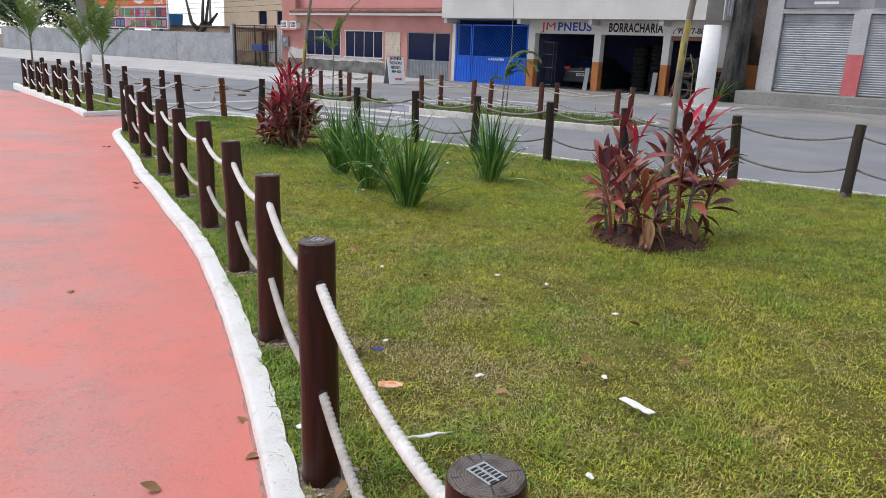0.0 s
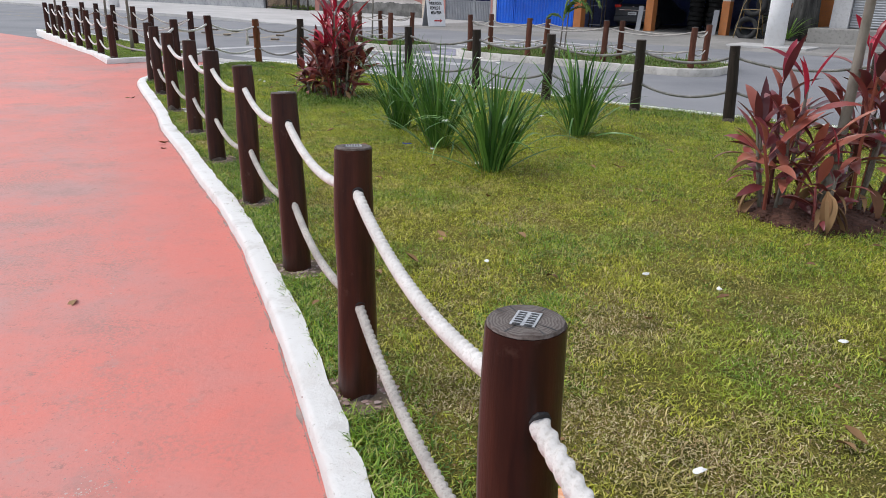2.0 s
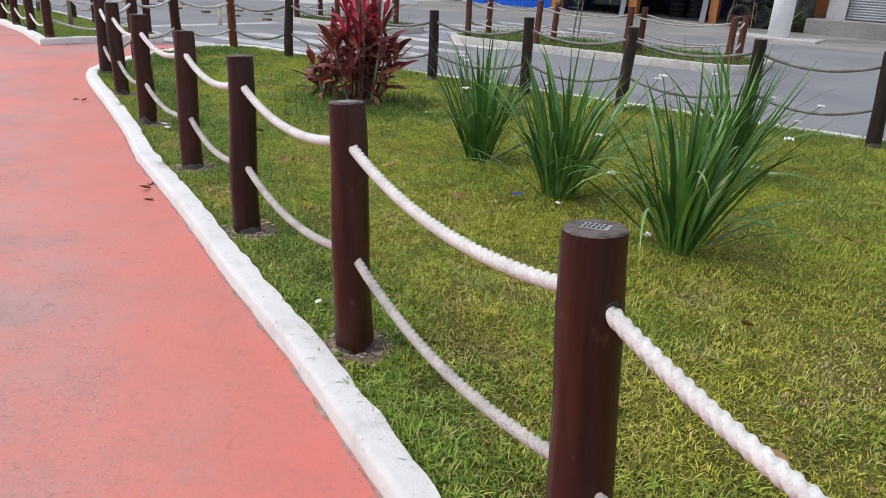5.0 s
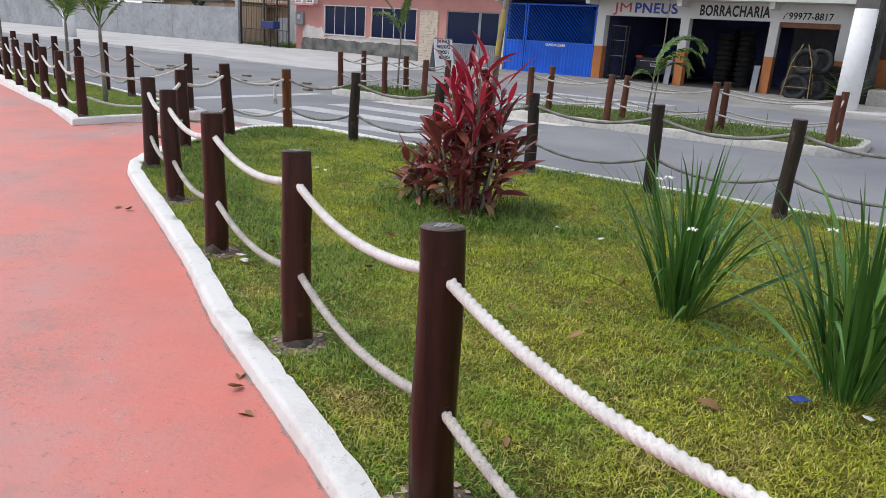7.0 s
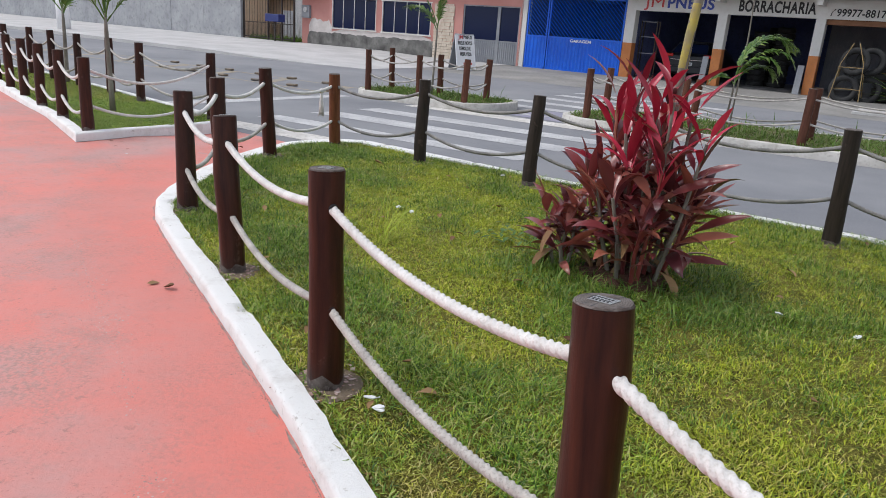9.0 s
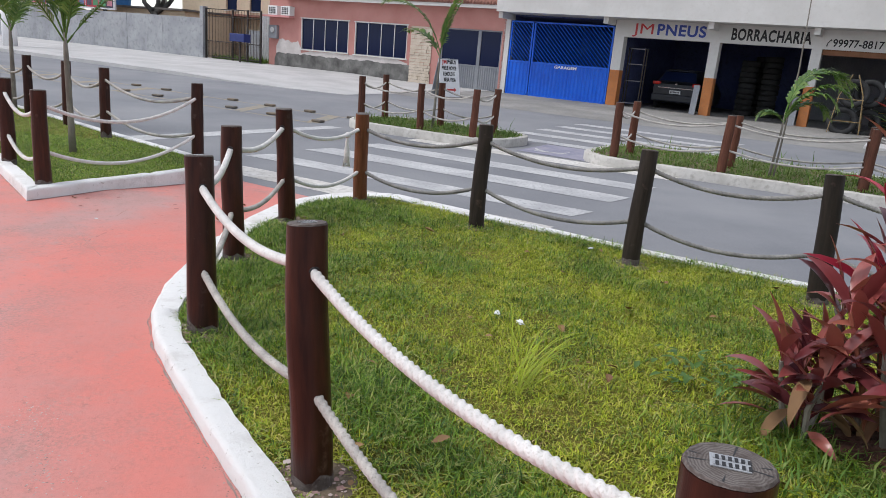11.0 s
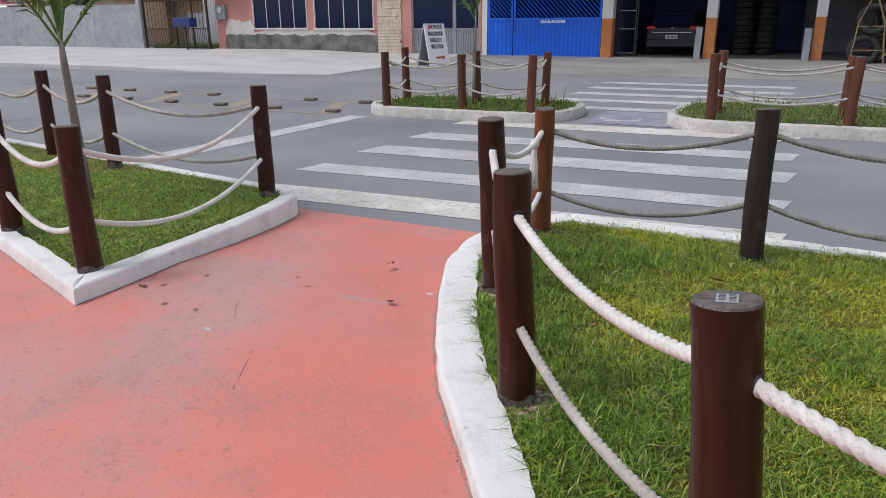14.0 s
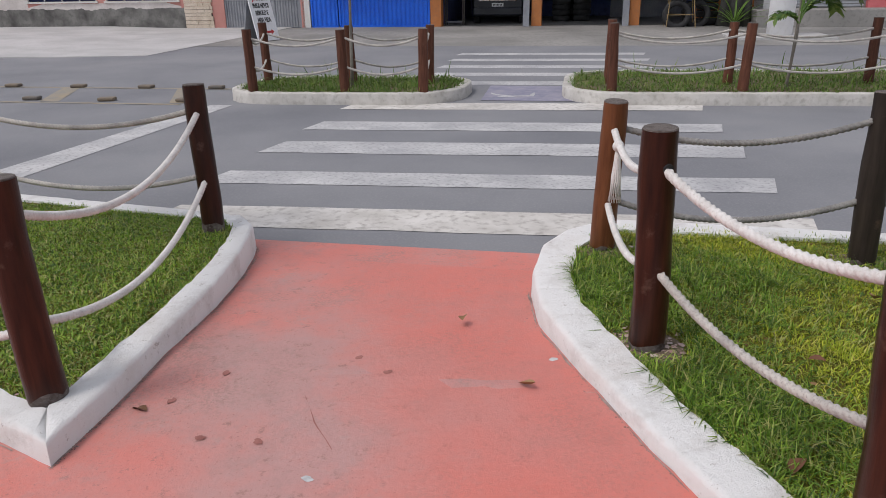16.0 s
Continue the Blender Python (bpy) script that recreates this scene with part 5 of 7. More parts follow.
for y, tilt in ((0, -13), (0.55, 13)):
    p = part("panel", boxed(-0.41, 0.41, -0.015, 0.015, 0, 1.25), WHITETXT if y == 0 else SHEET, board, "white painted board" if y == 0 else "grey rear board")
    p.matrix_basis = Matrix.Translation((0, y, 0)) @ Matrix.Rotation(radians(tilt), 4, "X")
    if y == 0:
        face = p
for w, z, col, wd, x in (("JM", 1.08, REDTXT, 0.2, -0.29), ("PNEUS", 1.08, BLACKTXT, 0.36, -0.06), ("PNEUS NOVOS", 0.88, BLACKTXT, 0.6, -0.3), ("REMOLD E", 0.69, BLACKTXT, 0.48, -0.26), ("MEIA VIDA", 0.5, BLACKTXT, 0.5, -0.24)):
    lettering(w, 0.12, col, face, Matrix.Translation((x, -0.016, z)) @ up, 0.006, wd)
bm = boxed(-0.12, 0.16, -0.022, -0.014, 0.2, 0.26)
a = [bm.verts.new(q) for q in ((0.16, -0.02, 0.16), (0.27, -0.02, 0.23), (0.16, -0.02, 0.3))]
bm.faces.new(a)
part("arrow", bm, REDTXT, face, "red painted arrow")

# sheet wall closing the gap between the shops
bm = bmesh.new()
for i in range(50):
    x = 6.0 + 0.12 * i
    box(bm, x, x + 0.08, 6.3, 6.36, 0, 8.5)
    box(bm, x + 0.08, x + 0.12, 6.33, 6.36, 0, 8.5)
sheet_wall = part("sheet_wall", bm, SHEET)
sheet_wall.matrix_world = FRONT
tagged(sheet_wall, "grey ribbed sheet wall behind the gap between the shops", "wall", kind="structure")

# roller-shutter shops
row = thing("shutter_shop", "white shop with grey roller shutters above a concrete step", "shop", FRONT)
part("step", boxed(9.95, 24, -1.3, 3, -0.05, 0.57, bevel=0.02), CONCRETE, row, "rough concrete step")
part("lower_step", boxed(13.2, 24, -1.75, -1.3, -0.05, 0.3, bevel=0.02), CONCRETE, row, "rough concrete step")
part("wall", boxed(10.35, 24, 0.3, 6, 0.57, 7), SHOPWALL, row)
part("pilaster", boxed(10.35, 10.93, -0.12, 0.3, 0.57, 4.6), SHOPWALL, row, "white corner pilaster")
part("lintel", boxed(10.93, 24, -0.1, 0.3, 3.42, 3.58), SHOPWALL, row)
for k in range(4):
    a = 10.95 + 2.87 * k
    bm = bmesh.new()
    n = 34
    prev = None
    for i in range(n * 4 + 1):
        z, y = 0.58 + 2.84 * i / (n * 4), 0.1 - 0.022 * math.sin(math.pi * (i % 4) / 4)
        cur = (bm.verts.new((a, y, z)), bm.verts.new((a + 2.35, y, z)))
        if prev:
            bm.faces.new((prev[0], prev[1], cur[1], cur[0]))
        prev = cur
    part("roller_shutter", bm, SHUTTER, row, "grey ribbed steel roller shutter", smooth=True)
    p = part("pilaster", boxed(a + 2.35, a + 2.87, -0.1, 0.3, 2.02, 3.42), SHOPWALL, row)
    part("pilaster_foot", boxed(a + 2.35, a + 2.87, -0.1, 0.3, 0.57, 2.02), surface("rose_wall_paint", (0.52, 0.12, 0.13), (0.58, 0.16, 0.17), 3, None, 20, 0, 0.7), p, "rose pink painted lower pilaster")
    b = part("sign_board", boxed(a + 0.05, a + 2.45, -0.16, -0.1, 3.62, 4.5), SHEET, row, "dark grey shop sign with pale writing")
    lettering("PIZZARIA DELIVERY" if k == 0 else "ESPA", 0.13, WHITETXT, b, Matrix.Translation((a + 0.85, -0.163, 3.9)) @ up, 0.002, 1.1 if k == 0 else 0.6)
    part("writing_bar", boxed(a + 1.0, a + 1.8, -0.164, -0.16, 3.74, 3.83), PLASTIC, b)
part("recess_wall", boxed(9.0, 10.35, 2.6, 2.8, 0, 5), surface("dark_brown_brick_wall", (0.06, 0.04, 0.032), (0.1, 0.065, 0.05), 2, (0.03, 0.025, 0.02), 12, 0.6, 0.95), row, "dark stained side wall")


def utility_pole(s, d, r, white, height, lean, label):
    t = thing("utility_pole", label, "utility pole", Matrix.Translation(street(s, d, fall(d) - 0.02)))
    f = lambda z: (lean * z, 0, z)
    bm = bmesh.new()
    tube(bm, [f(white - 0.02), f(height)], (r * 0.93, r * 0.6), 18)
    part("shaft", bm, POLEGREY, t, "grey concrete shaft", smooth=True)
    bm = bmesh.new()
    tube(bm, [f(0), f(white * 0.5), f(white)], (r * 1.02, r, r * 0.96), 20, wobble=0.01)
    part("painted_foot", bm, surface("lime_wash", (0.72, 0.72, 0.73), (0.78, 0.78, 0.79), 2, (0.6, 0.58, 0.56), 10, 0.4, 0.8), t, "white lime-washed foot", smooth=True)
    return t


utility_pole(9.83, 4.6, 0.3, 2.75, 9.5, 0.0, "grey concrete utility pole with a white lime-washed foot")
utility_pole(-25.6, 8.0, 0.3, 2.1, 9.5, -0.02, "grey concrete utility pole with a white lime-washed foot")

# grey wall and what rises behind it
wall = thing("wall_panels", "long grey cement wall built of tall panels", "wall", FRONT, kind="structure")
for i in range(11):
    a = -21.62 - 3.06 * i
    part("panel", boxed(a - 3.05, a - 0.012, 0.0 + 0.006 * (i % 2) - 0.6, 0.2 - 0.6, 0.02, 2.13), GREYWALL, wall)
part("end_post", boxed(-21.62, -21.38, -0.68, -0.38, 0.02, 2.7), GREYWALL, wall, "grey cement gate post")
rail = thing("iron_gate", "dark iron bar gate between grey and pink walls", "gate", FRONT)
for i in range(38):
    x = -21.3 + i * 0.105
    bm = bmesh.new()
    tube(bm, [(x, -0.5, 0.25), (x, -0.5, 1.05 if i % 2 else 2.62)], 0.011, 5)
    part("bar", bm, IRON, rail)
for z in (0.3, 1.05, 2.25, 2.6):
    part("rail", boxed(-21.36, -17.4, -0.53, -0.47, z - 0.02, z + 0.02), IRON, rail)
for x in (-21.34, -19.4, -18.35, -17.44):
    part("stile", boxed(x - 0.03, x + 0.03, -0.54, -0.46, 0.12, 2.64), IRON, rail)
tagged(part("yard_wall", boxed(-21.4, -17.2, 2.2, 2.4, 0.1, 1.75), GREYWALL), "dim grey wall inside the yard", "wall", kind="structure").matrix_world = FRONT
sh = thing("sheet_fence", "pale corrugated metal sheets standing in the yard", "fence", FRONT)
bm = bmesh.new()
corrugated(bm, -19.3, -17.3, 1.2, 0.15, 2.6, 0.16, 0.03)
part("sheet", bm, STEEL, sh)
yard = [tuple((FRONT @ Vector((x, y, 0))).xy) for x, y in ((-21.3, -0.3), (-17.5, -0.3), (-17.5, 1.0), (-21.3, 1.0))]
tagged(blades("yard_weeds", scatter(yard, 1500, 0.1, 0, (), 21), 0.2, 0.4, 0.05, WEED), "straggling green weeds behind the gate", "weeds", kind="stuff")
mail = thing("letter_box", "blue metal box on a thin post before the gate", "letter box", FRONT @ Matrix.Translation((-18.1, -1.2, 0.15)))
part("box", boxed(-0.5, 0.5, -0.22, 0.22, 0.98, 1.36, bevel=0.03), surface("navy_paint", (0.01, 0.02, 0.12), (0.014, 0.03, 0.15), 4, None, 20, 0, 0.4), mail, "navy blue box")
part("post", boxed(-0.03, 0.03, -0.03, 0.03, 0, 0.98), IRON, mail)

flats = thing("beige_building", "beige rendered building rising behind the gate", "building", FRONT)
bm = bmesh.new()
walling(bm, -34, -24.5, 0, 9, 8, 8.3, [(-29.6, -28.6, 3.0, 4.0), (-27.4, -26.4, 3.0, 4.0)])
part("wall", bm, BEIGE, flats)
part("side_wall", boxed(-34, -33.7, 8.3, 16, 0, 9), BEIGE, flats)
for a in (-29.6, -27.4):
    w = part("window", boxed(a, a + 1.0, 8.12, 8.16, 3.0, 4.0), GLASS, flats)
    part("sill", boxed(a - 0.1, a + 1.1, 7.9, 8.02, 2.92, 3.0), WHITEWALL, w)
part("balcony", boxed(-29.9, -24.5, 6.8, 8, 2.6, 2.72), TILE, flats, "brown tiled canopy edge")
low = thing("low_house", "low ochre house with a grey roof behind the wall", "house", FRONT)
part("wall", boxed(-37.5, -28, 3.5, 7, 0, 2.55), BEIGE, low)
part("roof", boxed(-37.8, -27.8, 3.2, 7.2, 2.55, 2.67), surface("weathered_roof_sheet", (0.1, 0.09, 0.085), (0.16, 0.15, 0.14), 2, None, 12, 0, 0.9), low)
tank = part("water_tank", bmesh.new(), PLASTIC)
bm = bmesh.new()
tube(bm, [(0, 0, 0), (0, 0, 0.9)], (0.5, 0.6), 16)
bm.to_mesh(tank.data)
bm.free()
tank.data.materials.clear()
tank.data.materials.append(surface("blue_tank_plastic", (0.03, 0.15, 0.4), (0.04, 0.18, 0.45), 2, None, 20, 0, 0.5))
tank.matrix_world = FRONT @ Matrix.Translation((-36.3, 5, 2.67))
tagged(tank, "blue plastic water tank on the low roof", "water tank")

bill = thing("billboard", "orange and white billboard with rows of coloured pictures", "billboard", FRONT @ Matrix.Translation((-38, 2, 0)))
part("panel", boxed(-5.2, 5.3, 0, 0.12, 2.3, 7.2), WHITETXT, bill)
part("orange_field", boxed(-5.1, 5.2, -0.01, 0, 3.95, 7.1), surface("orange_print", (0.6, 0.12, 0.04), (0.68, 0.17, 0.05), 0.8, None, 20, 0, 0.6), bill, "orange printed field")
bm = bmesh.new()
tube(bm, [(1.6, -0.03, 4.6), (1.6, -0.005, 4.6)], (0.9, 0.9), 24)
bmesh.ops.scale(bm, vec=(1, 1, 0.5), space=Matrix.Translation((0, 0, -4.6)), verts=bm.verts)
part("white_badge", bm, WHITETXT, bill)
lettering("SEDE", 0.4, WHITETXT, bill, Matrix.Translation((3.6, -0.016, 4.15)) @ up, 0.01, 1.2)
rng = random.Random(9)
hues = [surface("print_%s" % n, c, tuple(v * 1.3 for v in c), 1.5, None, 20, 0, 0.6) for n, c in (("red", (0.4, 0.04, 0.06)), ("green", (0.08, 0.25, 0.12)), ("dark", (0.06, 0.05, 0.08)), ("pink", (0.5, 0.2, 0.25)), ("blue", (0.1, 0.15, 0.3)))]
for i in range(7):
    for j in range(2):
        part("picture", boxed(-5.05 + i * 1.47, -3.65 + i * 1.47, -0.012, 0, 2.4 + j * 0.77, 3.1 + j * 0.77), hues[rng.randrange(5)], bill)
        for q in range(2):
            x, z = -4.9 + i * 1.47 + 0.65 * q, 2.5 + j * 0.77
            part("picture_patch", boxed(x, x + 0.5, -0.018, -0.012, z, z + 0.45), hues[rng.randrange(5)], bill)
for x in (-4, 0, 4):
    part("leg", boxed(x - 0.1, x + 0.1, 0.12, 0.3, 0, 2.4), IRON, bill)
for s, y, r in ((-34.5, 7, 0.11), (-46, 6, 0.12)):
    bm = bmesh.new()
    tube(bm, [(0, 0, 0), (0.1, 0, 9)], (r, r * 0.7), 10)
    p = part("thin_pole", bm, POLEGREY)
    p.matrix_world = FRONT @ Matrix.Translation((s, y, 0))
    tagged(p, "thin grey pole behind the wall", "pole")
wires = thing("overhead_wires", "thin black overhead wires strung along the street", "wires")
for k in range(5):
    bm = bmesh.new()
    a, b = FRONT @ Vector((-60, 1.5 + 0.3 * k, 4.2 + 0.28 * k)), FRONT @ Vector((-17.5, 0.6, 3.6 + 0.35 * k))
    tube(bm, [a.lerp(b, i / 10) - Vector((0, 0, 0.5 * 4 * (i / 10) * (1 - i / 10))) for i in range(11)], 0.012, 4)
    part("wire", bm, IRON, wires)


# ---- plants ----
def leaf_mesh(name, length, width, bend, fold, mat, stalk=0.12, n=7, tip=1.0, twist=0.0):
    """A folded lance-shaped leaf along +x that arches down by bend."""
    bm = bmesh.new()
    rows = []
    x, z, a = 0.0, 0.0, 0.0
    step = length / n
    for i in range(n + 1):
        t = i / n
        if t < stalk:
            w = 0.1
        else:
            u = (t - stalk) / (1 - stalk)
            w = max(0.02, math.sin(math.pi * u ** 0.8) ** 0.8 if u < 1 else 0.02)
        w *= width / 2
        tw = twist * t
        side = Vector((0, math.cos(tw), math.sin(tw)))
        mid = Vector((x, 0, z))
        lift = Vector((-math.sin(a), 0, math.cos(a))) * w * fold
        rows.append((bm.verts.new(mid - side * w + lift), bm.verts.new(mid), bm.verts.new(mid + side * w + lift)))
        a -= bend / n * (0.5 + t * tip)
        x += step * math.cos(a)
        z += step * math.sin(a)
    for r0, r1 in zip(rows, rows[1:]):
        bm.faces.new((r0[0], r0[1], r1[1], r1[0]))
        bm.faces.new((r0[1], r0[2], r1[2], r1[1]))
    return finish(bm, name, mat, True)


def aimed(p, yaw, pitch, scale=1.0, roll=0.0):
    return Matrix.Translation(p) @ Matrix.Rotation(yaw, 4, "Z") @ Matrix.Rotation(-pitch, 4, "Y") @ Matrix.Rotation(roll, 4, "X") @ Matrix.Scale(scale, 4)


REDS = [leaf_mesh("leaf", l, w, b, f, REDLEAF, 0.15, twist=tw) for l, w, b, f, tw in ((0.4, 0.055, 0.5, 0.5, 0.2), (0.46, 0.06, 0.9, 0.45, -0.3), (0.36, 0.065, 1.3, 0.35, 0.4), (0.42, 0.07, 0.25, 0.5, 0))]
DARKS = [leaf_mesh("leaf", l, w, b, f, MAROON, 0.2, twist=tw) for l, w, b, f, tw in ((0.4, 0.08, 0.7, 0.3, 0.2), (0.37, 0.085, 1.0, 0.25, -0.3), (0.44, 0.075, 0.4, 0.35, 0.3), (0.35, 0.085, 1.35, 0.25, 0))]
DRYS = [leaf_mesh("leaf", 0.3, 0.07, 1.6, 0.5, DRYLEAF, 0.1, twist=0.8), leaf_mesh("leaf", 0.26, 0.06, 0.9, 0.6, DRYLEAF, 0.1, twist=-0.9)]


def cordyline(x, y, canes, spread, tall, seed, label, red, leaves, big=1.0, low=0.2):
    rng = random.Random(seed)
    t = thing("ti_plant", label, "shrub", Matrix.Translation((x, y, BED_TOP - 0.01)))
    for c in range(canes):
        q = c * 2.399 + rng.uniform(-0.3, 0.3)
        r = spread * math.sqrt((c + 0.4) / canes)
        h = tall * rng.uniform(0.4, 1.0) * (1.0 - 0.25 * (r / spread) ** 2)
        foot = Vector((math.cos(q) * r * 0.45, math.sin(q) * r * 0.45, 0))
        head = Vector((math.cos(q) * r, math.sin(q) * r, h))
        mid = foot.lerp(head, 0.5) + Vector((rng.uniform(-0.03, 0.03), rng.uniform(-0.03, 0.03), 0.02))
        bm = bmesh.new()
        tube(bm, [foot, mid, head], (0.014, 0.012, 0.009), 6)
        part("cane", bm, MAROON if c % 2 else BARK, t)
        n = leaves + rng.randrange(-2, 4)
        for i in range(n):
            f = i / (n - 1)
            g = low + (1 - low) * f
            p = foot.lerp(mid, 2 * g) if g < 0.5 else mid.lerp(head, 2 * g - 1)
            top = f > 0.62 and h > tall * (0.5 if red else 0.72)
            bank = REDS if top and rng.random() < (0.9 if red else 0.75) else DARKS
            ob = new("leaf", bank[rng.randrange(4)])
            ob.parent = t
            pitch = (1.4 - 0.45 * rng.random()) if f > 0.8 else (0.5 + 1.0 * f + rng.uniform(-0.4, 0.25))
            ob.matrix_basis = aimed(p, i * 2.399 + q, pitch, big * rng.uniform(0.55, 0.88), rng.uniform(-0.7, 0.7))
    for i in range(10):
        q, r = rng.uniform(0, 6.28), spread * rng.uniform(0.2, 0.9)
        ob = new("leaf", DRYS[i % 2])
        ob.parent = t
        ob.matrix_basis = aimed((math.cos(q) * r * 0.6, math.sin(q) * r * 0.6, rng.uniform(0.1, 0.35)), q, rng.uniform(-0.9, 0.1), rng.uniform(0.7, 1.1))
    return t


cordyline(-2.27, 10.72, 24, 0.38, 1.27, 11, "dense crimson and maroon ti plant on the lawn", True, 15, 1.05, 0.3)
cordyline(-2.66, 10.8, 5, 0.14, 0.72, 15, "small maroon ti plant beside a larger one", False, 9)
cordyline(2.3, 6.62, 8, 0.28, 1.1, 12, "brownish-red ti plant in a mulch ring", False, 12, 1.15, 0.4)
cordyline(2.85, 6.8, 9, 0.3, 1.25, 13, "pinkish-red ti plant in a mulch ring", False, 12, 1.15, 0.4)
cordyline(2.5, 6.3, 2, 0.1, 0.45, 19, "small brown ti plant in a mulch ring", False, 9)

for x, y, r in ((2.55, 6.62, 0.46), (-2.3, 10.75, 0.3)):
    bm = bmesh.new()
    n = 40
    c = bm.verts.new((x, y, BED_TOP + 0.07))
    rings = []
    for k, (f, z) in enumerate(((0.45, 0.055), (0.8, 0.03), (1.08, -0.005))):
        rings.append([bm.verts.new((x + math.cos(6.283 * i / n) * r * f * (1 + 0.15 * noise.noise(Vector((i * 0.5, k, x)))), y + math.sin(6.283 * i / n) * r * f * (1 + 0.15 * noise.noise(Vector((i * 0.5, k + 9, x)))), BED_TOP + z + 0.014 * noise.noise(Vector((i * 1.7, k * 5, y))))) for i in range(n)])
    for i in range(n):
        j = (i + 1) % n
        bm.faces.new((c, rings[0][i], rings[0][j]))
        for a, b in zip(rings, rings[1:]):
            bm.faces.new((a[i], b[i], b[j], a[j]))
    tagged(part("mulch_mound", bm, MULCH, smooth=True), "low reddish-brown mulch mound round the shrub", "mulch")
chips = []
rng = random.Random(31)
for x, y, r in ((2.55, 6.62, 0.48),):
    for i in range(900):
        q, d = rng.uniform(0, 6.28), r * math.sqrt(rng.random()) * 1.1
        chips.append((x + math.cos(q) * d, y + math.sin(q) * d, BED_TOP + 0.06 * (1 - d / r / 1.15)))
tagged(blades("bark_chips", chips, 0.01, 0.03, 0.02, MULCH), "loose reddish bark chips round the shrub", "mulch", kind="stuff")


def sapling(x, y, lean, height, r, label, lichen, seed):
    rng = random.Random(seed)
    t = thing("sapling", label, "tree", Matrix.Translation((x, y, BED_TOP - 0.02)))
    pts = [Vector((lean[0] * z + 0.02 * math.sin(z * 3), lean[1] * z, z)) for z in [height * i / 12 for i in range(13)]]
    bm = bmesh.new()
    tube(bm, pts, [r * (1 - 0.45 * i / 12) for i in range(13)], 10, wobble=0.12)
    part("trunk", bm, BARK, t, "pale grey-brown trunk", smooth=True)
    z0, z1 = lichen
    bm = bmesh.new()
    q = [Vector((lean[0] * z + 0.02 * math.sin(z * 3), lean[1] * z, z)) for z in (z0, (z0 + z1) / 2, z1)]
    tube(bm, q, [r * (1 - 0.45 * z / height) * 1.03 for z in (z0, (z0 + z1) / 2, z1)], 10, False, wobble=0.12)
    part("lichen_band", bm, LICHEN, t, "yellow lichen band", smooth=True)
    for i in range(7):
        f = rng.uniform(0.72, 1.0)
        p = pts[int(f * 12)]
        a = rng.uniform(0, 6.28)
        e = p + Vector((math.cos(a) * 0.35, math.sin(a) * 0.35, rng.uniform(0.3, 0.6)))
        bm = bmesh.new()
        tube(bm, [p, p.lerp(e, 0.5) + Vector((0, 0, 0.03)), e], (0.012, 0.008, 0.004), 5)
        b = part("branch", bm, BARK, t)
        for k in range(9):
            ob = new("leaf", GREENLEAF)
            ob.parent = b
            ob.matrix_basis = aimed(p.lerp(e, rng.uniform(0.3, 1)), rng.uniform(0, 6.28), rng.uniform(-0.3, 0.8), rng.uniform(0.6, 1.1))
    return t


GREENLEAF = leaf_mesh("leaf", 0.13, 0.05, 0.5, 0.3, FROND, 0.15, 5)
sapling(-2.24, 10.85, (0.1, 0.03), 3.6, 0.031, "slender young tree rising through the crimson shrub", (1.25, 1.6), 3)
sapling(2.6, 6.7, (0.045, 0.0), 3.4, 0.036, "slender young tree with yellow lichen rising through a shrub", (1.45, 1.85), 4)

BLADES = [leaf_mesh("blade", l, w, b, f, SWORD, 0.0, 10, 2.6, tw) for l, w, b, f, tw in ((0.98, 0.025, 0.22, 0.3, 0.3), (1.08, 0.026, 0.45, 0.3, -0.4), (0.88, 0.024, 0.8, 0.25, 0.5), (1.04, 0.025, 0.1, 0.3, 0.1), (0.7, 0.023, 0.3, 0.3, 0.0), (1.0, 0.022, 1.2, 0.25, 0.5))]


def iris(x, y, n, size, seed):
    rng = random.Random(seed)
    t = thing("iris_clump", "clump of tall dark green sword leaves on the lawn", "plant", Matrix.Translation((x, y, BED_TOP - 0.01)), "iris clumps on the lawn")
    for i in range(n):
        q = i * 2.399
        r = 0.1 * math.sqrt((i + 0.5) / n) * size
        ob = new("blade", BLADES[rng.randrange(6)])
        ob.parent = t
        f = i / n
        pitch = 1.56 - (0.42 * f ** 1.1) + rng.uniform(-0.16, 0.14)
        if i > n - 9:
            pitch = rng.uniform(0.45, 0.95)
        ob.matrix_basis = aimed((math.cos(q) * r, math.sin(q) * r, 0), q + rng.uniform(-0.6, 0.6), pitch, size * rng.uniform(0.75, 1.05), rng.uniform(-0.8, 0.8))
    for i in range(4):
        q, p = rng.uniform(0, 6.28), rng.uniform(0.7, 1.35)
        d = Vector((math.cos(q) * math.cos(p), math.sin(q) * math.cos(p), math.sin(p)))
        e = d * rng.uniform(0.55, 0.98) * size
        bm = bmesh.new()
        tube(bm, [(0, 0, 0), e * 0.5 + Vector((0, 0, 0.03)), e], 0.003, 4)
        st = part("flower_stalk", bm, SWORD, t)
        bm = bmesh.new()
        for k in range(5):
            a = k * 1.257
            v = [bm.verts.new(e + Vector(c)) for c in ((0, 0, 0), (math.cos(a - 0.4) * 0.022, math.sin(a - 0.4) * 0.022, 0.012), (math.cos(a) * 0.034, math.sin(a) * 0.034, 0.004), (math.cos(a + 0.4) * 0.022, math.sin(a + 0.4) * 0.022, 0.012))]
            bm.faces.new(v)
        part("flower", bm, PETAL, st, "small white flower")
    return t


iris(-0.9, 8.76, 105, 0.94, 1)
iris(-0.33, 7.97, 110, 0.96, 2)
iris(0.28, 7.2, 120, 0.96, 3)
iris(0.92, 8.96, 105, 0.94, 4)


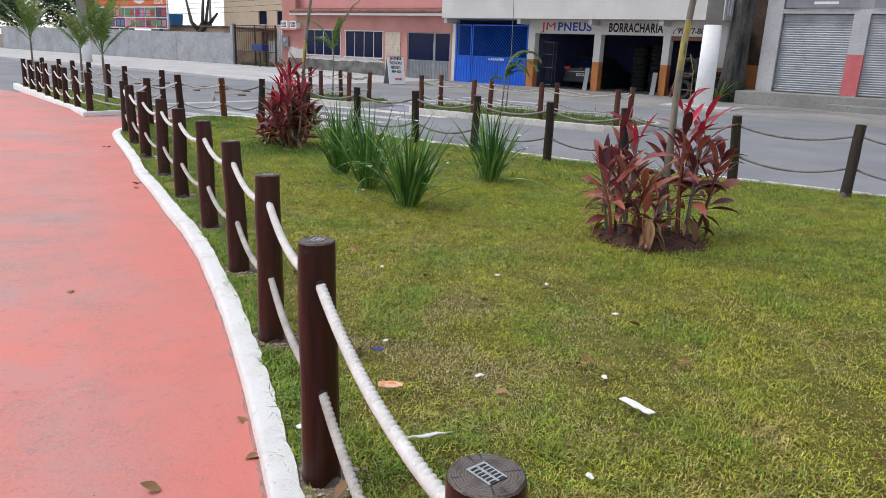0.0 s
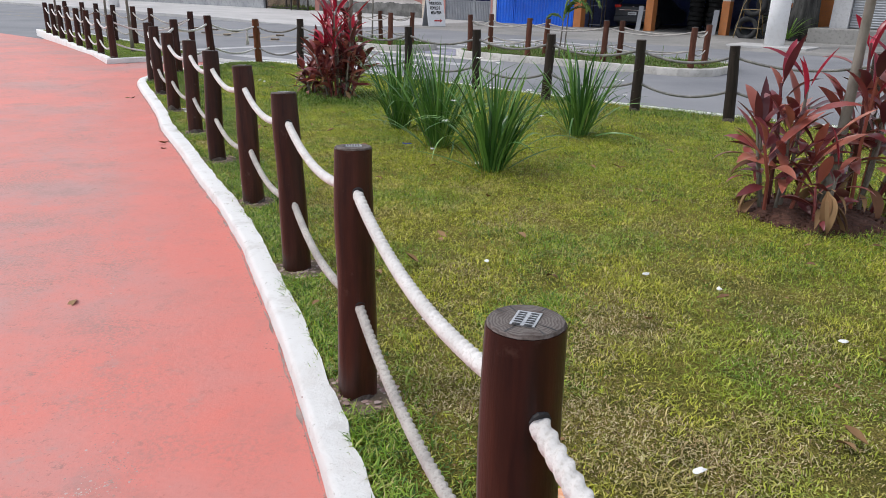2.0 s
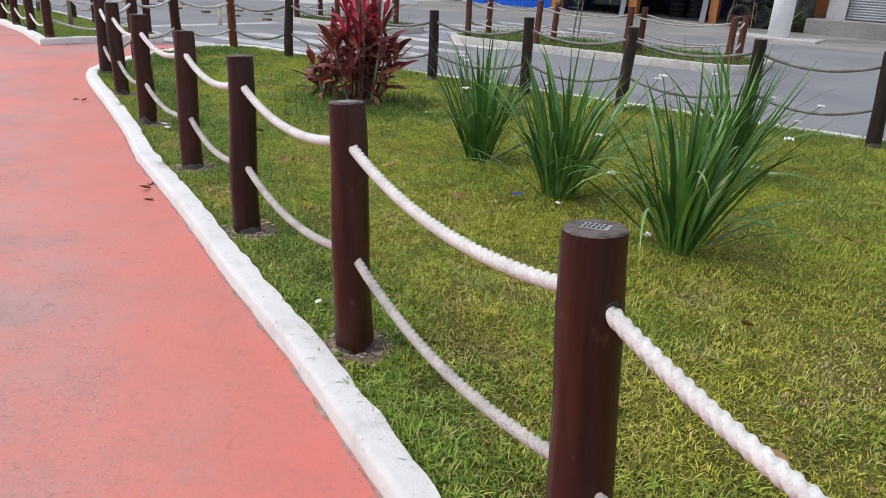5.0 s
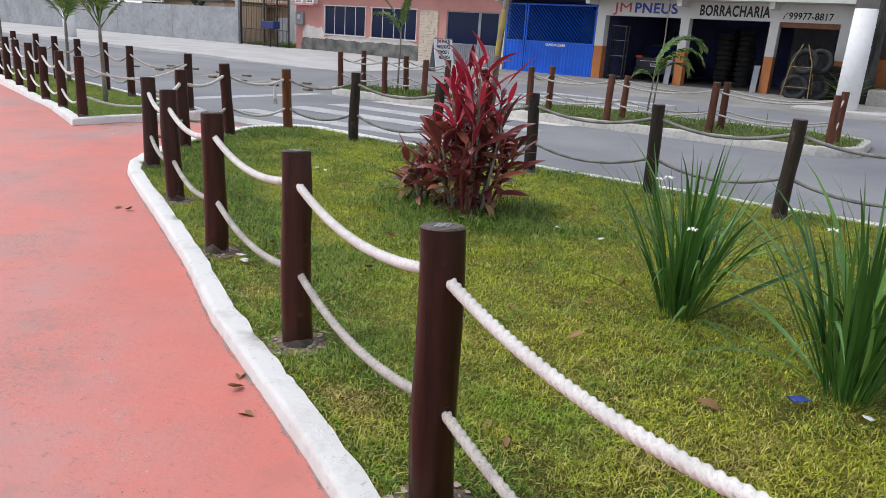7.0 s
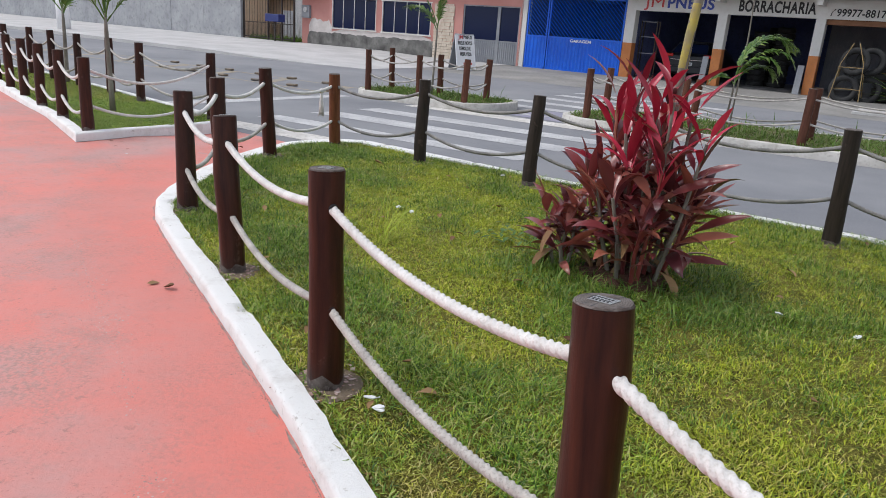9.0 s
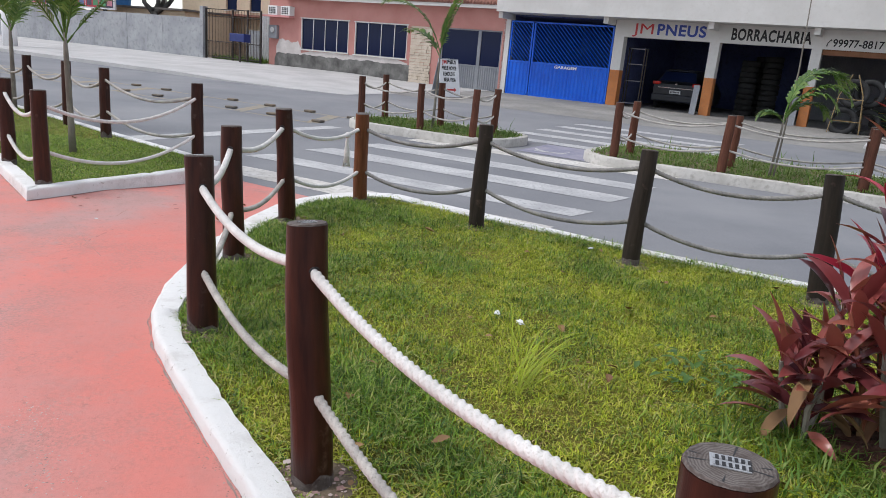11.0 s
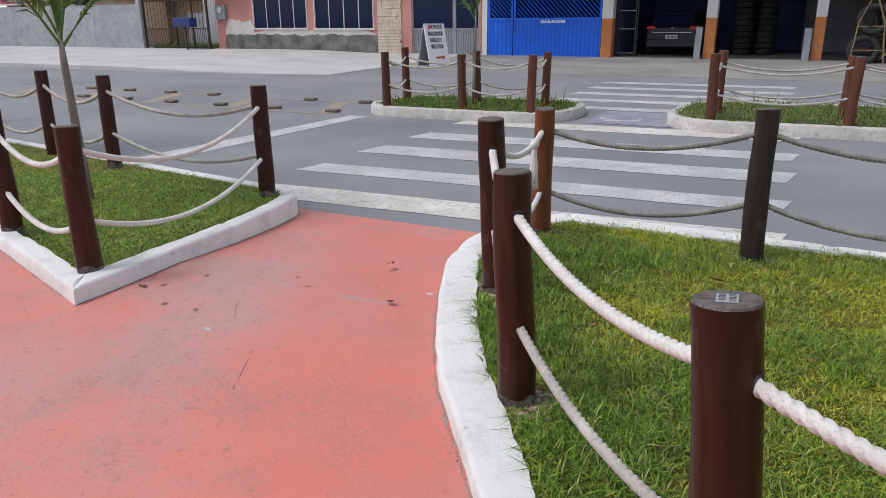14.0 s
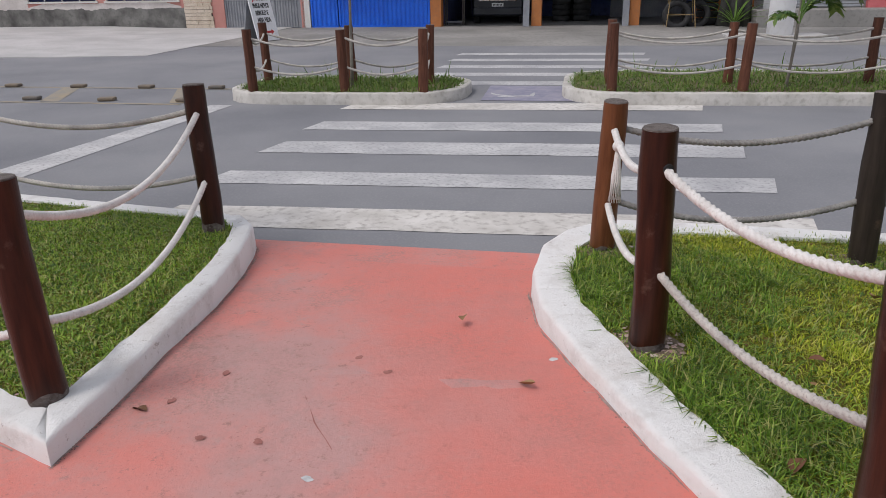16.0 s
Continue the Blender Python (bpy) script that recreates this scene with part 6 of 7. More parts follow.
def frond(bm_leaf, bm_rib, base, yaw, rise, length, droop, rng, wide=0.26, pairs=44, broad=0.011):
    pts, a, p = [], rise, Vector(base)
    n = 12
    for i in range(n + 1):
        pts.append(p.copy())
        p = p + Vector((math.cos(yaw) * math.cos(a), math.sin(yaw) * math.cos(a), math.sin(a))) * length / n
        a -= droop / n * (0.4 + 1.3 * i / n)
    tube(bm_rib, pts, [0.011 * (1 - 0.8 * i / n) for i in range(n + 1)], 5)
    side = Vector((-math.sin(yaw), math.cos(yaw), 0))
    for k in range(pairs):
        f = 0.16 + 0.84 * k / (pairs - 1)
        i = min(int(f * n), n - 1)
        o = pts[i].lerp(pts[i + 1], f * n - i)
        d = (pts[i + 1] - pts[i]).normalized()
        L = wide * (1 - 0.75 * abs(f - 0.45)) * rng.uniform(0.85, 1.1)
        for s in (-1, 1):
            e = (d * 0.65 + side * s * 0.8 + Vector((0, 0, rng.uniform(-0.1, 0.3)))).normalized()
            m = o + e * L * 0.5 + Vector((0, 0, 0.01))
            q = o + e * L - Vector((0, 0, L * 0.25))
            w = d.cross(e).cross(e).normalized() * broad
            v = [bm_leaf.verts.new(c) for c in (o - w * 0.5, o + w * 0.5, m + w, m - w, q)]
            bm_leaf.faces.new((v[0], v[1], v[2], v[3]))
            bm_leaf.faces.new((v[3], v[2], v[4]))


def palm(x, y, z, trunk, r, lean, fronds, length, droop, seed, label, rise=(0.7, 1.35), yaw0=0.0, fan=2.399, sprays=(), wide=0.26, pairs=44, broad=0.011):
    rng = random.Random(seed)
    t = thing("young_palm", label, "palm", Matrix.Translation((x, y, z)), "young palms")
    bm = bmesh.new()
    top = Vector((lean[0] * trunk, lean[1] * trunk, trunk))
    tube(bm, [(0, 0, -0.05), top * 0.35, top * 0.7, top, top + Vector((0, 0, 0.3))], (r * 1.15, r, r * 0.85, r * 0.8, r * 0.35), 9, wobble=0.08)
    part("trunk", bm, BARK, t, "thin ringed grey-green trunk", smooth=True)
    for i in range(fronds):
        f = i / max(1, fronds - 1)
        sprays = (*sprays, (yaw0 + i * fan, rise[1] + (rise[0] - rise[1]) * f, length * rng.uniform(0.8, 1.05), droop * rng.uniform(0.8, 1.2)))
    for i, (yaw, lift, reach, fall_off) in enumerate(sprays):
        bl, br = bmesh.new(), bmesh.new()
        frond(bl, br, top + Vector((0, 0, 0.25 - 0.15 * i / len(sprays))), yaw, lift, reach, fall_off, rng, wide, pairs, broad)
        fr = part("frond", bl, FROND, t)
        part("rib", br, FROND, fr)
    return t


palm(-8.52, 15.48, 0.05, 1.0, 0.034, (-0.03, 0.02), 9, 1.55, 0.75, 1, "young palm with feathery upright fronds on the lawn strip", (0.95, 1.5))
palm(-11.2, 18.42, 0.05, 1.0, 0.034, (0.02, 0.0), 7, 1.2, 0.8, 2, "young palm with feathery fronds on the lawn strip")
palm(-14.4, 20.6, 0.05, 1.2, 0.034, (0.0, 0.02), 8, 1.5, 0.6, 3, "young palm with tall feathery fronds on the lawn strip", (0.8, 1.5))
v = street(1.75, 14.4)
palm(v.x, v.y, 0.0, 1.2, 0.024, (0.03, 0.0), 0, 0, 0, 4, "young palm with upright and arching fronds on the traffic island", sprays=((0.1, 1.32, 1.75, 0.75), (3.3, 1.25, 1.5, 1.75), (-0.4, 1.45, 1.0, 0.4), (2.6, 1.0, 1.0, 1.5)), wide=0.3, pairs=38, broad=0.014)
v = street(7.7, 14.15)
palm(v.x, v.y, 0.0, 0.7, 0.02, (0.06, -0.03), 0, 0, 0, 5, "young palm with drooping broad leaflets on the traffic island", sprays=((0.0, 1.4, 1.3, 2.6), (-0.3, 1.2, 1.15, 2.6), (0.3, 1.5, 1.45, 2.9), (0.1, 1.0, 0.8, 2.4), (3.0, 0.8, 0.4, 1.8), (-0.6, 1.35, 1.0, 2.8)), wide=0.24, pairs=26, broad=0.026)
bm = bmesh.new()
tube(bm, [(0, 0, 0), (0.05, 0, 1.6), (0.02, 0.05, 3.1)], (0.016, 0.012, 0.006), 6)
st = part("bare_stake", bm, BARK)
st.matrix_world = Matrix.Translation(street(7.75, 14.0))
tagged(st, "thin bare stick standing on the traffic island", "stake")


def clump_tree(s, d, trunk, crown, label, seed, leaves=5200, size=0.3):
    rng = random.Random(seed)
    t = thing("tree", label, "tree", Matrix.Translation(street(s, d, 0)))
    bm = bmesh.new()
    tube(bm, [(0, 0, 0), (0.1, 0, trunk * 0.5), (0, 0.1, trunk)], (0.32, 0.25, 0.18), 10, wobble=0.2)
    balls = []
    for i in range(11):
        a = rng.uniform(0, 6.28)
        e = Vector((math.cos(a) * crown * rng.uniform(0.2, 0.85), math.sin(a) * crown * rng.uniform(0.2, 0.85), trunk + crown * rng.uniform(-0.1, 1.25)))
        tube(bm, [(0, 0.1, trunk * 0.9), e * 0.55 + Vector((0, 0, trunk * 0.4)), e], (0.12, 0.07, 0.03), 6)
        balls.append((e, crown * rng.uniform(0.3, 0.5)))
    part("trunk", bm, DARKBARK, t, smooth=True)
    verts, faces = [], []
    for i in range(leaves):
        e, r = balls[rng.randrange(len(balls))]
        u = Vector((rng.gauss(0, 1), rng.gauss(0, 1), rng.gauss(0, 0.8))).normalized() * r * rng.uniform(0.5, 1.05)
        p = e + u
        a, b = Vector((rng.gauss(0, 1), rng.gauss(0, 1), rng.gauss(0, 0.5))).normalized() * size, Vector((rng.gauss(0, 1), rng.gauss(0, 1), rng.gauss(0, 1))).normalized() * size * 0.4
        k = len(verts)
        verts += [p, p + a * 0.5 + b, p + a, p + a * 0.5 - b]
        faces.append((k, k + 1, k + 2, k + 3))
    me = bpy.data.meshes.new("crown")
    me.from_pydata(verts, [], faces)
    me.materials.append(TREELEAF)
    part("crown", me, TREELEAF, t)
    return t


for i, (s, d, tr, cr) in enumerate(((-66, -7, 2.6, 3.6), (-58, -9, 3.0, 3.8), (-51, -8, 2.8, 3.2), (-74, -4, 2.4, 3.6))):
    clump_tree(s, d, tr, cr, "dark green leafy tree behind the grey wall", 40 + i)
bare = thing("pruned_tree", "bare pruned tree with dark stubby limbs", "tree", Matrix.Translation(street(-30.5, -3.2, 0)))
bm = bmesh.new()
tube(bm, [(0, 0, 0), (0.1, 0, 1.6), (0, 0, 2.4)], (0.3, 0.24, 0.22), 9, wobble=0.25)
for e in ((-1.1, 0.2, 4.6), (0.9, 0, 5.0), (0.25, 0.4, 5.4), (1.4, 0.2, 3.6)):
    tube(bm, [(0, 0, 2.3), (e[0] * 0.6, e[1] * 0.6, 2.9), (e[0], e[1], e[2])], (0.18, 0.13, 0.07), 7, wobble=0.3)
part("trunk", bm, DARKBARK, bare, smooth=True)
fig = thing("old_tree", "dark gnarled old tree trunk between the shops", "tree", Matrix.Translation(street(9.55, 0.5, 0)))
bm = bmesh.new()
for dx, dy, r in ((0, 0, 0.34), (0.22, 0.1, 0.24), (-0.18, 0.12, 0.22)):
    tube(bm, [(dx * 1.6, dy * 1.6, 0), (dx, dy, 1.2), (dx * 0.9 + 0.05, dy, 2.6), (dx * 1.3 + 0.1, dy, 5.5)], (r * 1.2, r, r * 0.9, r * 0.8), 12, wobble=0.35)
part("trunk", bm, DARKBARK, fig, smooth=True)
SPIKES = leaf_mesh("blade", 1.3, 0.06, 0.7, 0.4, WEED, 0.0, 7, 1.5)
agave = thing("spiky_plant", "spiky green plant at the foot of the old tree", "plant", Matrix.Translation(street(9.35, 1.3, 0.05)))
for i in range(26):
    ob = new("blade", SPIKES)
    ob.parent = agave
    ob.matrix_basis = aimed((0, 0, 0.1), i * 2.399, 1.35 - i * 0.035, 0.75 + 0.25 * math.sin(i * 5))

# coarse weeds by the shrub and on the islands
ring = [(-2.3 + 0.75 * math.cos(a * 0.3), 10.7 + 0.75 * math.sin(a * 0.3)) for a in range(21)]
tagged(blades("shrub_weeds", scatter(ring, 1500, BED_TOP, 0, (), 51), 0.05, 0.12, 0.008, WEED), "longer green weeds round the foot of the shrub", "grass", kind="stuff")
herb = thing("leafy_weed", "low leafy green weed beside the crimson shrub", "weed", Matrix.Translation((-2.93, 11.25, BED_TOP)))
rng = random.Random(53)
for i in range(70):
    q, r = rng.uniform(0, 6.28), 0.3 * math.sqrt(rng.random())
    ob = new("leaf", GREENLEAF)
    ob.parent = herb
    ob.matrix_basis = aimed((math.cos(q) * r, math.sin(q) * r * 0.8, rng.uniform(0.01, 0.1)), rng.uniform(0, 6.28), rng.uniform(-0.3, 0.5), rng.uniform(0.35, 0.65))
STRAND = [leaf_mesh("blade", l, 0.0048, b, 0.3, FRESH, 0.0, 12, 1.4, 0.2) for l, b in ((0.62, 2.0), (0.5, 1.7), (0.72, 2.3), (0.4, 1.3))]
tuft = thing("grass_tuft", "tuft of long pale arching grass on the lawn", "grass", Matrix.Translation((-3.8, 10.87, BED_TOP - 0.005)))
for i in range(34):
    ob = new("blade", STRAND[rng.randrange(4)])
    ob.parent = tuft
    ob.matrix_basis = aimed((rng.gauss(0, 0.03), rng.gauss(0, 0.03), 0), rng.gauss(0.5, 0.55) if i < 22 else rng.uniform(0, 6.28), rng.uniform(0.9, 1.4), rng.uniform(0.6, 1.1))
edge = []
rng = random.Random(77)
loop = smooth_loop(BED, 0.02)
loop = [tuple(a + (b - a) * max(0, min(1, (y - 11.0) / 1.2)) * max(0, min(1, -3.2 - x)) for a, b in zip(q, p)) for q, p, (x, y) in zip(offset_loop(loop, 0.118), offset_loop(loop, 0.198), loop)]
for x, y in loop:
    if (x < 2.2 or 7 < y and x < 9) and y > 0:
        for k in range(9 if y < 11 else 14):
            edge.append((x + rng.uniform(-0.015, 0.06), y + rng.uniform(-0.015, 0.06), BED_TOP - 0.005))
for x, y in offset_loop(smooth_loop(BED, 0.02), 0.075):
    if -2.9 < x < 9 and y > 8 and y > 9.5 - x and noise.noise(Vector((x * 1.3, y * 1.3, 3))) > -0.28:
        for k in range(11):
            edge.append((x + rng.uniform(-0.05, 0.05), y + rng.uniform(-0.05, 0.05), BED_TOP + 0.005))
tagged(blades("edge_grass", edge, 0.02, 0.042, 0.0055, LUSH), "ragged grass overhanging the kerb", "grass", kind="stuff")

# ---- litter, dirt and wear ----
for i, (b, t) in enumerate(A_POSTS + S_POSTS[:5] + [((left[0][0], left[0][1], 0.05), None)]):
    bm = bmesh.new()
    n = 18
    c = bm.verts.new((b[0], b[1], BED_TOP + 0.014))
    rim = [bm.verts.new((b[0] + math.cos(6.283 * k / n) * (0.145 if t else 0.085) * (1 + 0.5 * noise.noise(Vector((k, i, 0)))), b[1] + math.sin(6.283 * k / n) * (0.145 if t else 0.085) * (1 + 0.5 * noise.noise(Vector((k, i, 4)))), BED_TOP + 0.004)) for k in range(n)]
    for k in range(n):
        bm.faces.new((c, rim[k], rim[(k + 1) % n]))
    tagged(part("soil_patch", bm, EARTH), "bare grey soil round the foot of a post", "soil", "soil patches at the posts")


def dry_leaf(x, y, z, size, seed):
    ob = new("fallen_leaf", FALLEN[seed % 3])
    ob.matrix_world = aimed((x, y, z), seed * 2.4, 0.08 * (seed % 3), size, 0.3 * math.sin(seed))
    return tagged(ob, "curled brown fallen leaf on the ground", "leaf", "fallen leaves")


FALLEN = [leaf_mesh("fallen_leaf", 0.09, 0.045, b, f, DRYLEAF, 0.1, 5) for b, f in ((0.6, 0.5), (-0.7, 0.7), (0.9, 0.3))]
rng = random.Random(88)
spots = scatter(VIEW, 120, BED_TOP + 0.032, 0.2, MULCHED, 61, near_fence)
for i, (x, y, z) in enumerate(spots):
    dry_leaf(x, y, z, rng.uniform(0.5, 1.1), i)
for i, (x, y) in enumerate(((-1.23, 4.24), (0.62, 2.69), (0.42, 2.44), (0.45, 2.99), (-2.84, 7.55), (-2.8, 7.5), (-2.76, 7.52), (-2.67, 7.29), (-6.09, 13.39), (-6.12, 13.95), (-4.8, 9.9), (-4.75, 9.85), (-7.39, 13.63))):
    dry_leaf(x, y, 0.008, 0.9, i + 2)
bits = [(-3.36, 8.82, 0.045), (-3.89, 11.78, 0.04), (-1.53, 10.32, 0.035), (-1.22, 10.1, 0.04), (-3.77, 11.67, 0.05), (-3.19, 13.43, 0.035), (0.14, 7.33, 0.05), (0.04, 4.33, 0.035), (0.41, 4.32, 0.03), (0.56, 5.08, 0.028), (1.37, 5.12, 0.035),
        (1.71, 5.01, 0.03), (-1.68, 6.91, 0.03), (-1.33, 6.1, 0.028), (-0.33, 7.76, 0.04), (1.43, 3.51, 0.035), (1.92, 2.77, 0.035), (2.13, 4.55, 0.03), (2.02, 3.64, 0.035), (0.78, 2.86, 0.035), (0.9, 3.8, 0.028)]
for i, (x, y, r) in enumerate(bits):
    bm = bmesh.new()
    bmesh.ops.create_icosphere(bm, subdivisions=2, radius=r * 0.36)
    for v in bm.verts:
        v.co *= 1 + 0.9 * noise.noise(v.co * 90 + Vector((i, 0, 0)))
        v.co.z *= 0.5
        v.co.x *= 1.5
    p = part("litter_scrap", bm, PLASTIC)
    p.matrix_world = Matrix.Translation((x, y, BED_TOP + 0.03)) @ Matrix.Rotation(i * 1.3, 4, "Z")
    tagged(p, "crumpled white scrap of litter on the grass", "litter", "litter scraps")
for name, x, y, a, w, l, mat, lab in (("wrapper", 1.05, 3.28, 0.2, 0.055, 0.11, ORANGECARD, "crumpled orange and white wrapper on the grass"), ("plastic_strip", 2.14, 3.34, -0.8, 0.04, 0.17, PLASTIC, "flat white plastic strip on the grass"),
                                      ("plastic_strip", 1.3, 2.89, 0.5, 0.012, 0.2, PLASTIC, "bent clear plastic straw on the grass"), ("blue_scrap", 0.9, 3.65, 0.1, 0.03, 0.05, BLUETXT, "small blue scrap on the grass"), ("blue_scrap", -0.58, 7.82, 0.4, 0.05, 0.08, BLUETXT, "small blue scrap on the grass"),
                                      ("cigarette_end", -3.4, 8.86, 0.3, 0.01, 0.06, PLASTIC, "white cigarette end on the grass")):
    bm = bmesh.new()
    n = 6
    rows = [[bm.verts.new((l * (i / n - 0.5), w * (j - 0.5), 0.012 * noise.noise(Vector((i * 0.9, j * 2.0, x))) + (0.004 if k else 0))) for j in (0, 1)] for k in (0, 1) for i in range(n + 1)]
    lo, hi = rows[:n + 1], rows[n + 1:]
    for r in (lo, hi):
        for q0, q1 in zip(r, r[1:]):
            bm.faces.new((q0[0], q1[0], q1[1], q0[1]))
    for j in (0, 1):
        for q0, q1, u0, u1 in zip(lo, lo[1:], hi, hi[1:]):
            bm.faces.new((q0[j], q1[j], u1[j], u0[j]))
    p = part(name, bm, mat)
    p.matrix_world = Matrix.Translation((x, y, BED_TOP + 0.045)) @ Matrix.Rotation(a, 4, "Z")
    tagged(p, lab, "litter")
GOUGE = surface("dark_scrape", (0.24, 0.09, 0.075), (0.32, 0.13, 0.11), 9, None, 40, 0, 0.8)
for i, (x, y) in enumerate(((-6.53, 13.63), (-7.31, 13.68), (-7.03, 13.33), (-7.21, 13.41), (-6.61, 13.79), (-7.12, 13.82), (-6.9, 13.09), (-5.88, 13.54))):
    bm = bmesh.new()
    n = 12
    c = bm.verts.new((0, 0, 0.0015))
    rim = [bm.verts.new((math.cos(6.283 * k / n) * 0.019 * (1 + 0.7 * noise.noise(Vector((k * 0.8, i * 3, 0)))), math.sin(6.283 * k / n) * 0.013 * (1 + 0.7 * noise.noise(Vector((k * 0.8, i * 3, 5)))), 0)) for k in range(n)]
    for k in range(n):
        bm.faces.new((c, rim[k], rim[(k + 1) % n]))
    p = part("paint_chip", bm, MARK if i >= 6 else GOUGE)
    p.matrix_world = Matrix.Translation((x, y, fall(to_street(x, y)[1]) + 0.005)) @ Matrix.Rotation(i * 0.9, 4, "Z")
    tagged(p, "small spot where the red paint has worn through", "stain", "worn spots in the red paint")


def crack(pts, width, mat, label, seed):
    bm = bmesh.new()
    dense = []
    for (x0, y0), (x1, y1) in zip(pts, pts[1:]):
        n = max(2, int(math.hypot(x1 - x0, y1 - y0) / 0.035))
        dense += [(x0 + (x1 - x0) * i / n, y0 + (y1 - y0) * i / n) for i in range(n)]
    prev = None
    for i, (x, y) in enumerate(dense):
        j = min(i + 1, len(dense) - 1)
        dx, dy = (dense[j][0] - x, dense[j][1] - y) if j > i else (x - dense[i - 1][0], y - dense[i - 1][1])
        L = math.hypot(dx, dy) or 1
        o = 0.9 * width * noise.noise(Vector((i * 0.31, seed, 0)))
        w = width * max(0.0, 0.25 + 1.3 * noise.noise(Vector((i * 0.35, seed, 7))))
        z = fall(to_street(x, y)[1]) + 0.005
        cur = (bm.verts.new((x - dy / L * (o - w), y + dx / L * (o - w), z)), bm.verts.new((x - dy / L * (o + w), y + dx / L * (o + w), z)))
        if prev:
            bm.faces.new((prev[0], prev[1], cur[1], cur[0]))
        prev = cur
    bmesh.ops.recalc_face_normals(bm, faces=bm.faces)
    tagged(part("floor_crack", bm, mat), label, "crack", "cracks in the red paint", "structure")


WORN = surface("worn_bare_cement", (0.34, 0.19, 0.17), (0.42, 0.26, 0.24), 9, (0.2, 0.14, 0.13), 40, 0.7, 0.9, bump=0.5)
crack([(-6.85, 13.55), (-6.84, 13.38), (-6.8, 13.17)], 0.006, GOUGE, "dark scrape across the red paint", 3)
crack([(-7.15, 13.07), (-7.03, 12.95), (-6.83, 12.73), (-6.68, 12.55), (-6.59, 12.45), (-6.35, 12.2)], 0.004, WORN, "fine crack in the red paint", 4)
crack([(-6.64, 12.86), (-6.63, 12.49)], 0.009, GOUGE, "dark scrape across the red paint", 5)

JOINT = surface("grey_joint_dirt", (0.2, 0.14, 0.125), (0.34, 0.25, 0.225), 14, (0.4, 0.36, 0.34), 60, 0.6, 0.95, bump=0.6)
crack([p for p in offset_loop(smooth_loop(BED, 0.15), -0.008) if p[0] < 1.9 and (p[1] < 11.2 or p[0] < -5.4) and p[1] > 0.5], 0.01, JOINT, "grey line of dirt along the foot of the kerb", 11)
crack([p for p in offset_loop(smooth_loop(ISLE, 0.15), -0.008) if p[1] < 15.4], 0.008, JOINT, "grey line of dirt along the foot of the kerb", 12)


def flakes(name, spots, size, mat, label):
    """Small crumbs and bare flecks lying on the floor; spots of (x, y, z, scale)."""
    rng = np.random.default_rng(len(spots))
    verts, faces = [], []
    for x, y, z, k in spots:
        a0, r, b = rng.uniform(0, 6.28), size * k * rng.uniform(0.4, 1.3), len(verts)
        verts.append((x, y, z + 0.0006))
        for i in range(5):
            q = r * rng.uniform(0.5, 1.2)
            verts.append((x + math.cos(a0 + 1.257 * i) * q, y + math.sin(a0 + 1.257 * i) * q, z))
        faces += [(b, b + 1 + i, b + 1 + (i + 1) % 5) for i in range(5)]
    me = bpy.data.meshes.new(name)
    me.from_pydata(verts, [], faces)
    me.materials.append(mat)
    tagged(new(name, me), label, "dirt", kind="stuff")


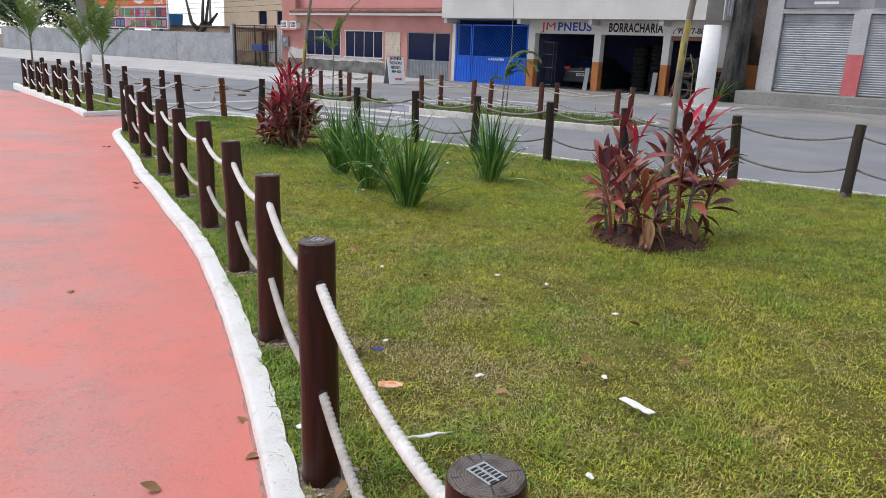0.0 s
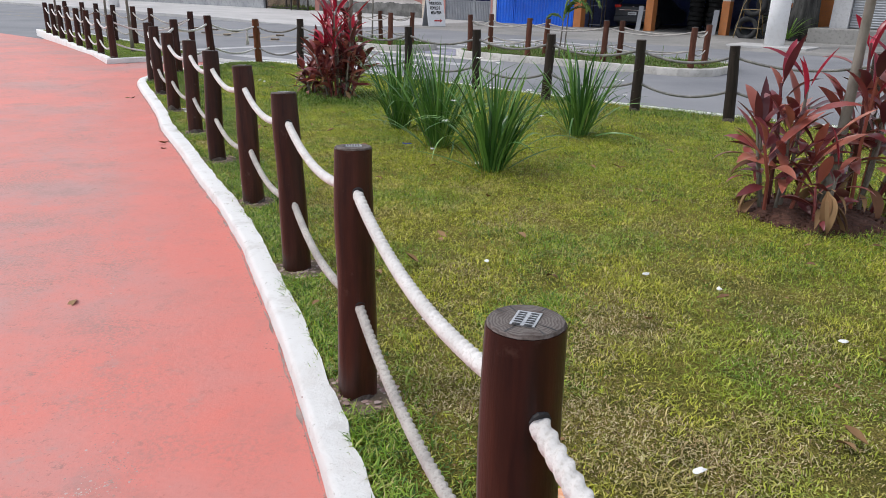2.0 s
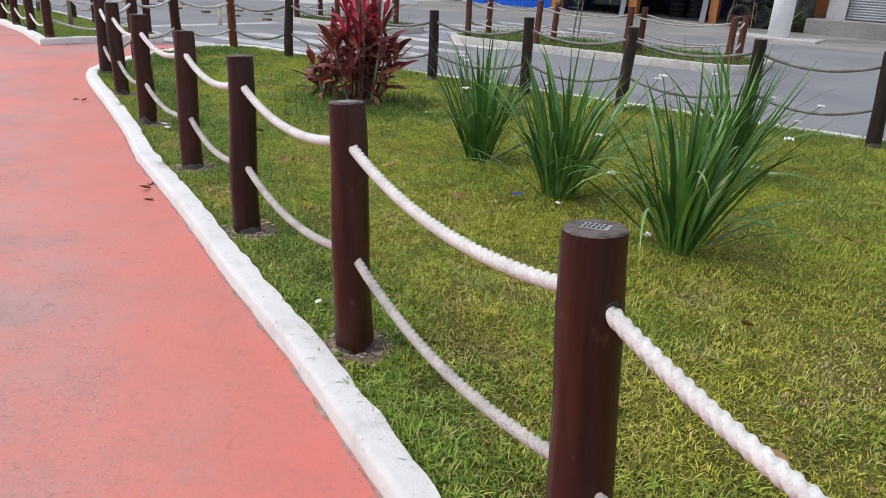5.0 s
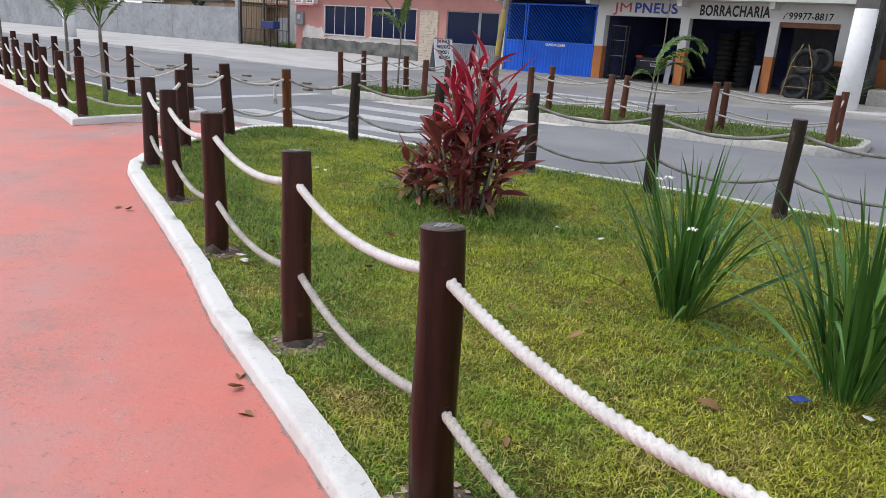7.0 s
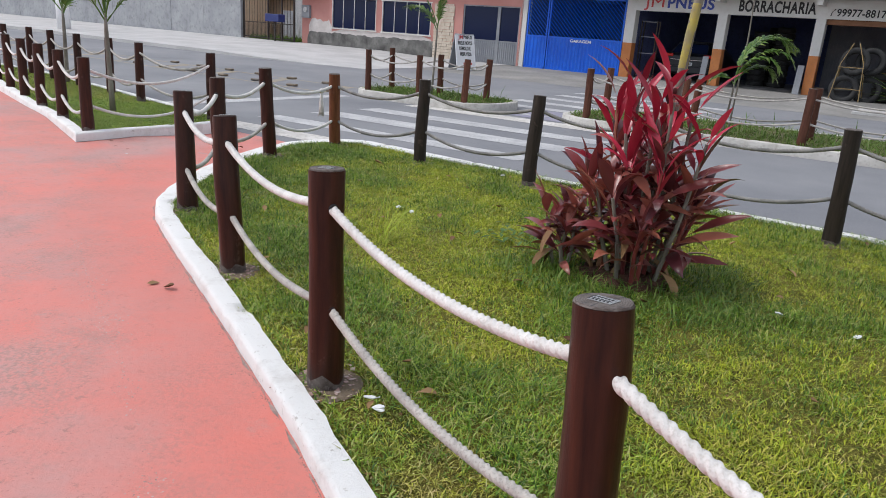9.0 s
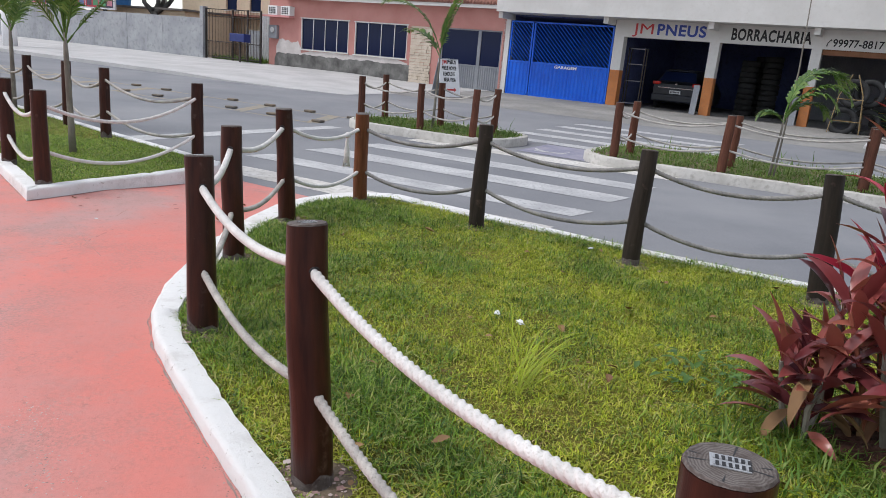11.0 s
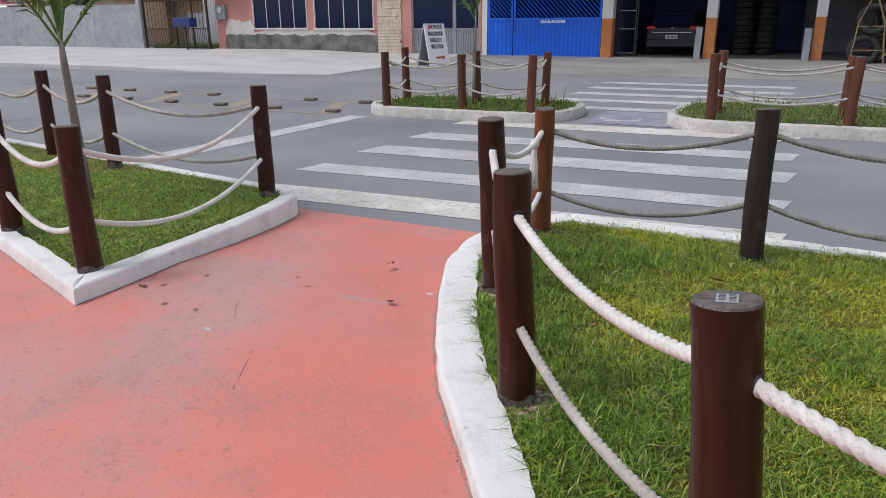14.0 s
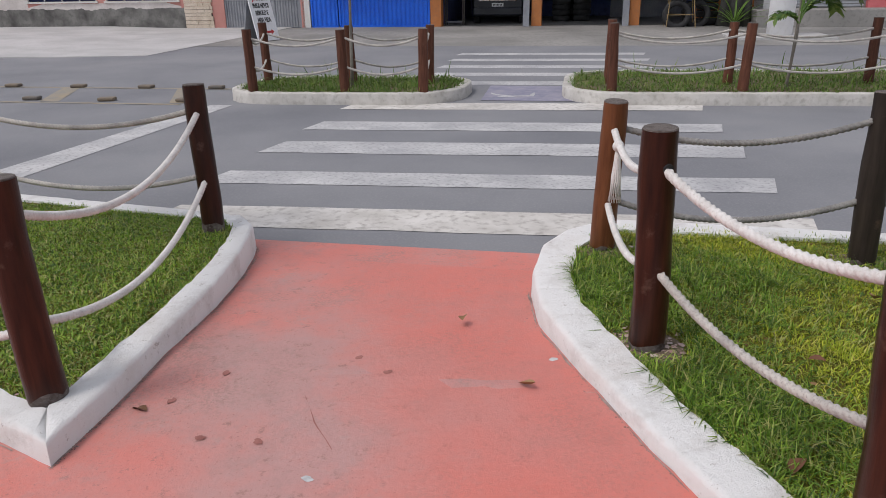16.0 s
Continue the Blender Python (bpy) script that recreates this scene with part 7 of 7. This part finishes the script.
def strewn(line, n, wide, gate, seed, z=None, close=False):
    """Spots gathered unevenly along a line."""
    rng = random.Random(seed)
    legs = list(zip(line, line[1:] + line[:1] if close else line[1:]))
    lens = [math.dist(p, q) for p, q in legs]
    out = []
    while len(out) < n:
        (x0, y0), (x1, y1) = rng.choices(legs, lens)[0]
        f, g = rng.random(), rng.gauss(0, 1)
        x, y = x0 + (x1 - x0) * f, y0 + (y1 - y0) * f
        k = noise.noise(Vector((x * 1.6, y * 1.6, seed))) + 0.6 * noise.noise(Vector((x * 5, y * 5, seed)))
        if k + rng.uniform(-0.15, 0.15) < gate:
            continue
        L = math.dist((x0, y0), (x1, y1)) or 1
        o = g * wide * (0.5 + max(0, k))
        x, y = x - (y1 - y0) / L * o, y + (x1 - x0) / L * o
        out.append((x, y, fall(to_street(x, y)[1]) + 0.0035 if z is None else z, rng.choice((0.5, 0.7, 1.0, 1.6))))
    return out


SEAM = [(0.21, 2.36), (-0.21, 3.04), (-0.86, 3.98), (-1.8, 5.3), (-2.31, 6.04), (-3.1, 7.1), (-4.08, 8.48), (-4.5, 9.04), (-5.69, 10.48)]
flakes("seam_wear", strewn(SEAM, 5200, 0.075, 0.0, 1) + strewn(SEAM, 1000, 0.012, -0.1, 2) + strewn([(-0.8, 2.62), (-0.55, 2.82), (-0.41, 2.96), (-0.26, 3.14)], 800, 0.022, -0.6, 4) + strewn([(0.1, 2.55), (0.35, 2.5)], 500, 0.06, -0.6, 5), 0.0026, GRIT, "gritty grey wear along a seam in the red paint")
foot = [p for p in offset_loop(smooth_loop(BED, 0.2), -0.006) if p[0] < 1.9 and (p[1] < 11.2 or p[0] < -5)]
foot2 = [p for p in offset_loop(smooth_loop(ISLE, 0.2), -0.008) if p[1] < 17.5]
flakes("kerb_grime", strewn([p for p in foot if p[1] > 0.5], 5000, 0.007, -0.45, 7) + strewn([p for p in foot if p[1] > 0.5], 3500, 0.03, 0.15, 8) + strewn(foot2[:14], 2500, 0.009, -0.4, 9), 0.0023, GRIME, "dark grime and grit at the foot of the kerb")
crumbs = []
rng = random.Random(90)
for b, t in A_POSTS + S_POSTS[:3] + [((left[0][0], left[0][1], 0.05), None)]:
    for i in range(150):
        q, r = rng.uniform(0, 6.28), 0.06 + abs(rng.gauss(0, 0.055))
        crumbs.append((b[0] + math.cos(q) * r, b[1] + math.sin(q) * r, BED_TOP + 0.008 + 0.006 * rng.random(), rng.choice((0.6, 0.9, 1.4, 2.6))))
flakes("post_rubble", crumbs, 0.006, GRIT, "crumbs of cement and soil round the feet of the posts")
bare = [(x, y, BED_TOP + 0.006, rng.choice((0.7, 1, 1.6))) for x, y, z in scatter(VIEW, 5200, 0, 0.12, (), 91, lambda x, y: near_fence(x, y) * max(0.0, 0.75 - tufted(x, y)))]
flakes("lawn_debris", bare, 0.009, DRYLEAF, "brown crumbs of dry thatch between the grass")
